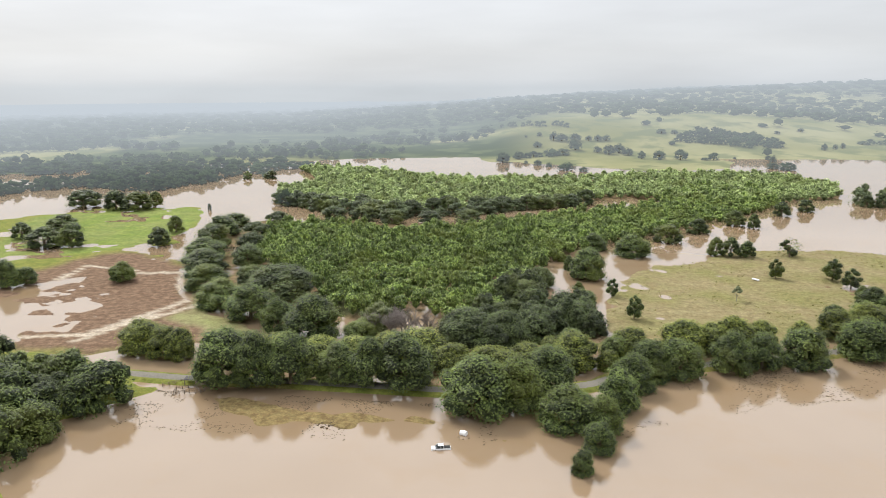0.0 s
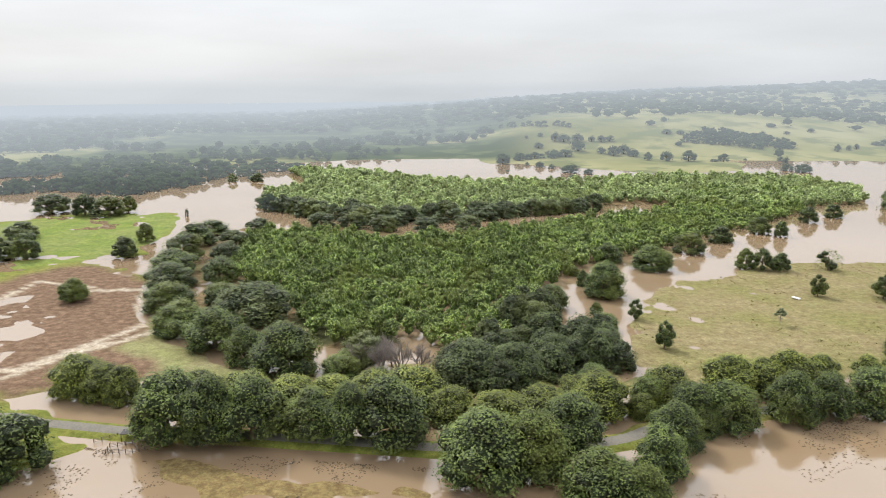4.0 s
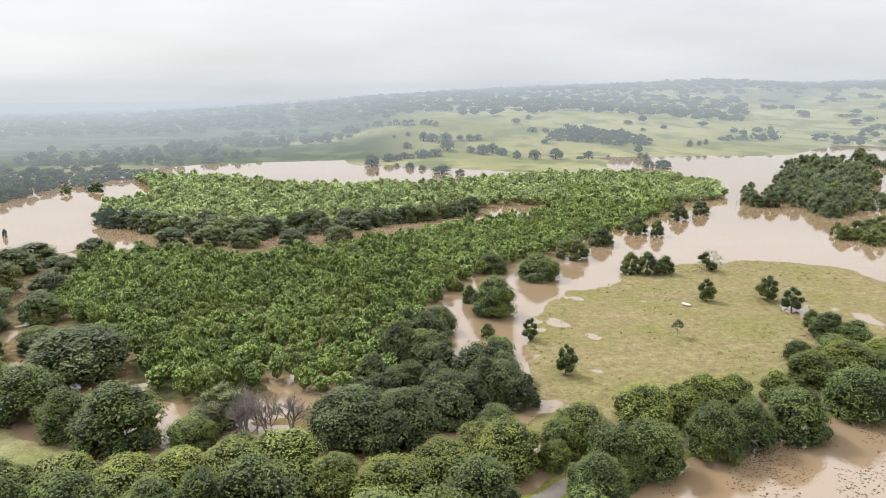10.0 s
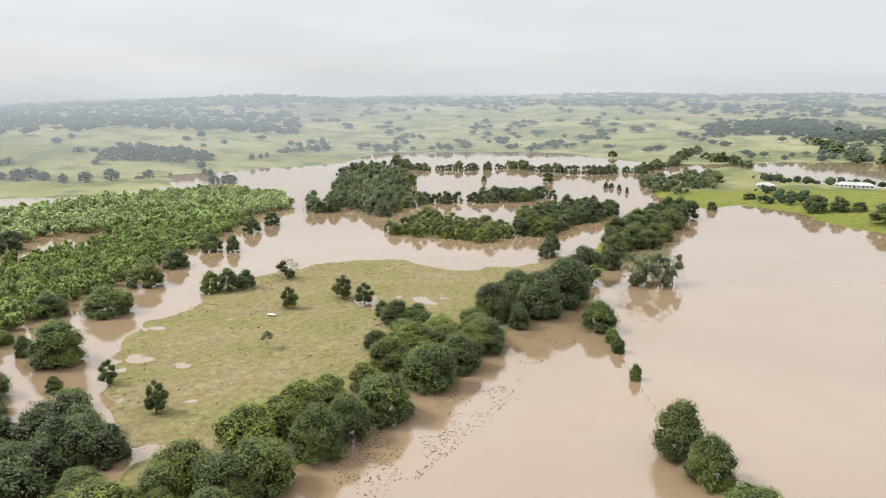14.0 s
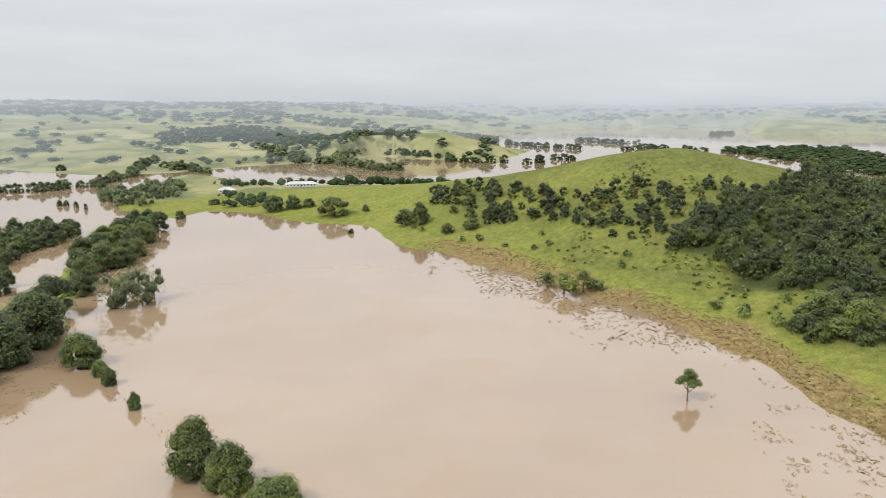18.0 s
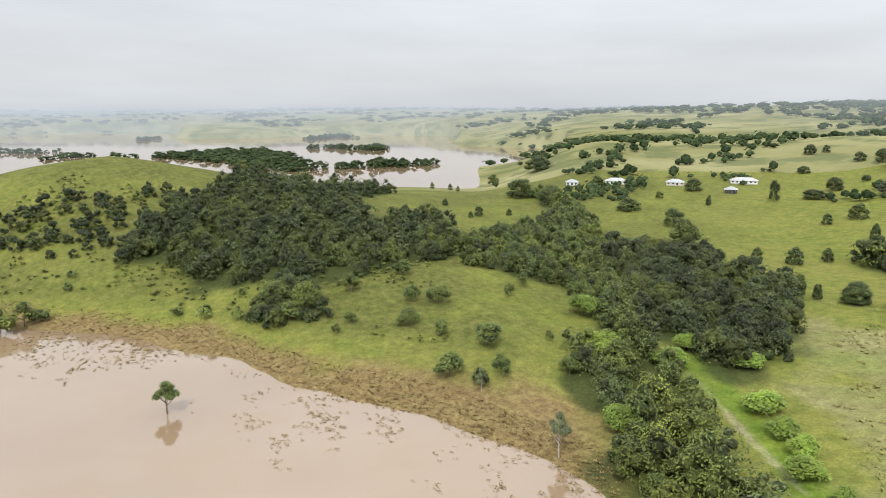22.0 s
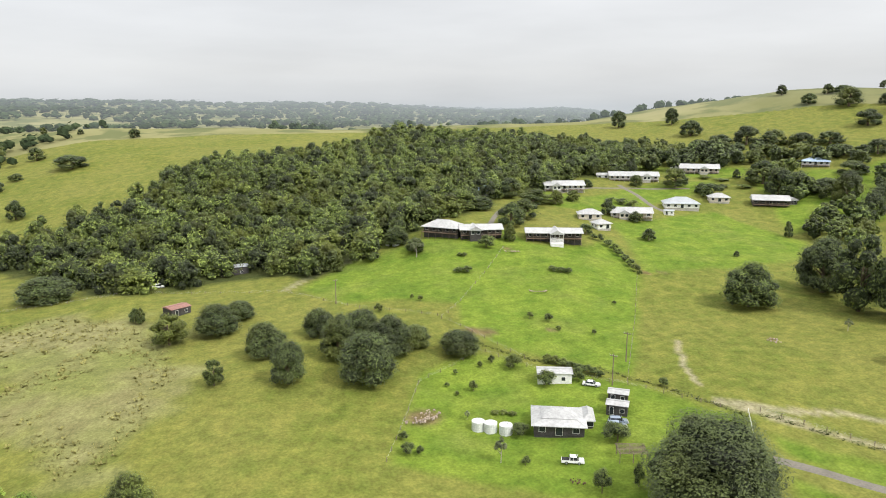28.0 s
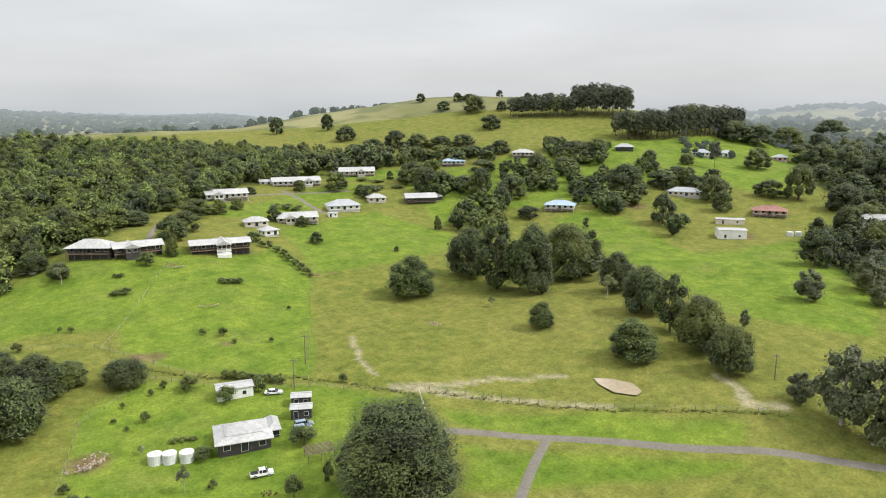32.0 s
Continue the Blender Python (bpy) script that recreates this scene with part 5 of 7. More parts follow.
FRONT_TREES = [(8.6, 241.8, 16.7, 22.8), (22.4, 240.2, 16.4, 18.2), (36.3, 256.5, 13.2, 16.5), (52.9, 258.7, 14.7, 17.8), (46.5, 241.4, 8.0, 11.7), (35.0, 288.9, 13.4, 19.8), (45.8, 318.6, 11.8, 15.9), (47.4, 274.1, 9.1, 12.6), (22.7, 269.3, 9.5, 13.8)]
for east, north, tall, wide in FRONT_TREES:
    plant("fig", east, north, tall, wide, "dense dark tree beside the flooded creek", "tree", "creek trees")
GREY_BUSH = [(-24.5, 256.1, 13.4, 13.9), (-29.6, 258.3, 9.6, 9.9)]
for east, north, tall, wide in GREY_BUSH:
    plant("oak", east, north, tall, wide, "grey-green bush beside the dead trees", "tree", "creek trees")
SHORE_CLUMP = [(343.6, 45.7, 11.4, 13.2), (332.3, 38.6, 14.3, 15.6), (334.6, 29.2, 11.8, 12.9), (335.3, 22.8, 6.9, 8.5)]
for east, north, tall, wide in SHORE_CLUMP:
    plant("shrub", east, north, tall, wide, "dark bushy trees on the flooded shore", "tree", "shore trees")
LONE_TREE = [(207.2, 16.7, 11.2, 10.5)]
for east, north, tall, wide in LONE_TREE:
    plant("lone", east, north, tall, wide, "lone leafy tree standing in flood water", "tree")
SHORE_TREES = [(564.6, 196.3, 17.5, 29.9), (592.8, 253.3, 15.3, 21.0), (600.0, 237.6, 13.4, 18.1), (601.8, 224.7, 8.6, 13.0), (505.6, 131.9, 13.3, 18.2), (496.8, 120.6, 18.1, 16.2), (466.3, 99.6, 7.9, 11.4), (570.7, 170.7, 6.8, 7.5), (465.0, 83.6, 7.7, 13.6), (476.9, 68.1, 12.6, 15.5), (494.4, 169.8, 4.7, 5.7), (630.7, 318.8, 6.1, 13.1), (557.2, 320.1, 8.5, 10.8)]
for east, north, tall, wide in SHORE_TREES:
    plant("camphor", east, north, tall, wide, "rounded dark tree on the green shore", "tree", "shore trees")
HILL_BUSHES = [(223.0, -91.9, 9.6, 8.0), (214.1, -99.0, 10.3, 11.3), (206.3, -76.4, 8.2, 10.5), (190.1, -79.5, 6.9, 7.2), (170.3, -83.3, 9.8, 13.4), (164.6, -60.2, 9.6, 11.3), (152.1, -71.7, 8.8, 7.1), (153.0, -62.7, 7.2, 6.2), (200.3, -126.4, 7.6, 5.3), (208.1, -143.5, 7.4, 6.1), (139.3, -90.5, 7.8, 7.7), (160.6, -105.4, 5.4, 3.8), (226.5, -63.3, 5.6, 5.9), (222.6, -53.7, 4.7, 4.4), (250.6, -108.0, 8.4, 9.4), (251.0, -80.7, 11.1, 9.0), (308.1, -67.6, 11.4, 10.1), (249.5, -49.0, 8.6, 14.2), (249.8, -57.7, 13.7, 14.3), (263.8, -51.5, 14.1, 14.8)]
for east, north, tall, wide in HILL_BUSHES:
    plant("shrub", east, north, tall, wide, "dark round bush on the green hillside", "shrub", "hillside bushes")
SHORE_GUM = [(109.9, -49.0, 13.5, 8.8), (150.2, -60.4, 8.0, 5.4)]
for east, north, tall, wide in SHORE_GUM:
    plant("gum", east, north, tall, wide, "grey-green gum tree at the water's edge", "tree", "shore trees")
GULLY_BRIGHT = [(80.6, -100.3, 6.3, 13.1), (69.8, -88.7, 5.9, 9.8), (62.1, -81.4, 6.6, 8.6), (121.0, -131.0, 7.0, 9.4), (58.0, -72.0, 6.8, 10.5), (45.2, -61.4, 7.4, 8.4), (38.4, -53.7, 7.4, 10.6), (171.6, -139.7, 11.0, 14.1), (141.4, -110.7, 10.4, 14.3), (105.8, -68.8, 9.5, 9.9), (98.2, -127.8, 5.9, 11.9), (116.8, -114.8, 6.9, 13.8)]
for east, north, tall, wide in GULLY_BRIGHT:
    plant("bright", east, north, tall, wide, "light green bushy tree in the gully", "tree", "gully trees")
UPPER_FIELD = [(386.0, -256.5, 6.1, 5.4), (345.1, -251.2, 8.3, 7.8), (340.2, -238.5, 5.2, 4.6), (336.9, -272.5, 5.8, 4.8), (612.7, -439.4, 9.0, 6.5), (567.5, -426.2, 8.5, 6.2), (528.8, -401.7, 6.9, 4.6), (36.1, -172.7, 5.9, 4.8), (170.4, -389.2, 8.4, 7.8), (157.3, -404.0, 11.2, 14.2), (123.2, -386.9, 13.1, 13.5), (146.7, -283.5, 10.6, 11.1), (136.9, -300.3, 8.4, 7.4), (129.8, -347.0, 11.6, 6.6), (118.9, -218.8, 11.1, 7.6), (110.3, -216.7, 7.9, 4.8), (96.6, -219.1, 10.4, 13.7)]
for east, north, tall, wide in UPPER_FIELD:
    plant("camphor", east, north, tall, wide, "small dark tree on the upper pasture", "tree", "pasture trees")
VALLEY_TREES = [(74.3, -220.8, 12.2, 24.0), (290.1, -664.3, 12.7, 14.2), (279.1, -676.4, 9.0, 9.2), (232.8, -630.4, 10.7, 12.1), (210.0, -616.9, 15.1, 15.4), (186.8, -590.1, 24.4, 28.3), (148.8, -569.8, 12.7, 16.3), (112.7, -509.5, 12.1, 29.3), (263.0, -584.1, 7.8, 12.8), (210.5, -473.5, 9.1, 19.3), (208.9, -507.7, 12.8, 15.3), (160.7, -476.3, 11.6, 23.6), (149.1, -502.2, 6.6, 11.8), (197.5, -539.1, 6.2, 8.5), (169.9, -704.0, 8.4, 7.8), (131.0, -670.0, 6.1, 7.4), (79.9, -637.4, 10.4, 12.9)]
for east, north, tall, wide in VALLEY_TREES:
    plant("fig", east, north, tall, wide, "dark tree on the valley slope", "tree", "pasture trees")
VALLEY_GROVE = [(294.8, -355.7, 10.4, 21.5), (199.2, -267.7, 21.0, 22.5), (239.8, -324.4, 13.3, 15.4), (300.6, -406.1, 6.3, 7.5), (259.4, -406.0, 8.9, 5.4), (230.4, -449.9, 18.7, 9.4), (367.9, -416.2, 12.7, 15.1), (297.8, -452.9, 11.5, 16.9), (230.9, -278.3, 4.6, 7.0), (162.9, -276.4, 8.2, 7.2), (388.4, -341.8, 17.8, 28.0), (372.2, -358.6, 11.6, 18.7), (547.4, -549.2, 19.3, 40.5), (592.3, -518.3, 13.2, 16.4)]
for east, north, tall, wide in VALLEY_GROVE:
    plant("camphor", east, north, tall, wide, "dark trees by the creek in the valley", "tree", "pasture trees")
FIELD_BIG = [(25.1, -49.2, 14.0, 12.6)]
for east, north, tall, wide in FIELD_BIG:
    plant("camphor", east, north, tall, wide, "large dark rounded tree in the rough pasture", "tree", "pasture trees")
YARD_FIELD = [(34.1, -169.9, 6.4, 4.3), (9.4, -107.1, 8.2, 7.0), (23.2, -145.8, 11.1, 13.8)]
for east, north, tall, wide in YARD_FIELD:
    plant("upright", east, north, tall, wide, "dark conifer-like tree on the pasture", "tree", "pasture trees")
GROVE_EDGE = [(-63.1, -108.5, 8.9, 14.5), (8.4, -149.7, 12.0, 17.0), (-5.6, -123.7, 12.8, 14.4), (-10.3, -102.0, 15.4, 11.5), (-23.6, -136.1, 10.9, 11.4), (0.7, -161.7, 7.6, 12.5), (-26.9, -116.4, 15.3, 14.1), (-31.7, -97.3, 17.1, 17.9), (-41.9, -113.0, 15.1, 15.8), (-51.2, -117.4, 8.4, 10.8), (-36.6, -130.4, 10.5, 13.1)]
for east, north, tall, wide in GROVE_EDGE:
    plant("fig", east, north, tall, wide, "broad dark tree at the edge of the grove", "tree", "grove trees")
BIG_TREE = [(-85.0, -16.8, 22.7, 30.5)]
for east, north, tall, wide in BIG_TREE:
    plant("great_fig", east, north, tall, wide, "huge dark fig tree beside the road gate", "tree")
CENTRE_TREES = [(-179.0, -117.8, 19.0, 22.4), (-181.3, -54.3, 10.1, 10.2), (-176.7, -16.1, 13.9, 17.3)]
for east, north, tall, wide in CENTRE_TREES:
    plant("camphor", east, north, tall, wide, "large rounded tree on the sloping pasture", "tree", "pasture trees")
GROVE_TREES = [(-216.1, -121.2, 25.6, 22.5), (-209.9, -99.1, 29.7, 23.7), (-214.2, -84.8, 32.2, 20.7), (-240.2, -87.0, 28.2, 25.0), (-250.1, -82.2, 20.3, 16.9), (-231.7, -56.6, 18.4, 15.3), (-213.6, -33.9, 20.1, 17.4), (-202.1, -18.1, 20.2, 14.2), (-194.3, -3.7, 20.0, 17.5), (-186.1, 9.0, 17.0, 14.7)]
for k, (east, north, tall, wide) in enumerate(GROVE_TREES):
    plant("upright" if k % 3 == 1 else "fig", east, north, tall, wide, "tall dark tree in the hollow", "tree", "hollow trees")
CORNER_TREES = [(-181.3, 29.4, 8.9, 8.0), (-177.2, 40.5, 21.0, 17.0), (-173.6, 48.5, 22.7, 14.9), (-174.1, 54.6, 24.5, 15.6), (-266.3, 2.5, 12.9, 11.9), (-221.6, -2.1, 6.6, 3.9), (-294.0, 14.4, 13.3, 13.9), (-281.6, 22.4, 10.2, 10.6)]
for east, north, tall, wide in CORNER_TREES:
    plant("oak", east, north, tall, wide, "grey-green tree by the roadside", "tree", "roadside trees")
PINE_ROWS = [((-524, -356), (-557, -309), 18.5, 3), ((-562, -311), (-586, -266), 26.0, 4), ((-526, -240), (-566, -210), 23.0, 3), ((-568, -212), (-650, -187), 25.0, 3)]
for (x0, y0), (x1, y1), tall, deep in PINE_ROWS:
    far = math.hypot(x1 - x0, y1 - y0)
    for row in range(deep):
        for k in range(int(far / 5.5) + 1):
            q = (k + 0.5 * (row % 2)) * 5.5 / far
            plant("pine", x0 + (x1 - x0) * q - 4.5 * row + dice.uniform(-1, 1), y0 + (y1 - y0) * q - 4.5 * row + dice.uniform(-1, 1), tall * dice.uniform(0.92, 1.08), dice.uniform(8, 11), "tall dark pine in a planted row on the crest", "pine_tree", "crest pines")
CREST_WOOD = [(-387.5, -369.6, 17.1, 24.2), (-399.3, -354.2, 14.1, 24.1), (-370.0, -378.4, 12.2, 21.2), (-410.1, -338.0, 12.1, 21.0), (-352.5, -378.8, 11.0, 18.9), (-424.2, -325.3, 11.2, 23.9), (-328.3, -376.9, 10.6, 23.0), (-311.2, -383.3, 11.4, 22.8), (-293.8, -388.4, 12.2, 22.6), (-272.3, -385.5, 11.1, 20.3), (-407.1, -296.4, 8.7, 18.1), (-422.6, -283.3, 12.4, 20.0), (-453.4, -253.7, 13.5, 20.2), (-441.2, -225.9, 17.9, 26.3), (-453.8, -214.2, 18.2, 22.1), (-553.7, -237.6, 15.4, 20.8), (-625.0, -183.3, 21.7, 33.1), (-635.2, -167.1, 21.7, 33.2), (-671.4, -156.1, 22.7, 34.7), (-596.6, -115.0, 20.0, 25.5)]
for east, north, tall, wide in CREST_WOOD:
    plant("fig", east, north, tall, wide, "dark tree behind the hill houses", "tree", "crest trees")
CREST_WOOD_MORE = [(-632.7, -116.3, 26.5, 26.9)]
for east, north, tall, wide in CREST_WOOD_MORE:
    plant("fig", east, north, tall, wide, "dark tree behind the hill houses", "tree", "crest trees")
TOWN_TREES_WEST = [(-129.5, -226.4, 13.2, 16.7), (-142.0, -239.0, 10.9, 17.4), (-160.7, -268.9, 10.0, 22.3), (-97.2, -258.2, 8.8, 27.8), (-71.9, -226.4, 10.0, 13.7), (-76.5, -210.1, 7.1, 10.1), (-119.5, -204.2, 9.1, 6.7), (-112.9, -260.0, 7.6, 19.0), (-127.6, -263.6, 7.8, 19.5), (-188.4, -274.8, 7.0, 10.0), (-174.1, -268.2, 9.3, 11.0), (-163.5, -213.2, 5.9, 7.9), (-195.7, -248.3, 8.5, 10.1), (-205.1, -235.4, 6.5, 8.8), (-273.5, -298.1, 14.0, 20.0), (-218.2, -311.7, 5.7, 8.1), (-252.3, -309.8, 8.9, 9.9), (-279.4, -269.4, 9.8, 16.2), (-280.6, -279.9, 7.2, 11.3), (-324.6, -278.6, 16.8, 25.4)]
for east, north, tall, wide in TOWN_TREES_WEST:
    plant("camphor", east, north, tall, wide, "rounded garden tree between the houses", "tree", "garden trees")
TOWN_TREES_WEST_MORE = [(-314.4, -253.4, 19.8, 20.4), (-327.5, -253.3, 14.8, 19.2), (-156.4, -290.3, 12.6, 19.9), (-162.1, -326.2, 12.3, 21.6), (-193.7, -205.5, 6.6, 8.7), (-319.4, -296.9, 7.1, 6.5), (-267.4, -194.0, 9.4, 5.7), (-216.9, -170.9, 3.2, 3.3)]
for east, north, tall, wide in TOWN_TREES_WEST_MORE:
    plant("camphor", east, north, tall, wide, "rounded garden tree between the houses", "tree", "garden trees")
TOWN_TREES_EAST = [(-343.4, -204.4, 16.9, 23.5), (-390.5, -220.9, 20.6, 18.6), (-369.7, -172.6, 12.2, 11.8), (-383.0, -170.9, 12.3, 15.8), (-387.5, -148.7, 23.6, 26.6), (-421.0, -141.9, 12.6, 24.2), (-352.3, -102.9, 19.9, 15.1), (-352.6, -134.5, 14.5, 14.3), (-321.7, -172.8, 8.9, 14.9), (-441.5, -140.7, 12.5, 17.0), (-413.1, -102.6, 19.5, 20.0), (-396.6, -89.3, 14.5, 14.2), (-442.9, -81.2, 12.5, 20.9), (-445.9, -65.0, 27.2, 20.0), (-561.1, -90.7, 24.2, 29.6), (-320.3, -13.1, 19.9, 17.8), (-384.2, -18.9, 20.4, 17.7), (-362.9, -1.8, 19.0, 19.7), (-440.7, -38.2, 19.5, 23.2), (-523.3, -40.2, 27.4, 28.0)]
for east, north, tall, wide in TOWN_TREES_EAST:
    plant("fig", east, north, tall, wide, "dark garden tree on the hill", "tree", "garden trees")
TOWN_TREES_EAST_MORE = [(-484.9, -157.1, 9.5, 12.3), (-475.0, -181.3, 9.5, 12.4), (-332.8, -221.8, 23.2, 18.5), (-342.7, -244.1, 10.1, 24.0), (-378.1, -260.7, 10.4, 20.8), (-323.1, -196.3, 17.1, 15.4), (-418.2, -216.9, 10.4, 21.0), (-421.5, -118.5, 14.9, 15.3), (-522.7, -121.0, 17.8, 22.8), (-540.3, -65.5, 26.8, 27.4), (-417.6, -20.7, 13.5, 17.7), (-829.4, -166.9, 27.6, 42.1)]
for east, north, tall, wide in TOWN_TREES_EAST_MORE:
    plant("fig", east, north, tall, wide, "dark garden tree on the hill", "tree", "garden trees")
NORFOLK = [(-496.0, -141.2, 20.2, 9.7), (-315.0, -127.8, 9.3, 4.4)]
for east, north, tall, wide in NORFOLK:
    plant("pine", east, north, tall, wide, "slender conifer standing on the lawn", "pine_tree", "garden trees")
YARD_SHRUBS = [(-46.4, -149.1, 3.5, 3.6), (-60.6, -157.0, 2.5, 1.7), (-63.2, -153.9, 2.8, 2.5), (-95.0, -127.5, 3.1, 2.6), (-100.1, -122.7, 3.8, 3.5), (-130.8, -131.8, 1.9, 1.7), (-69.8, -99.5, 3.0, 2.4), (-59.3, -86.0, 3.5, 2.9), (-74.9, -95.0, 4.7, 6.5), (-79.3, -82.1, 4.9, 6.2), (-88.3, -80.3, 4.8, 4.6), (-62.4, -61.0, 3.6, 6.1), (-58.2, -47.8, 2.7, 2.4), (-33.5, -59.7, 3.7, 3.8), (-36.3, -59.0, 2.8, 2.1), (-34.0, -65.9, 2.7, 2.8), (-82.2, -48.5, 5.9, 7.5), (-68.8, -32.2, 6.4, 4.7), (-76.9, -31.0, 6.1, 3.4), (-64.4, -70.3, 1.3, 2.7)]
for east, north, tall, wide in YARD_SHRUBS:
    plant("shrub", east, north, tall, wide, "small green garden shrub on the lawn", "shrub", "yard shrubs")
YARD_SHRUBS_MORE = [(-62.6, -71.6, 1.3, 2.7), (-60.7, -72.5, 1.3, 2.7), (-57.5, -96.1, 2.0, 1.7), (-65.8, -98.1, 2.3, 2.0), (-52.9, -89.9, 1.9, 1.6), (-54.2, -84.9, 1.5, 1.6), (-109.5, -108.3, 2.6, 1.9), (-100.0, -115.1, 1.8, 2.3), (-108.8, -68.7, 2.8, 3.3), (-68.3, -115.6, 1.7, 2.2)]
for east, north, tall, wide in YARD_SHRUBS_MORE:
    plant("shrub", east, north, tall, wide, "small green garden shrub on the lawn", "shrub", "yard shrubs")
LAWN_GUM = [(-75.1, -202.9, 9.0, 7.9)]
for east, north, tall, wide in LAWN_GUM:
    plant("gum", east, north, tall, wide, "slender pale-stemmed tree at the lawn edge", "tree", "garden trees")
YARD_TREE = [(-53.3, -50.7, 7.1, 4.1), (-52.7, -72.3, 2.7, 2.1)]
for east, north, tall, wide in YARD_TREE:
    plant("gum", east, north, tall, wide, "small leafy tree on the house lawn", "tree", "yard shrubs")
HEDGE_ROW = [(-162.6, -205.4, 3.6, 5.0), (-165.6, -203.6, 3.9, 5.0), (-165.8, -197.0, 4.1, 4.9), (-165.5, -190.7, 4.1, 4.8), (-164.6, -184.7, 4.0, 4.7), (-163.5, -178.3, 4.2, 4.6), (-162.1, -171.7, 4.1, 4.6), (-160.7, -165.3, 4.3, 4.5), (-160.6, -161.7, 2.3, 3.0), (-85.8, -94.1, 2.9, 3.8), (-87.6, -92.4, 2.9, 3.8), (-89.0, -90.2, 2.9, 3.8), (-90.4, -87.9, 2.9, 3.8), (-91.8, -85.6, 2.8, 3.7), (-93.4, -83.7, 2.8, 3.7), (-94.7, -81.8, 2.7, 3.4), (-95.8, -80.1, 2.2, 2.7)]
for east, north, tall, wide in HEDGE_ROW:
    plant("shrub", east, north, tall, wide, "dark clipped shrub in a garden hedge", "shrub", "garden hedge")
LAWN_BEDS = [(-85.9, -177.3, 2.5, 5.1), (-89.0, -176.2, 3.0, 5.1), (-122.5, -165.5, 2.5, 4.7), (-125.0, -163.4, 2.8, 4.7), (-127.8, -161.9, 2.6, 4.2), (-92.3, -194.4, 1.8, 2.9), (-94.0, -193.2, 2.0, 3.4), (-106.2, -199.5, 6.2, 8.6), (-212.7, -273.1, 3.7, 10.2), (-218.2, -269.8, 4.4, 10.2), (-221.7, -263.3, 4.4, 10.1), (-288.6, -290.0, 3.1, 11.6), (-298.7, -284.4, 3.1, 11.6), (-308.0, -277.5, 3.1, 11.6), (-304.4, -310.2, 2.5, 12.2), (-307.6, -298.3, 2.5, 12.0)]
for east, north, tall, wide in LAWN_BEDS:
    plant("shrub", east, north, tall, wide, "low shrub bed on the mown lawn", "shrub", "garden beds")
GULLY_LINE = [(-243.1, -71.8, 11.8, 9.7), (-221.6, -54.0, 9.4, 8.0), (-233.1, -50.0, 11.0, 9.1), (-189.4, -84.1, 4.6, 3.9)]
for east, north, tall, wide in GULLY_LINE:
    plant("gum", east, north, tall, wide, "scrubby tree along the dry gully", "tree", "hollow trees")
SKYLINE = [(-522.9, -484.4, 11.3, 12.5), (-509.0, -435.3, 11.8, 15.3), (-541.6, -447.0, 11.1, 11.1), (-520.8, -402.9, 20.8, 26.6), (-540.5, -384.1, 11.6, 12.7), (-480.5, -345.4, 15.5, 21.9), (-357.2, -507.1, 18.9, 15.7), (-399.6, -484.2, 19.0, 14.6), (-378.9, -427.8, 16.3, 21.7), (-587.8, -428.6, 8.9, 8.8), (-588.9, -390.2, 8.6, 9.8), (-601.5, -369.4, 9.8, 12.2), (-551.6, -439.9, 8.7, 18.5)]
for east, north, tall, wide in SKYLINE:
    plant("fig", east, north, tall, wide, "dark tree on the hill crest", "tree", "crest trees")


# ---- far woods ----
def far_woods(name, tests, low, high, step, material, label, seed, lift=1.0):
    """Clumps of distant trees; tests: bearing from, to, distance from, to, share kept, size of patches."""
    rng = np.random.default_rng(seed)
    r = [low]
    while r[-1] < high:
        r.append(r[-1] * (1 + step))
    spots = []
    for d in r:
        n = int(2 * np.pi / step)
        a = (np.arange(n) + rng.uniform(-0.5, 0.5, n)) * step
        q = d * (1 + rng.uniform(-0.5, 0.5, n) * step)
        spots.append(np.stack([np.degrees(a) % 360, q], 1))
    spots = np.concatenate(spots)
    b, q = spots[:, 0], spots[:, 1]
    x, y = HUB[0] + q * np.sin(np.radians(b)), HUB[1] + q * np.cos(np.radians(b))
    z = height(x, y)
    keep = np.zeros(len(x), bool)
    for b0, b1, r0, r1, share, patch, wet in tests:
        zone = ((b - b0) % 360 < (b1 - b0)) & (q > r0) & (q < r1) & ((z > 0.2) | wet)
        field = 0.6 * fuzz(x, y, patch, seed) + 0.4 * fuzz(x, y, patch * 0.4, seed + 1)
        keep |= zone & (field > 0.62 - 1.24 * share)
    x, y, z, q = x[keep], y[keep], np.maximum(z[keep], 0), q[keep]
    shapes = []
    for k in range(6):
        own = np.random.default_rng(seed + k)
        cs = own.uniform(-0.22, 0.22, (2, 3)) * (1, 1, 0.6) + (0, 0, 0.45)
        rs = own.uniform(0.3, 0.42, 2)
        shapes.append(pile([ball(own, c, s, 0.9, 3, 5) for c, s in zip(cs[:1], rs)] + [leaves(own, cs, rs, 0.9, 6, 0.34)]))
    verts, faces, at = [], [], 0
    for east, north, up, d in zip(x, y, z, q):
        v, f = shapes[rng.integers(6)]
        w = d * step * rng.uniform(0.55, 1.25)
        t = min(w * 0.9, 13.0) * rng.uniform(0.6, 1.15) * lift
        verts.append(v * (w, w, t) + (east, north, up))
        faces.append(f + at)
        at += len(v)
    return tagged(quads_object(name, np.concatenate(verts), np.concatenate(faces), material), label, "woods", kind="stuff")


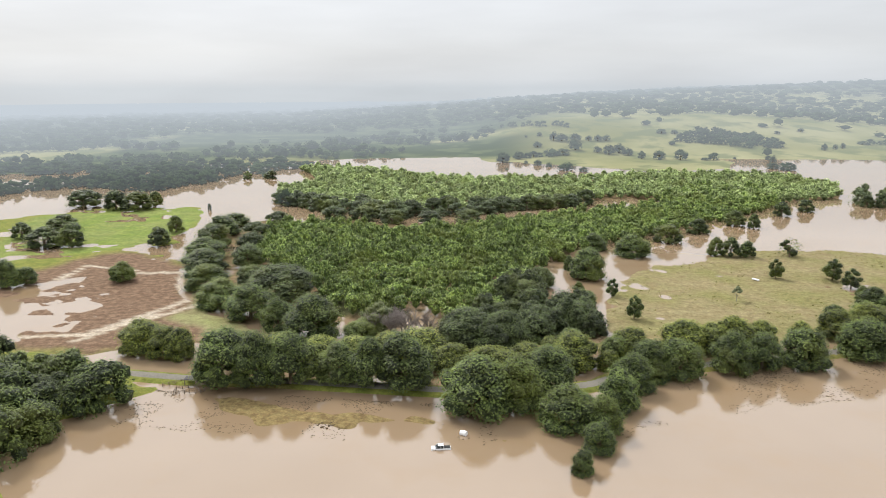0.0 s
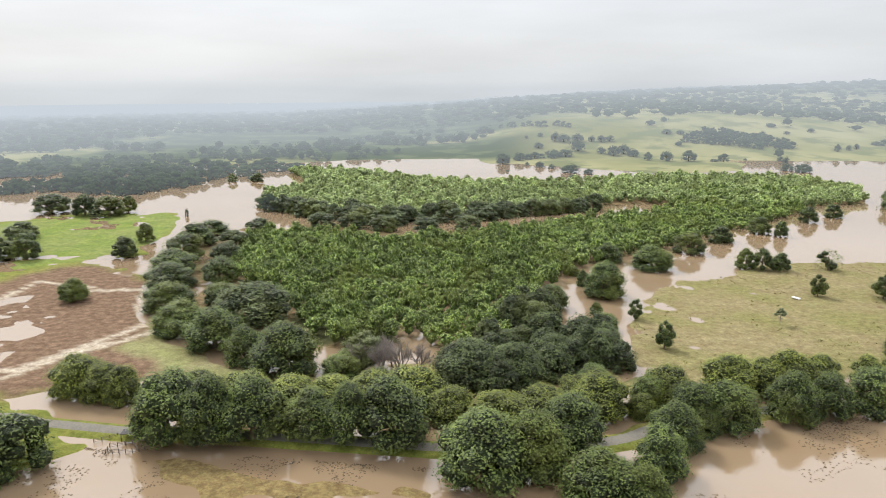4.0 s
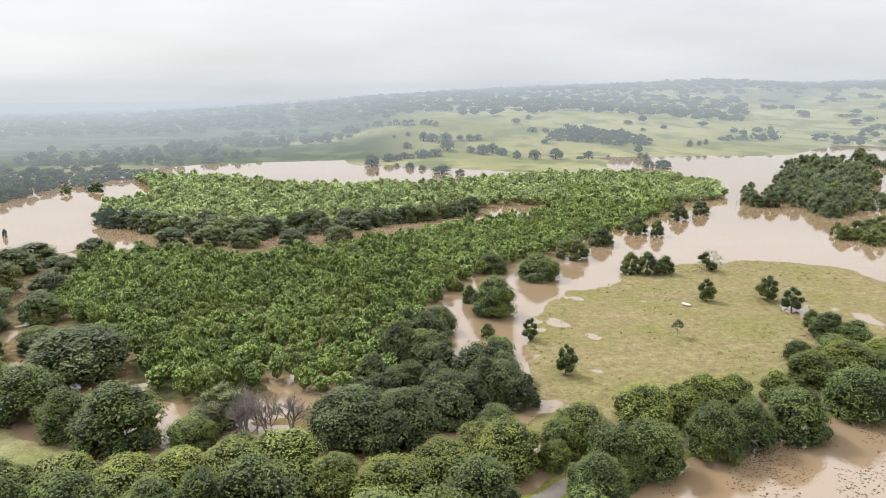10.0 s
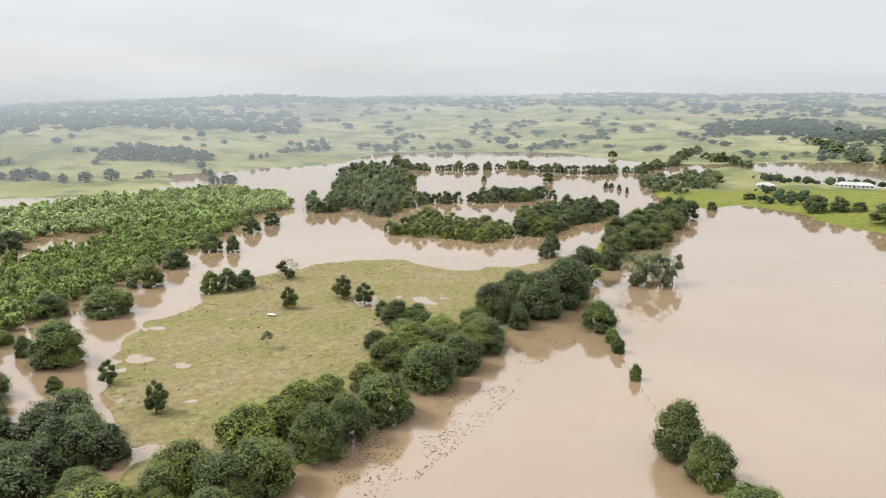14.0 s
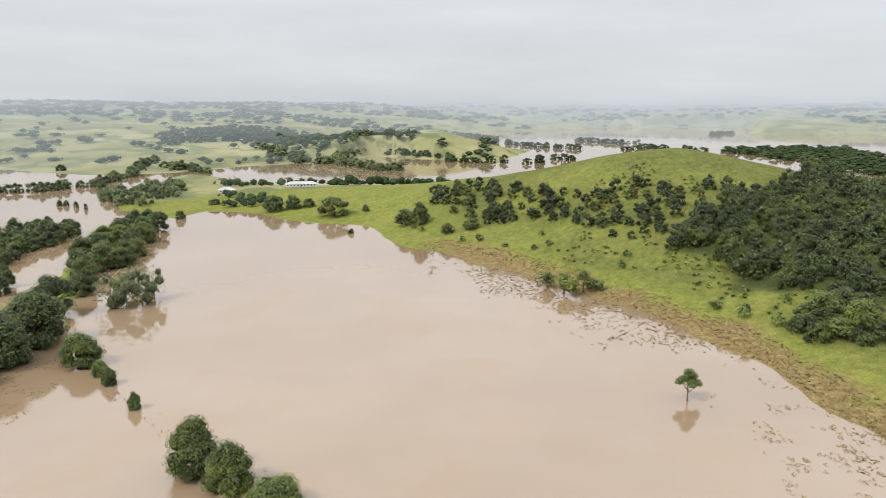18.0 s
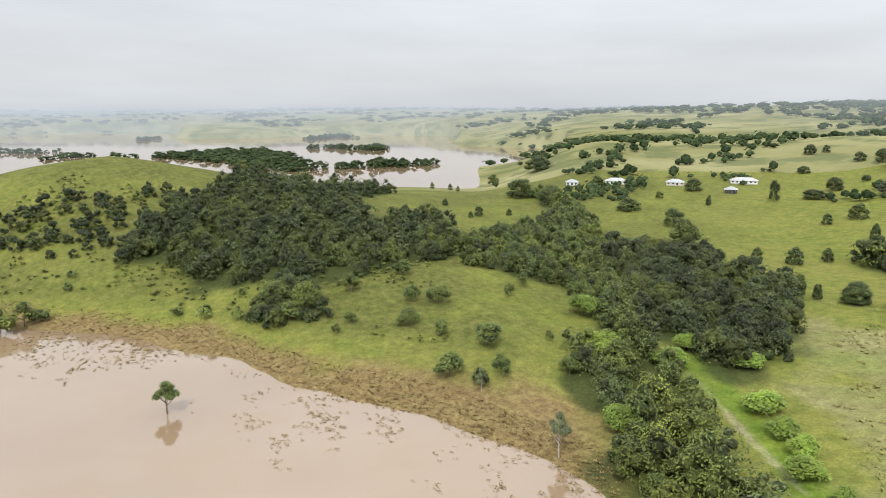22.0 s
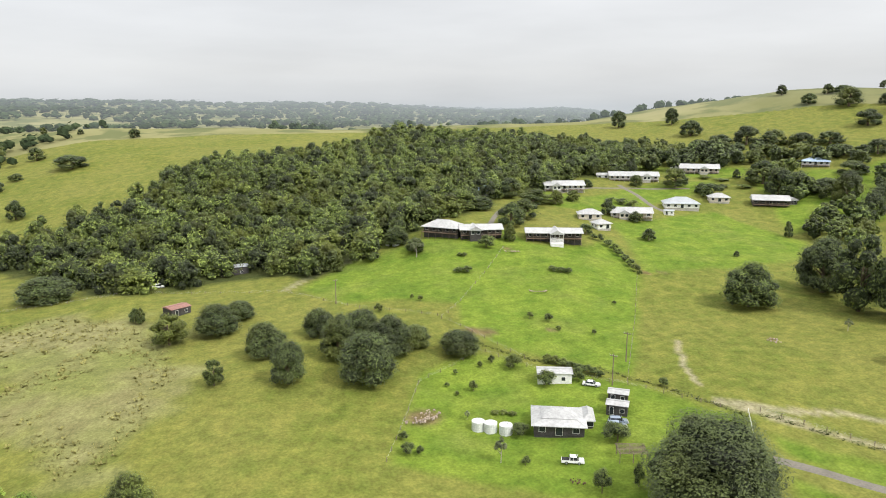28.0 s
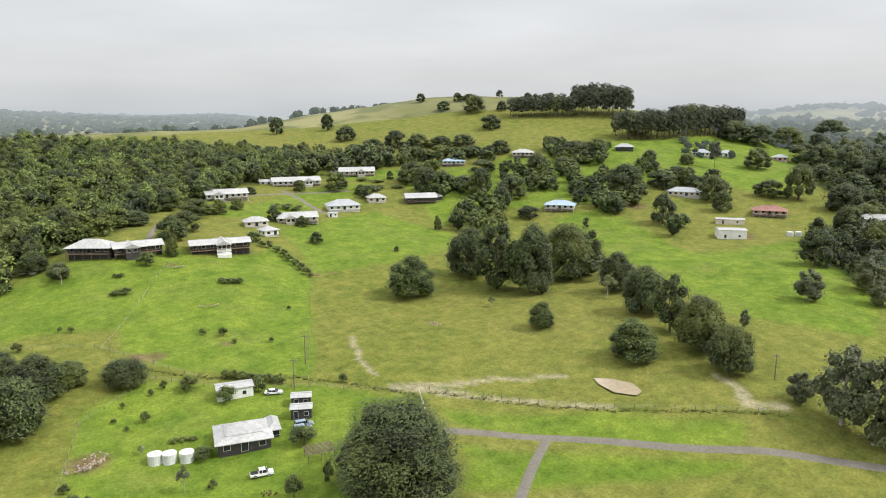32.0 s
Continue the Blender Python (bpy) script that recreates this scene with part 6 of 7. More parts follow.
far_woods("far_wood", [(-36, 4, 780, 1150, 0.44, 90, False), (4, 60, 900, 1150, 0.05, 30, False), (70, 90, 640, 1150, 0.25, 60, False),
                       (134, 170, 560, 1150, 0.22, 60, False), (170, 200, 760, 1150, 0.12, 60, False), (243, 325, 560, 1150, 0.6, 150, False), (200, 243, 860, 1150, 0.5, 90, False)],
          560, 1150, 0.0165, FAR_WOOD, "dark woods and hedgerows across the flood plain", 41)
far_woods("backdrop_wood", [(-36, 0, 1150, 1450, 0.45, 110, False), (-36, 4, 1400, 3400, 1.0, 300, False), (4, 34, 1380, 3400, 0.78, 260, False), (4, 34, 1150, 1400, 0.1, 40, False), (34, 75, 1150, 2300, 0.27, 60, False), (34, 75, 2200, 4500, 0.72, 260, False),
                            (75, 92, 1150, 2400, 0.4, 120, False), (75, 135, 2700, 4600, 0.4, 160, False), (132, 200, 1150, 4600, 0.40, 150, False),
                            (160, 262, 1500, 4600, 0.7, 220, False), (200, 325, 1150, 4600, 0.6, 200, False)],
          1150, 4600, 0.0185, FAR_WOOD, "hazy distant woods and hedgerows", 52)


# ---- built things ----
ROOF_WHITE = plain("white_steel_roof", (0.40, 0.40, 0.395), 0.5, 0.0, 0.8, 0.16)
ROOF_GREY = plain("grey_steel_roof", (0.36, 0.38, 0.40), 0.45, 0.0, 0.6, 0.12)
ROOF_BLUE = plain("blue_grey_steel_roof", (0.33, 0.42, 0.54), 0.45, 0.0, 0.6, 0.12)
ROOF_RED = plain("red_steel_roof", (0.27, 0.14, 0.115), 0.6, 0.0, 0.6, 0.2)
WALL_DARK = plain("dark_stained_boards", (0.055, 0.05, 0.05), 0.7, 0, 0.4, 0.25)
WALL_WHITE = plain("white_painted_boards", (0.72, 0.72, 0.70), 0.6, 0, 0.4, 0.10)
WALL_CREAM = plain("cream_render", (0.60, 0.54, 0.46), 0.7, 0, 0.4, 0.12)
WALL_BRICK = plain("pink_brick", (0.46, 0.28, 0.22), 0.8, 0, 0.3, 0.2)
TRIM = plain("white_trim", (0.74, 0.74, 0.72), 0.5, 0, 0.4, 0.08)
TIMBER = plain("weathered_timber", (0.19, 0.15, 0.115), 0.85, 0, 0.3, 0.3, 0.01)
DECK = plain("deck_boards", (0.22, 0.15, 0.11), 0.8, 0, 0.4, 0.25)
GLASS = plain("dark_window_glass", (0.03, 0.035, 0.04), 0.08, 0, 0.5, 0.1)
CONCRETE = plain("concrete", (0.42, 0.40, 0.37), 0.85, 0, 0.4, 0.2)
STEEL = plain("galvanised_steel", (0.50, 0.51, 0.52), 0.4, 0.6, 0.4, 0.15)
TANK = plain("pale_tank_steel", (0.62, 0.64, 0.62), 0.5, 0, 0.5, 0.12)
RUBBER = plain("tyre_rubber", (0.025, 0.025, 0.025), 0.8, 0, 0.1, 0.2)
PAINT_WHITE = plain("white_car_paint", (0.76, 0.76, 0.76), 0.25, 0, 0.5, 0.04)
PAINT_SILVER = plain("blue_silver_car_paint", (0.30, 0.36, 0.44), 0.3, 0.4, 0.5, 0.06)
LAMP = plain("lamp_lens", (0.6, 0.55, 0.5), 0.2, 0, 0.2, 0.05)
ASPHALT = plain("asphalt", (0.165, 0.15, 0.125), 0.9, 0, 0.5, 0.12)
ROCK = plain("garden_stone", (0.33, 0.27, 0.22), 0.9, 0, 0.3, 0.3)
SCRAP = plain("flood_debris", (0.095, 0.066, 0.034), 0.9, 0, 0.3, 0.4)


def part(name, verts, faces, material, parent, label=""):
    mesh = bpy.data.meshes.new(name)
    mesh.from_pydata([tuple(v) for v in verts], [], [tuple(f) for f in faces])
    mesh.materials.append(material)
    mesh.update()
    ob = new(name, mesh)
    ob.parent = parent
    return tagged(ob, label) if label else ob


def block(name, x0, x1, y0, y1, z0, z1, material, parent, label="", taper=0.0):
    k = taper
    v = [(x0, y0, z0), (x1, y0, z0), (x1, y1, z0), (x0, y1, z0), (x0 + k, y0 + k, z1), (x1 - k, y0 + k, z1), (x1 - k, y1 - k, z1), (x0 + k, y1 - k, z1)]
    f = [(3, 2, 1, 0), (4, 5, 6, 7), (0, 1, 5, 4), (1, 2, 6, 5), (2, 3, 7, 6), (3, 0, 4, 7)]
    return part(name, v, f, material, parent, label)


def drum(name, x, y, z0, z1, r, material, parent, label="", sides=18, top=None):
    top = r if top is None else top
    v = [(x + q * math.cos(a), y + q * math.sin(a), z) for z, q in ((z0, r), (z1, top)) for a in np.arange(sides) * 2 * np.pi / sides]
    f = [(j, (j + 1) % sides, sides + (j + 1) % sides, sides + j) for j in range(sides)] + [tuple(range(sides))[::-1], tuple(range(sides, 2 * sides))]
    return part(name, v, f, material, parent, label)


def base(name, x, y, facing, label, category, group="", z=None):
    """An empty at a thing's foot; facing: the bearing that its front looks to."""
    ob = new(name)
    ob.empty_display_size = 0.5
    ob.matrix_world = pose(x, y, floor_at(x, y) if z is None else z, 0, 0, 180 - facing)
    return tagged(ob, label, category, group)


def roof_part(parent, x0, x1, y0, y1, z, rise, kind, material, thick=0.18):
    """A pitched roof with its eaves, ridge along its longer side."""
    long_x = (x1 - x0) >= (y1 - y0)
    inset = 0.0 if kind == "gable" else min(x1 - x0, y1 - y0) / 2
    xm, ym = (x0 + x1) / 2, (y0 + y1) / 2
    ridge = [(x0 + inset, ym, z + rise), (x1 - inset, ym, z + rise)] if long_x else [(xm, y0 + inset, z + rise), (xm, y1 - inset, z + rise)]
    edge = [(x0, y0), (x1, y0), (x1, y1), (x0, y1)]
    v = [(*p, z) for p in edge] + [(*p, z - thick) for p in edge] + ridge
    f = [(0, 1, 9, 8), (1, 2, 9), (2, 3, 8, 9), (3, 0, 8)] if long_x else [(0, 1, 8), (1, 2, 9, 8), (2, 3, 9), (3, 0, 8, 9)]
    f += [(4, 5, 1, 0), (5, 6, 2, 1), (6, 7, 3, 2), (7, 4, 0, 3), (7, 6, 5, 4)]
    roof = part("roof", v, f, material, parent)
    a, b = np.array(ridge[0]), np.array(ridge[1])
    if np.linalg.norm(b - a) > 0.5:
        cap, faces = limb(a + (0, 0, 0.02), b + (0, 0, 0.02), 0.11, 0.11, 5)
        part("ridge_cap", cap, faces, material, roof)
    return roof


def opening(parent, x, y, z, wide, tall, side=False, door=False):
    """A window or door set proud of the wall: glass, and a frame with a sill round it."""
    d = 0.05
    if side:
        frame_ob = block("door" if door else "window", x - d, x + d, y - wide / 2 - 0.08, y + wide / 2 + 0.08, z - 0.08, z + tall + 0.08, TRIM, parent)
        block("pane", x - d - 0.02, x + d + 0.02, y - wide / 2, y + wide / 2, z, z + tall, GLASS, frame_ob)
    else:
        frame_ob = block("door" if door else "window", x - wide / 2 - 0.08, x + wide / 2 + 0.08, y - d, y + d, z - 0.08, z + tall + 0.08, TRIM, parent)
        block("pane", x - wide / 2, x + wide / 2, y - d - 0.02, y + d + 0.02, z, z + tall, GLASS, frame_ob)


def skirt_roof(parent, x0, x1, y0, y1, z, skirt, material):
    """A hipped roof whose lower part spreads out at a gentler slope over the verandas."""
    def ring(k, up):
        return [(x0 + k, y0 + k, up), (x1 - k, y0 + k, up), (x1 - k, y1 - k, up), (x0 + k, y1 - k, up)]
    v = ring(0, z - 0.16) + ring(0, z) + ring(skirt, z + 0.34 * skirt)
    f = [(3, 2, 1, 0)] + [(r + k, r + (k + 1) % 4, r + 4 + (k + 1) % 4, r + 4 + k) for r in (0, 4) for k in range(4)]
    lower = part("veranda_roof", v, f, material, parent)
    for k in range(4):
        cap, faces = limb(v[4 + k], v[8 + k], 0.07, 0.07, 5)
        part("hip_cap", cap, faces, material, lower)
    roof_part(parent, x0 + skirt - 0.15, x1 - skirt + 0.15, y0 + skirt - 0.15, y1 - skirt + 0.15, z + 0.34 * skirt + 0.12, 1.55, "hip", material, 0.12)


def join_house(first, second):
    """Two wings of one house: the second wing's parts go over to the first."""
    bpy.context.view_layer.update()
    shift = first.matrix_world.inverted() @ second.matrix_world
    kids = list(second.children_recursive)
    for ob in kids:
        ob.data.transform(shift)
        if ob.parent == second:
            ob.parent = first
    bpy.data.objects.remove(second)
    return first


def house(x, y, facing, wide, deep, label, walls, roof, kind="hip", tall=2.4, up=0.4, porch=True, wing=0, gable=None, name="house", group="hill houses", rise=None, skirt=0, open_bay=False):
    """A country house; its front is at -y of its own axes. wing: length of a second roof to one side."""
    low = min(floor_at(x + a, y + b) for a in (-wide / 3, wide / 3) for b in (-deep / 3, deep / 3))
    top = floor_at(x, y)
    h = base(name, x, y, facing, label, "house", group, z=low)
    up += top - low
    w, d = wide / 2, deep / 2
    block("wall", -w, w, -d, d, up, up + tall, walls, h)
    block("foundation", -w + 0.15, w - 0.15, -d + 0.15, d - 0.15, -0.6, up, WALL_DARK if walls == WALL_DARK else CONCRETE, h)
    if skirt:
        skirt_roof(h, -w - 0.7, w + 0.7, -d - (0.7 if not porch else 2.4), d + 0.7, up + tall + 0.15, skirt, roof)
    else:
        roof_part(h, -w - 0.7, w + 0.7, -d - (0.7 if not porch else 2.4), d + 0.7, up + tall + 0.15, rise or deep * 0.24 + 0.3, kind, roof)
    n = max(2, int(wide / 3.2))
    for k in range(n):
        px = -w + (k + 0.5) * wide / n
        door = k == n // 2
        opening(h, px, -d, up + (0.05 if door else 0.8), 1.6 if door else 1.5, 2.05 if door else 1.25, door=door)
        if k % 2 == 0:
            opening(h, px, d, up + 0.8, 1.4, 1.2)
    for s in (-w, w):
        for q in (-d / 2, d / 2):
            opening(h, s, q, up + 0.9, 1.2, 1.1, side=True)
    if porch:
        block("veranda_floor", -w, w, -d - 2.2, -d, up - 0.2, up - 0.02, DECK, h)
        m = max(3, int(wide / 3.0))
        for k in range(m + 1):
            px = -w + 0.08 + k * (wide - 0.16) / m
            block("post", px - 0.07, px + 0.07, -d - 2.15, -d - 2.0, -0.5, up + tall + 0.05, TIMBER if walls == WALL_DARK else TRIM, h)
        rail = block("railing", -w, w, -d - 2.13, -d - 2.05, up + 0.9, up + 0.98, TIMBER if walls == WALL_DARK else TRIM, h)
        for k in range(m * 4):
            px = -w + (k + 0.5) * wide / (m * 4)
            block("baluster", px - 0.03, px + 0.03, -d - 2.12, -d - 2.06, up, up + 0.9, TIMBER if walls == WALL_DARK else TRIM, rail)
    if gable is not None:  # a wing that stands forward under its own cross roof
        out = 3.4 if porch else 2.6
        if open_bay:  # an open, roofed deck with white rails above a white base
            out = 5.0
            deck = block("deck", gable - 3.0, gable + 3.0, -d - out, -d - 2.3, up - 0.25, up - 0.03, TRIM, h)
            block("deck_base", gable - 2.9, gable + 2.9, -d - out - 1.4, -d - 2.3, -2.2, up - 1.5, WALL_WHITE, h, "white painted base of the deck")
            for k in (-2.85, -0.95, 0.95, 2.85):
                block("deck_post", gable + k - 0.1, gable + k + 0.1, -d - out + 0.05, -d - out + 0.25, -1.5, up + tall + 0.1, TRIM, h)
            for lift in (0.25, 0.6, 0.98):
                block("deck_rail", gable - 2.9, gable + 2.9, -d - out + 0.1, -d - out + 0.2, up + lift - 0.09, up + lift, TRIM, deck)
            for lift in (0.5, 0.95, 1.4):
                block("skirting_board", gable - 2.9, gable + 2.9, -d - out + 0.0, -d - out + 0.08, up - lift - 0.14, up - lift + 0.14, TRIM, h)
        else:
            block("bay_wall", gable - 2.6, gable + 2.6, -d - out, -d - 0.01, up, up + tall, walls, h)
            block("bay_foundation", gable - 2.5, gable + 2.5, -d - out + 0.1, -d - 0.02, -1.2, up, WALL_DARK if walls == WALL_DARK else CONCRETE, h)
        roof_part(h, gable - 3.2, gable + 3.2, -d - out - 0.7, d * 0.6, up + tall + 0.22, 1.75, "gable", roof)
        for k in (() if open_bay else (-1.2, 1.2)):
            opening(h, gable + k, -d - out, up + 0.7, 1.5, 1.4)
    if wing:
        sgn = 1 if wing > 0 else -1
        a, b = sorted((sgn * (w + 0.02), sgn * (w + abs(wing))))
        block("wing_wall", a, b, -d * 0.2, d * 1.1, up, up + tall * 0.95, walls, h)
        block("wing_foundation", a, b, -d * 0.2 + 0.1, d * 1.1 - 0.1, -0.9, up, CONCRETE, h)
        roof_part(h, a - 0.5, b + 0.6, -d * 0.2 - 0.6, d * 1.1 + 0.6, up + tall * 0.95 + 0.12, 1.3, kind, roof)
        for k in range(2):
            opening(h, a + (k + 0.5) * (b - a) / 2, -d * 0.2, up + 0.8, 1.4, 1.2)
    return h


def shed(x, y, facing, wide, deep, tall, label, walls, roof, name="shed", rise=0.5, openings=2):
    h = base(name, x, y, facing, label, "shed")
    w, d = wide / 2, deep / 2
    block("wall", -w, w, -d, d, -0.5, tall, walls, h)
    roof_part(h, -w - 0.3, w + 0.3, -d - 0.3, d + 0.3, tall + 0.1, rise, "gable", roof, 0.1)
    for k in range(openings):
        opening(h, -w + (k + 0.5) * wide / openings, -d, 0.8 if k else 0.1, min(1.0, wide / 4), 1.0 if k else 1.9, door=k == 0)
    return h


def water_tank(x, y, r, tall):
    t = base("water_tank", x, y, 20, "round pale steel water tank beside the house", "water tank", "house water tanks")
    drum("body", 0, 0, -0.3, tall, r, TANK, t)
    drum("lid", 0, 0, tall, tall + 0.28, r * 1.02, TANK, t, top=0.25)
    for k in range(3):
        drum("rib", 0, 0, tall * (k + 0.8) / 4, tall * (k + 0.8) / 4 + 0.07, r * 1.015, STEEL, t)
    drum("hatch", 0.3 * r, 0, tall + 0.18, tall + 0.34, 0.28, STEEL, t, sides=10)


def wheel(parent, x, y, r=0.36, wide=0.22):
    v, f = limb((x, y - wide / 2, r), (x, y + wide / 2, r), r, r, 14)
    tyre = part("wheel", np.concatenate([v]), list(map(tuple, f)) + [tuple(range(14))[::-1], tuple(range(28, 42))], RUBBER, parent)
    v, f = limb((x, y - wide / 2 - 0.012, r), (x, y + wide / 2 + 0.012, r), r * 0.6, r * 0.6, 10)
    part("rim", v, list(map(tuple, f)) + [tuple(range(10))[::-1], tuple(range(20, 30))], STEEL, tyre)


def vehicle(x, y, facing, style, paint, label, name="car", sink=0.0):
    """A car built from its side outline: 'ute', 'sedan' or 'wagon'."""
    c = base(name, x, y, facing, label, "car", z=floor_at(x, y) - sink)
    side = {"ute": [(-2.6, 0.4), (-2.6, 0.98), (2.45, 1.0), (2.55, 0.72), (2.5, 0.4)],
            "sedan": [(-2.3, 0.35), (-2.3, 0.85), (2.2, 0.82), (2.32, 0.55), (2.28, 0.35)],
            "wagon": [(-2.3, 0.4), (-2.3, 1.0), (2.2, 0.98), (2.34, 0.62), (2.3, 0.4)]}[style]
    cab = {"ute": [(-0.75, 1.0), (-0.6, 1.72), (0.75, 1.74), (1.4, 1.0)],
           "sedan": [(-1.7, 0.84), (-1.0, 1.38), (0.45, 1.40), (1.2, 0.83)],
           "wagon": [(-2.2, 1.0), (-1.95, 1.66), (0.55, 1.70), (1.3, 0.99)]}[style]

    def slab(title, outline, half, inset, material, parent, tag=""):
        n = len(outline)
        zs = [p[1] for p in outline]
        k = [half - inset * (p[1] - min(zs)) / (max(zs) - min(zs) + 1e-6) for p in outline]
        v = [(p[0], -q, p[1]) for p, q in zip(outline, k)] + [(p[0], q, p[1]) for p, q in zip(outline, k)]
        f = [tuple(range(n)), tuple(range(2 * n - 1, n - 1, -1))] + [(i, n + i, n + (i + 1) % n, (i + 1) % n) for i in range(n)]
        return part(title, v, f, material, parent, tag)

    body = slab("body", side, 0.9, 0.06, paint, c)
    glass = slab("cabin", cab, 0.83, 0.14, GLASS, c, "dark cabin windows")
    tops = [p for p in cab if p[1] > 1.2]
    block("roof", tops[0][0] - 0.05, tops[1][0] + 0.05, -0.72, 0.72, tops[0][1] - 0.03, tops[1][1] + 0.05, paint, c, taper=0.06)
    for px in ((cab[0][0] + tops[0][0]) / 2, (tops[0][0] + tops[1][0]) / 2, (cab[-1][0] + tops[1][0]) / 2):
        for s in (-1, 1):
            block("pillar", px - 0.05, px + 0.05, s * 0.8 - 0.03, s * 0.8 + 0.03, cab[0][1], tops[0][1], paint, glass)
    if style == "ute":
        block("tray", -2.5, -0.85, -0.78, 0.78, 0.985, 1.02, RUBBER, c, "dark open tray")
    for px in (-1.45, 1.4):
        for s in (-0.82, 0.82):
            wheel(c, px, s)
    for s in (-0.62, 0.62):
        block("headlight", 2.3, 2.5, s - 0.16, s + 0.16, 0.62, 0.78, LAMP, body)
        block("tail_light", -2.64 if style == "ute" else -2.34, -2.25, s - 0.12, s + 0.12, 0.7, 0.85, ROOF_RED, body)
    block("bumper", 2.3, 2.62, -0.85, 0.85, 0.38, 0.55, STEEL, body)
    return c


def power_pole(x, y, facing, tall):
    p = base("power_pole", x, y, facing, "tall timber power pole with a crossarm", "power pole", "power poles")
    v, f = limb((0, 0, -0.5), (0, 0, tall), 0.19, 0.12, 8)
    part("pole", v, f, TIMBER, p)
    arm = block("crossarm", -1.1, 1.1, -0.07, 0.07, tall - 0.75, tall - 0.58, TIMBER, p)
    for k in (-0.95, -0.35, 0.35, 0.95):
        drum("insulator", k, 0, tall - 0.58, tall - 0.36, 0.06, STEEL, arm, sides=8)
    return p


def fence(line, gap, label, tall=1.2, wires=3, posts_mat=None):
    """Posts every gap metres along a line, with wires between them."""
    pts = np.array(line, float)
    steps = np.hypot(*np.diff(pts, axis=0).T)
    total = steps.sum()
    at = np.concatenate([[0], np.cumsum(steps)])
    spots = [(np.interp(s, at, pts[:, 0]), np.interp(s, at, pts[:, 1])) for s in np.arange(0, total, gap)]
    f = new("fence")
    f.matrix_world = pose(*spots[0], floor_at(*spots[0]))
    tagged(f, label, "fence")
    x0, y0, z0 = f.matrix_world.translation
    tops = []
    for x, y in spots:
        z = max(floor_at(x, y), -0.5) - z0
        block("post", x - x0 - 0.07, x - x0 + 0.07, y - y0 - 0.07, y - y0 + 0.07, z - 0.3, z + tall, posts_mat or TIMBER, f)
        tops.append((x - x0, y - y0, z))
    for k in range(wires):
        lift = tall * (0.92 - 0.27 * k)
        parts = [limb((a[0], a[1], a[2] + lift), (b[0], b[1], b[2] + lift), 0.007, 0.007, 4) for a, b in zip(tops[:-1], tops[1:])]
        part("wire", *pile(parts), STEEL, f)
    return f


def ribbon(name, line, wide, material, label, category, lift=0.07):
    """A road laid over the ground."""
    pts = np.array(line, float)
    steps = np.hypot(*np.diff(pts, axis=0).T)
    at = np.concatenate([[0], np.cumsum(steps)])
    s = np.arange(0, at[-1], 1.5)
    x, y = np.interp(s, at, pts[:, 0]), np.interp(s, at, pts[:, 1])
    for _ in range(12):
        x[1:-1], y[1:-1] = (x[:-2] + 2 * x[1:-1] + x[2:]) / 4, (y[:-2] + 2 * y[1:-1] + y[2:]) / 4
    tx, ty = np.gradient(x), np.gradient(y)
    n = np.hypot(tx, ty)
    nx, ny = -ty / n, tx / n
    rows = []
    for k in (-1, -0.5, 0, 0.5, 1):
        u, v = x + nx * wide / 2 * k, y + ny * wide / 2 * k
        h = height(u, v)
        rows.append(np.stack([u, v, h + lift * (1.6 if abs(k) < 1 else -1.0)], 1))
    grid = np.stack(rows, 1)
    m = len(s)
    i, j = np.meshgrid(np.arange(m - 1), np.arange(4), indexing="ij")
    faces = np.stack([i * 5 + j, i * 5 + j + 1, (i + 1) * 5 + j + 1, (i + 1) * 5 + j], -1).reshape(-1, 4)
    ob = quads_object(name, grid.reshape(-1, 3), faces, material, smooth=True)
    return tagged(ob, label, category, kind="structure")


# ---- houses and yards: east, north, facing, width, depth ----
house(-72.8, -60.9, 24, 12.2, 10.6, "low house with a broad white roof and dark walls", WALL_DARK, ROOF_WHITE, wing=2.4, up=0.3, porch=False, group="yard buildings", skirt=2.6)
long_house = house(-94.5, -223.5, 42, 17.5, 9.0, "long bent house with a white folded roof and dark verandas", WALL_DARK, ROOF_WHITE, kind="hip", up=1.8, rise=2.9)
join_house(long_house, house(-109.0, -215.0, 12, 19.0, 8.5, "white-roofed wing", WALL_DARK, ROOF_WHITE, kind="gable", up=1.4, rise=1.7, gable=-3.0))
house(-140.8, -203.4, 21, 25.0, 9.0, "raised house with a low white roof and an open white deck", WALL_DARK, ROOF_WHITE, kind="gable", up=1.6, gable=1.0, rise=1.5, open_bay=True)
house(-196.3, -303.1, 17, 23.9, 9.0, "white house with a pale roof on the hill", WALL_WHITE, ROOF_WHITE, kind="gable", up=1.0, gable=-5.0)
house(-260.1, -326.2, 25, 31.8, 9.0, "long white-roofed house on the hill", WALL_WHITE, ROOF_WHITE, kind="gable", wing=-8, gable=8.0)
house(-312.3, -326.4, 33, 25.3, 10.0, "house with a pale roof and open carport", WALL_CREAM, ROOF_WHITE, kind="gable", gable=3.0, wing=-6)
house(-207.4, -244.4, 25, 21.5, 9.0, "cream house with white roof above the lawn", WALL_CREAM, ROOF_WHITE, kind="gable", gable=-4.0)
house(-179.9, -240.1, 21, 11.7, 8.0, "small pale-roofed house by a hedge", WALL_CREAM, ROOF_WHITE, porch=False)
house(-177.5, -223.6, 1, 7.5, 7.0, "small white-roofed shed house by the drive", WALL_WHITE, ROOF_WHITE, porch=False)
house(-248.5, -257.2, 26, 18.9, 12.0, "square house with a grey pyramid roof", WALL_WHITE, ROOF_GREY, porch=False, up=0.8)
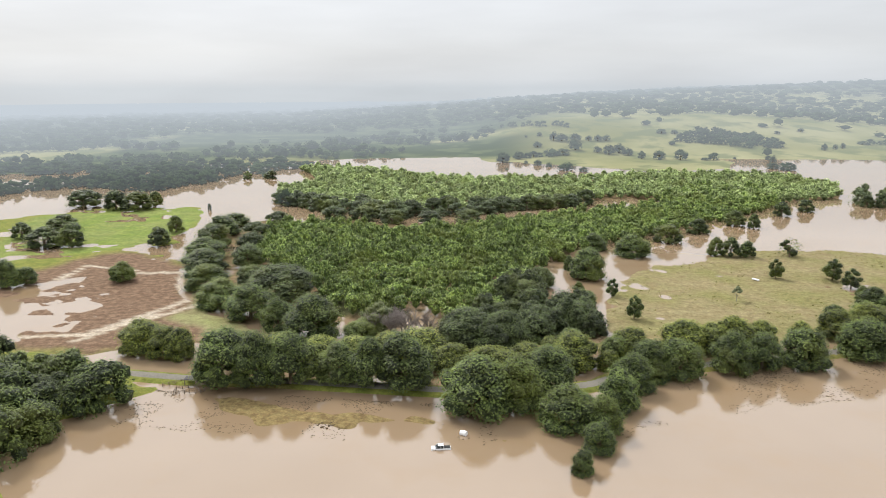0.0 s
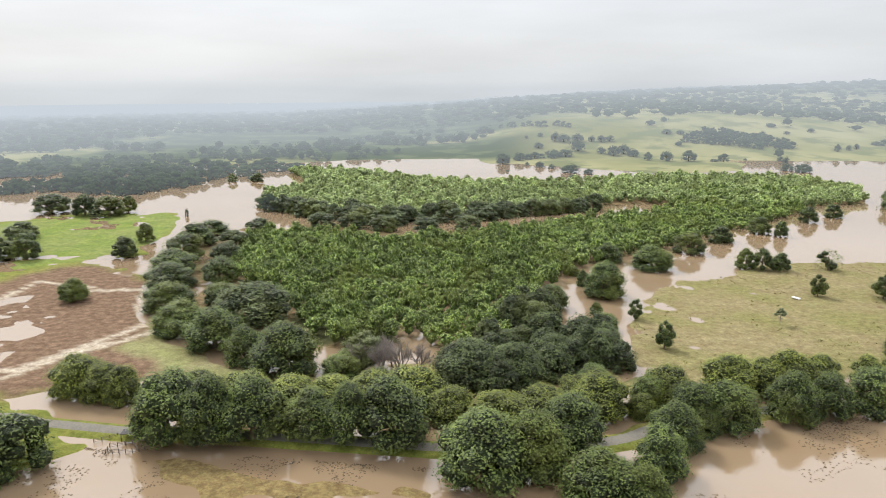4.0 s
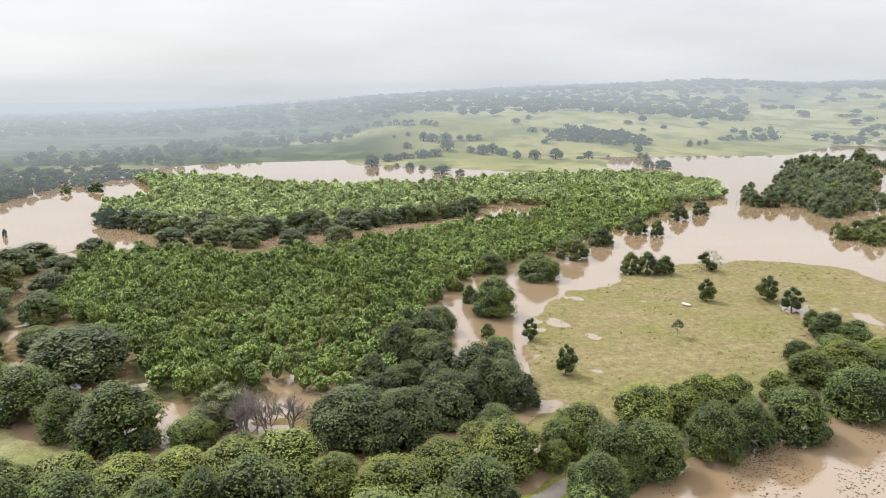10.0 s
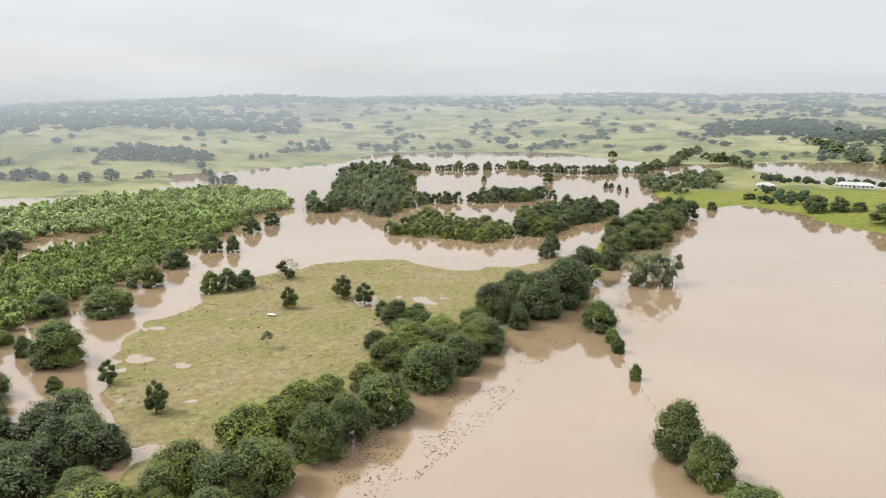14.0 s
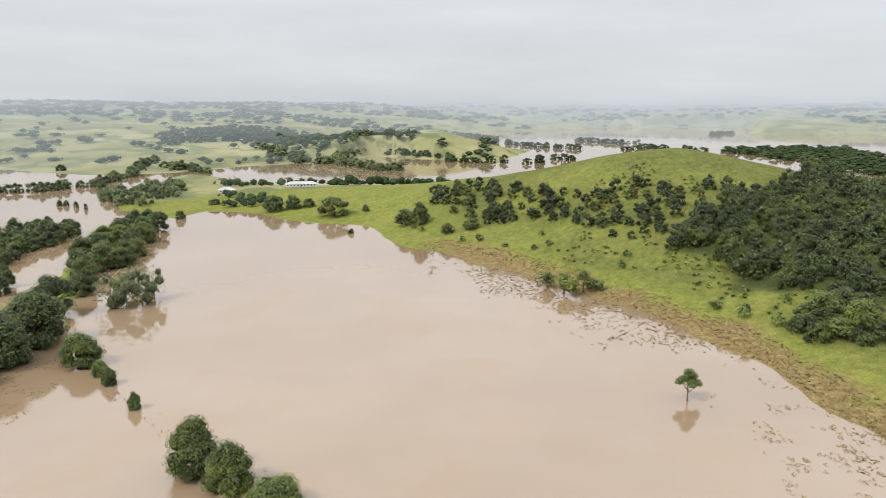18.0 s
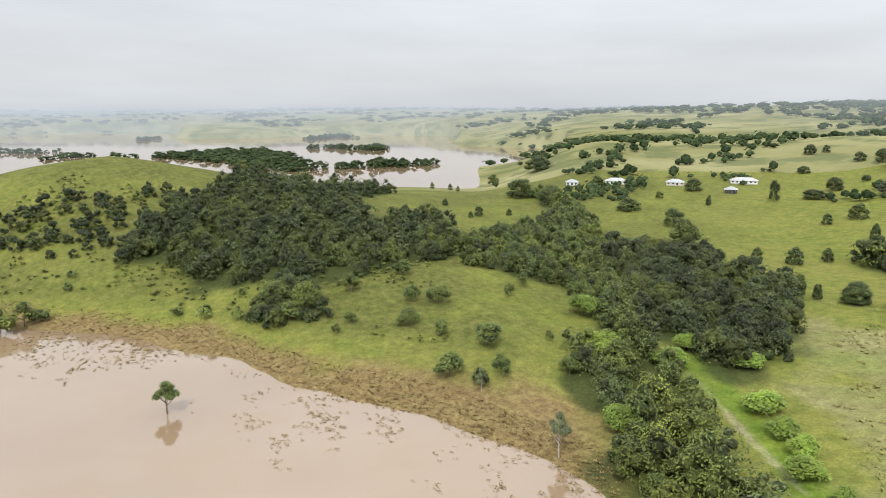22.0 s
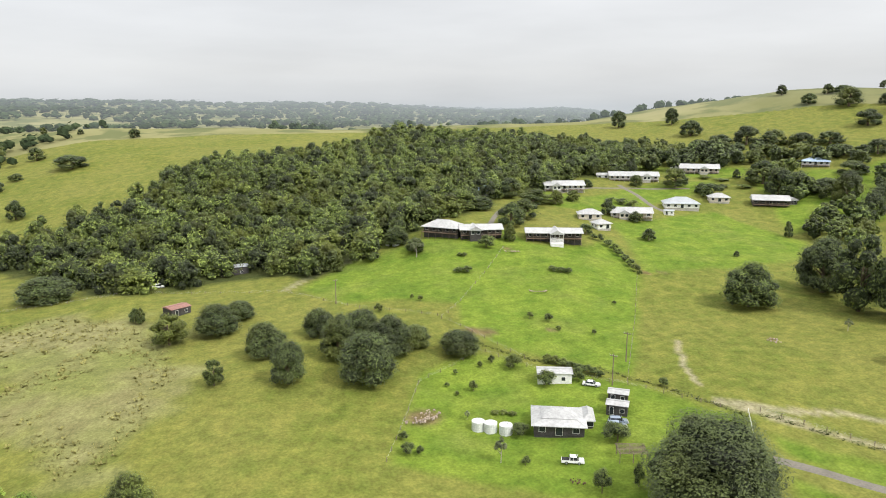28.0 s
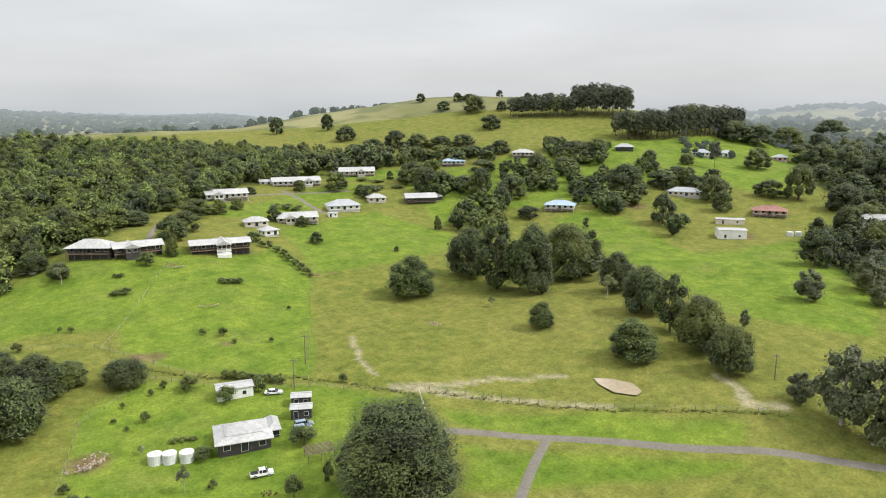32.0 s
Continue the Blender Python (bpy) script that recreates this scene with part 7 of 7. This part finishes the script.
house(-298.9, -243.2, 33, 19.2, 9.0, "white-roofed house among garden trees", WALL_DARK, ROOF_WHITE, kind="gable", wing=5)
house(-276.9, -260.1, 29, 11.2, 8.0, "pale-roofed house behind shrubs", WALL_CREAM, ROOF_WHITE, porch=False)
house(-379.6, -292.5, 45, 16.7, 9.0, "house with a blue-grey roof on the hill", WALL_WHITE, ROOF_BLUE)
house(-427.0, -263.7, 51, 16.3, 9.0, "low house with a pale roof on the upper lawn", WALL_CREAM, ROOF_WHITE)
house(-344.2, -166.2, 60, 17.2, 9.0, "house with a blue-grey roof beside a lawn", WALL_WHITE, ROOF_BLUE)
house(-413.3, -121.4, 69, 19.3, 9.0, "house with a grey roof among trees", WALL_CREAM, ROOF_GREY, porch=False)
house(-406.0, -66.3, 64, 17.5, 9.0, "pink brick house with a red roof", WALL_BRICK, ROOF_RED)
house(-414.9, -13.5, 81, 20.4, 9.0, "two-storey white house with a pale roof", WALL_WHITE, ROOF_WHITE, tall=4.6)
house(-530.0, -168.3, 65, 13.1, 9.0, "house with a grey roof near the pines", WALL_CREAM, ROOF_GREY, porch=False)
house(-552.4, -157.8, 67, 11.6, 9.0, "house with a pale grey roof near the pines", WALL_WHITE, ROOF_GREY, porch=False)
house(-590.6, -130.3, 70, 11.2, 8.0, "small red-walled house by the wood", WALL_BRICK, ROOF_GREY, porch=False)
house(-493.0, -214.0, 59, 13.7, 9.0, "dark-roofed house on the upper lawn", WALL_DARK, ROOF_GREY, porch=False)
house(-144.0, -299.5, 21, 10.4, 9.0, "house with a blue-grey roof hidden in the forest", WALL_WHITE, ROOF_BLUE, porch=False)
house(367.2, -443.4, 325, 18.0, 9.0, "pale-roofed farmhouse in the valley", WALL_WHITE, ROOF_WHITE, porch=False, group="valley houses")
house(323.2, -467.5, 330, 14.2, 9.0, "grey-roofed farmhouse in the valley", WALL_CREAM, ROOF_GREY, porch=False, group="valley houses")
house(284.7, -514.4, 335, 21.6, 9.0, "white-roofed farmhouse in the valley", WALL_WHITE, ROOF_WHITE, porch=False, group="valley houses")
house(269.6, -460.8, 334, 9.0, 8.0, "small farmhouse with a dark porch", WALL_DARK, ROOF_GREY, porch=False, group="valley houses")
house(395.9, -417.9, 322, 10.4, 8.0, "pale farmhouse among valley trees", WALL_WHITE, ROOF_GREY, porch=False, group="valley houses")
house(693.3, 328.7, 250, 15.2, 9.0, "white farmhouse by the flood shore", WALL_WHITE, ROOF_WHITE, porch=False, group="shore houses")
house(727.9, 261.6, 256, 31.0, 9.0, "long pale-roofed farmhouse on the green shore", WALL_WHITE, ROOF_WHITE, porch=False, group="shore houses")
house(816.6, 242.1, 259, 11.1, 9.0, "white house on the green shore", WALL_WHITE, ROOF_WHITE, porch=False, group="shore houses")
house(841.1, 175.8, 264, 8.8, 7.0, "brick house on the green shore", WALL_BRICK, ROOF_RED, porch=False, group="shore houses")
shed(-82.9, -83.7, 22, 9.5, 5.0, 2.8, "white cabin with a pale roof", WALL_WHITE, ROOF_WHITE, "cabin")
shed(-89.5, -60.8, 36, 5.2, 3.6, 2.6, "dark shed with a pale steel roof", WALL_DARK, ROOF_WHITE)
shed(-93.1, -66.3, 36, 5.0, 3.6, 2.4, "small shed with a white steel roof", WALL_DARK, ROOF_WHITE)
shed(-354.0, -65.2, 54, 13.8, 9.0, 4.2, "white steel farm shed", WALL_WHITE, ROOF_WHITE)
shed(-376.2, -75.7, 59, 14.7, 5.0, 2.5, "low shed with a pale flat roof", WALL_CREAM, ROOF_WHITE)
shed(22.4, -177.2, 326, 7.5, 6.0, 2.6, "open shed with a rusty red roof", WALL_DARK, ROOF_RED)
shed(1.4, -229.7, 352, 11.9, 6.0, 3.6, "old grey machinery shed by the forest", WALL_DARK, ROOF_GREY)
shed(-233.1, -246.2, 26, 5.3, 3.0, 2.2, "small grey garden shed", WALL_WHITE, ROOF_GREY)
water_tank(-53.7, -66.8, 1.65, 2.3)
water_tank(-56.3, -65.0, 1.65, 2.3)
water_tank(-59.5, -62.8, 1.65, 2.3)
water_tank(-69.1, -230.1, 1.6, 2.2)
water_tank(-71.4, -226.0, 1.6, 2.2)
water_tank(-372.0, -42.2, 1.6, 2.2)
water_tank(-374.6, -39.0, 1.6, 2.2)
vehicle(-68.5, -44.8, 24, "ute", PAINT_WHITE, "white pickup with a dark tray on the lawn", "pickup")
vehicle(-90.7, -76.5, 37, "sedan", PAINT_WHITE, "white sedan parked behind the cabin", "car")
vehicle(-86.9, -56.1, 21, "wagon", PAINT_SILVER, "blue-silver wagon beside the shed", "car")
vehicle(-85.5, -54.4, 21, "wagon", PAINT_SILVER, "blue-silver wagon parked by the shed", "car")
vehicle(-0.8, 166.6, 356, "ute", PAINT_WHITE, "white pickup sunk in flood water", "pickup", -0.7)
vehicle(32.1, -220.2, 364, "wagon", PAINT_WHITE, "white van parked by the forest edge", "van")
power_pole(-96.1, -74.4, 52, 9.2)
power_pole(-108.0, -86.7, 53, 9.4)
power_pole(-189.5, 20.0, 92, 7.4)
power_pole(54.0, -241.6, 11, 7.9)
power_pole(-33.7, -164.6, 28, 9.5)
ribbon("road", [(-110.0, -29.1), (-117.7, -21.9), (-126.3, -10.2), (-136.3, 5.0), (-149.2, 26.6), (-159.2, 41.6), (-166.1, 53.1), (-173.3, 65.5)], 3.6, ASPHALT, "narrow grey asphalt lane", "road")
ribbon("road", [(-126.0, -9.4), (-115.4, -5.0), (-105.1, 0.1), (-89.8, 7.7)], 3.0, ASPHALT, "narrow asphalt side lane", "road", 0.1)
ribbon("driveway", [(-242.8, -315.2), (-241.4, -293.3), (-233.4, -260.2), (-235.5, -243.5)], 4.0, ASPHALT, "grey asphalt drive between the houses", "road")
ribbon("driveway", [(-173.1, -284.6), (-193.6, -297.6), (-219.4, -310.3), (-246.5, -307.6), (-279.5, -290.5)], 3.5, ASPHALT, "grey drive to the hill houses", "road")
ribbon("driveway", [(-120.5, -231.5), (-128.0, -244.6), (-136.1, -257.4)], 3.2, ASPHALT, "grey drive beside the long house", "road")
fence([(-28.0, -57.2), (-36.5, -74.3), (-46.0, -94.2), (-69.7, -107.7), (-82.7, -88.7), (-102.3, -70.7), (-115.2, -51.2)], 5, "timber post and wire fence round the house yard")
fence([(-164.6, -169.5), (-130.3, -117.2), (-100.1, -73.3)], 6, "post and wire fence across the sloping pasture")
fence([(-113.3, -196.1), (-74.7, -145.5), (-65.0, -134.5)], 6, "post and wire fence below the upper lawn")
fence([(-121.8, -46.8), (-134.8, -29.2), (-147.9, -5.6), (-172.9, 30.4)], 5, "wire fence beside the farm lane")
fence([(-118.4, -47.1), (-110.1, -34.9)], 2.2, "white painted rail fence by the gate", 1.2, 3, TRIM)
fence([(210.1, 198.9), (192.6, 183.0), (179.6, 169.4), (167.7, 148.1), (148.9, 127.6)], 6, "fence posts standing in flood water", 1.1, 2)
fence([(130.6, -210.5), (91.4, -211.5), (36.9, -210.7), (-15.8, -187.9), (-41.8, -154.3), (-65.2, -137.4), (-82.4, -93.8)], 6, "post and wire fence along the pasture crest")
LANE_SIDE = [(-120.9, -45.8), (-133.9, -28.4), (-147.0, -5.0), (-172.1, 30.7)]


# ---- water's edge, debris, small things ----
FENCE_LINE = [(210, 199), (193, 183), (180, 169), (168, 148), (149, 128)]
def tussocks(name, places, size, material, label, seed, blades=14, sink=0.0, water_top=None, flat=1.0):
    """Clumps of coarse grass as one mass."""
    rng = np.random.default_rng(seed)
    z = height(places[:, 0], places[:, 1]) if water_top is None else np.full(len(places), water_top)
    verts, faces, at = [], [], 0
    for (x, y), h in zip(places, z):
        s = size * rng.uniform(0.5, 1.6)
        a = rng.uniform(0, 6.28, blades)
        r = s * np.sqrt(rng.uniform(0, 1, blades)) * 0.6
        foot = np.stack([x + r * np.cos(a) * 1.5, y + r * np.sin(a), np.full(blades, h - sink)], 1)
        lean = np.stack([np.cos(a), np.sin(a), np.zeros(blades)], 1) * s * 0.35
        w = np.stack([-np.sin(a), np.cos(a), np.zeros(blades)], 1) * s * rng.uniform(0.12, 0.3, (blades, 1))
        up = np.array((0, 0, 1)) * s * flat * rng.uniform(0.25, 0.6, (blades, 1))
        quad = np.stack([foot - w, foot + w, foot + w * 0.6 + lean + up, foot - w * 0.6 + lean + up], 1).reshape(-1, 3)
        verts.append(quad)
        faces.append(np.arange(blades * 4).reshape(-1, 4) + at)
        at += blades * 4
    return tagged(quads_object(name, np.concatenate(verts), np.concatenate(faces), material), label, "grass", kind="stuff")


REED = plain("flooded_sedge", (0.185, 0.14, 0.06), 0.9, 0, 0.6, 0.4)
RUSH = plain("brown_marsh_grass", (0.20, 0.15, 0.062), 0.9, 0, 0.6, 0.4)
HAY = plain("dry_tussock_grass", (0.20, 0.185, 0.06), 0.9, 0, 0.8, 0.35)


def loose(places):
    return places[fuzz(places[:, 0], places[:, 1], 19, 65) + 0.6 * fuzz(places[:, 0], places[:, 1], 6, 66) > 0.1]


def shore_places(count, depth_low, depth_high, seed, b0=86, b1=146, clump=0.1):
    rng = np.random.default_rng(seed)
    b, r = np.radians(rng.uniform(b0, b1, count * 30)), rng.uniform(105, 480, count * 30)
    x, y = HUB[0] + r * np.sin(b), HUB[1] + r * np.cos(b)
    z = base_height(x, y)
    d = np.degrees(b)
    edge = np.interp(d, [86, 88, 95, 101, 106, 113, 120, 128, 135, 143, 146], [432, 432, 378, 330, 304, 265, 220, 200, 179, 160, 150])
    gap = edge - r
    good = (gap > depth_low) & (gap < depth_high) & (0.7 * fuzz(x, y, 34, seed) + 0.45 * fuzz(x, y, 7, seed + 3) + rng.uniform(-0.45, 0.45, len(x)) > clump + 0.5 * gap / depth_high - 0.1)
    return np.stack([x[good], y[good]], 1)[:count]


tussocks("sedge_tufts", shore_places(3600, -2, 92, 61, clump=0.16), 0.6, REED, "brown sedge tufts standing in shallow flood water", 61, 12, 0.05, 0.0, 0.55)
tussocks("marsh_grass", shore_places(4200, -20, 4, 62, clump=-0.45), 0.55, RUSH, "trampled brown marsh grass along the waterline", 62, 10, 0.1)
tussocks("pasture_tussocks", loose(spread(DRY_SLOPE, 2.1, 63, 0.75)), 0.8, HAY, "pale dry tussock grass on the slope", 63, 9, 0.1)
tussocks("paddock_grass", loose(spread(PADDOCK, 3.2, 64, 0.7)), 0.6, HAY, "dry grass tufts on the flooded paddock", 64, 8, 0.1)


WEEDS = plain("rank_weeds", (0.09, 0.105, 0.034), 0.9, 0, 0.6, 0.4)
YARD_TOP = [(-70, -114), (-77, -104), (-85, -94), (-98, -85), (-105, -74), (-111, -63), (-115, -53), (-117, -46)]
tussocks("fence_growth", belt([YARD_TOP, LANE_SIDE], 0.28, 0.5, 67), 0.48, WEEDS, "rank dark weeds along the fence lines", 67, 9, 0.1)


def floating(places, seed):
    rng = np.random.default_rng(seed)
    n = len(places)
    a, s = rng.uniform(0, 6.28, n), rng.uniform(0.10, 0.42, n)
    u = np.stack([np.cos(a), np.sin(a), 0 * a], 1) * s[:, None]
    w = np.stack([-np.sin(a), np.cos(a), 0 * a], 1) * (s * rng.uniform(0.4, 0.9, n))[:, None]
    c = np.concatenate([places, rng.uniform(0.015, 0.06, (n, 1))], 1)
    low = c - (0, 0, 0.12)
    top = np.stack([c - u, c - w, c + u * 0.8, c + w], 1)
    skirt = np.stack([low - u, low - w, low + u * 0.8, low + w], 1)
    v = np.concatenate([top, skirt], 1).reshape(-1, 3)
    f = np.array([(0, 1, 2, 3), (0, 4, 5, 1), (1, 5, 6, 2), (2, 6, 7, 3), (3, 7, 4, 0)])
    return quads_object("floating_debris", v, (f[None] + 8 * np.arange(n)[:, None, None]).reshape(-1, 4), SCRAP)


def beside(line, offset_low, offset_high, count, seed):
    rng = np.random.default_rng(seed)
    pts = np.array(line, float)
    at = np.concatenate([[0], np.cumsum(np.hypot(*np.diff(pts, axis=0).T))])
    s = rng.uniform(0, at[-1], count * 3)
    x, y = np.interp(s, at, pts[:, 0]), np.interp(s, at, pts[:, 1])
    d = rng.uniform(0, 1, count * 3) ** 1.6 * (offset_high - offset_low) + offset_low
    x, y = x + rng.normal(0, 1.5, count * 3), y - d
    good = fuzz(x, y, 11, seed) + 0.5 * fuzz(x, y, 4, seed + 1) > 0.1
    return np.stack([x[good], y[good]], 1)[:count]


tagged(floating(beside(ROAD_LINE, 9, 34, 4200, 71), 71), "floating scraps of brown flood debris", "debris", kind="stuff")
tagged(floating(beside(FENCE_LINE, -3, 4, 160, 72), 72), "floating scraps caught along the fence", "debris", kind="stuff")

# road on the embankment between the flooded fields
ribbon("road", ROAD_LINE, 5.0, ASPHALT, "grey asphalt road above the flood", "road", 0.1)

POND_WATER = plain("muddy_pond_water", (0.36, 0.30, 0.21), 0.18, 0, 1.5, 0.08)
pond = quads_object("pond", *(lambda x, y, f: (np.stack([x, y, 0 * x + POND_LEVEL], 1), f))(*[np.array(v) for v in (
    [p[0] for p in POND] + [sum(p[0] for p in POND) / len(POND)] * len(POND), [p[1] for p in POND] + [sum(p[1] for p in POND) / len(POND)] * len(POND),
    [(k, (k + 1) % len(POND), len(POND) + (k + 1) % len(POND), len(POND) + k) for k in range(len(POND))])]), POND_WATER)
tagged(pond, "small muddy farm pond", "pond", kind="structure")


def dead_tree(x, y, tall, seed):
    rng = np.random.default_rng(seed)
    top = base("dead_tree", x, y, 0, "bare grey dead tree standing in flood water", "tree", "dead trees", z=-0.3)
    trunks, twigs = [], []

    def grow(p, d, length, r, level):
        q = p + d * length
        (trunks if level < 2 else twigs).append(limb(p, q, r, r * 0.6, 5 if level < 2 else 4))
        if level < 4:
            for _ in range(4 if level else 5):
                e = d + rng.normal(0, 0.42, 3) + (0, 0, 0.12)
                grow(p + d * length * rng.uniform(0.4, 1.0), e / np.linalg.norm(e), length * rng.uniform(0.55, 0.8), r * 0.55, level + 1)

    for _ in range(3):
        d = np.array((rng.normal(0, 0.2), rng.normal(0, 0.2), 1.0))
        grow(np.array((rng.normal(0, 0.8), rng.normal(0, 0.8), 0.0)), d / np.linalg.norm(d), tall * 0.36, 0.26, 0)
    part("trunk", *pile(trunks), TWIG, top)
    tagged(part("branch_tangle", *pile(twigs), TWIG, top), kind="stuff")


dead_tree(-26.4, 252.0, 13.0, 80)
dead_tree(-19.3, 250.2, 14.0, 81)
dead_tree(-12.3, 249.4, 14.0, 82)
dead_tree(-7.1, 251.6, 13.0, 83)
dead_tree(-23.9, 257.0, 12.0, 84)
dead_tree(-16.6, 255.1, 13.0, 85)
YARD = (-79.2, 203.6)
TANK_SPOT = (5.3, 173.9)
HEAP_SPOT = (-32.7, 180.0)
TROUGH_SPOT = (151.1, 328.0)
BED_RING = (-108.2, -149.1)
ROCK_BED = (-41.1, -76.5)
PERGOLA = (-81.3, -41.0)
STONE_BED = (-114.9, -191.0)
SCRAP_HEAP = (-161.2, -85.5)
LOG_HEAP = (-66.1, -37.8)


def cattle_yard(x, y):
    """Timber stockyard rails and a loading ramp, half under water."""
    c = base("cattle_yard", x, y, 175, "weathered timber cattle yard half under flood water", "cattle yard", z=0.0)
    for lines in ([(-9, 3), (-4, 5.5), (1, 7)], [(-4, 0), (-4, -3), (4, -3), (7, 1)], [(1, 7), (5, 5), (8, 6)], [(-4, 0), (1, 1.5), (4, -3)]):
        for (ax, ay), (bx, by) in zip(lines[:-1], lines[1:]):
            n = max(2, int(math.hypot(bx - ax, by - ay) / 1.6))
            for k in range(n + 1):
                px, py = ax + (bx - ax) * k / n, ay + (by - ay) * k / n
                block("post", px - 0.09, px + 0.09, py - 0.09, py + 0.09, -1.2, 1.25, TIMBER, c)
            for lift in (0.35, 0.75, 1.1):
                v, f = limb((ax, ay, lift), (bx, by, lift), 0.05, 0.05, 4)
                part("rail", v, f, TIMBER, c)
    ramp_ob = block("loading_ramp", 1.5, 5.5, 2.5, 4.8, 0.2, 1.0, CONCRETE, c, "pale loading ramp")
    block("ramp_side", 1.4, 5.6, 2.4, 2.5, 0.2, 1.9, TIMBER, ramp_ob)
    block("ramp_side", 1.4, 5.6, 4.8, 4.9, 0.2, 1.9, TIMBER, ramp_ob)
    roof_ob = block("shelter_roof", -2.5, 1.2, 3.0, 6.0, 2.0, 2.12, WALL_DARK, c)
    for px in (-2.3, 1.0):
        for py in (3.2, 5.8):
            block("shelter_post", px - 0.08, px + 0.08, py - 0.08, py + 0.08, -1.0, 2.0, TIMBER, c)


cattle_yard(*YARD)


def heap(name, spot, count, size, material, label, category, seed, z=None, flat=1.0):
    rng = np.random.default_rng(seed)
    h = base(name, *spot, 0, label, category, z=z)
    for k in range(count):
        a, r = rng.uniform(0, 6.28), size * math.sqrt(rng.uniform(0, 1))
        px, py = r * math.cos(a), r * math.sin(a)
        dz = floor_at(spot[0] + px, spot[1] + py) - h.location.z if z is None else 0
        v, f = ball(rng, (px, py, dz + 0.1), rng.uniform(0.14, 0.42), flat, 3, 6)
        part("stone" if material == ROCK else "log", v, f, material, h)


heap("debris_heap", HEAP_SPOT, 26, 2.6, SCRAP, "dark heap of flood debris in the water", "debris heap", 91, 0.0, 0.7)
heap("rock_garden", ROCK_BED, 90, 5.5, ROCK, "brown rock garden bed beside the fence", "rock garden", 92)
heap("stone_bed", STONE_BED, 30, 4.0, ROCK, "stone-edged garden bed near the houses", "garden bed", 93)
heap("scrap_heap", SCRAP_HEAP, 14, 2.2, ROCK, "small heap of stones in the pasture", "stone heap", 94)
heap("log_heap", LOG_HEAP, 12, 1.6, SCRAP, "small heap of cut branches on the lawn", "log heap", 95)
ring = base("stone_ring", *BED_RING, 0, "round stone-edged bed on the lawn", "garden bed")
for k in range(26):
    a = k * 2 * math.pi / 26
    px, py = 3.2 * math.cos(a), 3.2 * math.sin(a)
    v, f = ball(np.random.default_rng(k), (px, py, floor_at(BED_RING[0] + px, BED_RING[1] + py) - ring.location.z + 0.1), 0.34, 0.7, 3, 6)
    part("stone", v, f, ROCK, ring)

tank_ob = base("white_tank", *TANK_SPOT, 30, "white plastic tank drifting in flood water", "water tank", z=0.0)
v, f = limb((-0.9, 0, 0.45), (0.9, 0, 0.45), 0.75, 0.75, 14)
part("body", v, [tuple(q) for q in f] + [tuple(range(14))[::-1], tuple(range(28, 42))], PAINT_WHITE, tank_ob)
drum("cap", 0, 0, 1.1, 1.3, 0.2, STEEL, tank_ob, sides=10)

trough = base("cattle_trough", *TROUGH_SPOT, 60, "white cattle feed trough on the paddock", "trough")
block("tray", -1.8, 1.8, -0.7, 0.7, 0.45, 0.8, PAINT_WHITE, trough, taper=0.12)
for px in (-1.5, 1.5):
    for py in (-0.5, 0.5):
        block("leg", px - 0.06, px + 0.06, py - 0.06, py + 0.06, -0.2, 0.45, STEEL, trough)

pergola = base("pergola", *PERGOLA, 20, "dark timber pergola with trailer frames beside it", "pergola")
for px in (-3, 0, 3):
    for py in (-2, 2):
        block("post", px - 0.08, px + 0.08, py - 0.08, py + 0.08, -0.4, 2.3, TIMBER, pergola)
for k in range(9):
    py = -2.4 + k * 0.6
    block("slat", -3.4, 3.4, py - 0.06, py + 0.06, 2.3, 2.42, TIMBER, pergola)
for px in (-3, 0, 3):
    block("beam", px - 0.07, px + 0.07, -2.5, 2.5, 2.16, 2.3, TIMBER, pergola)
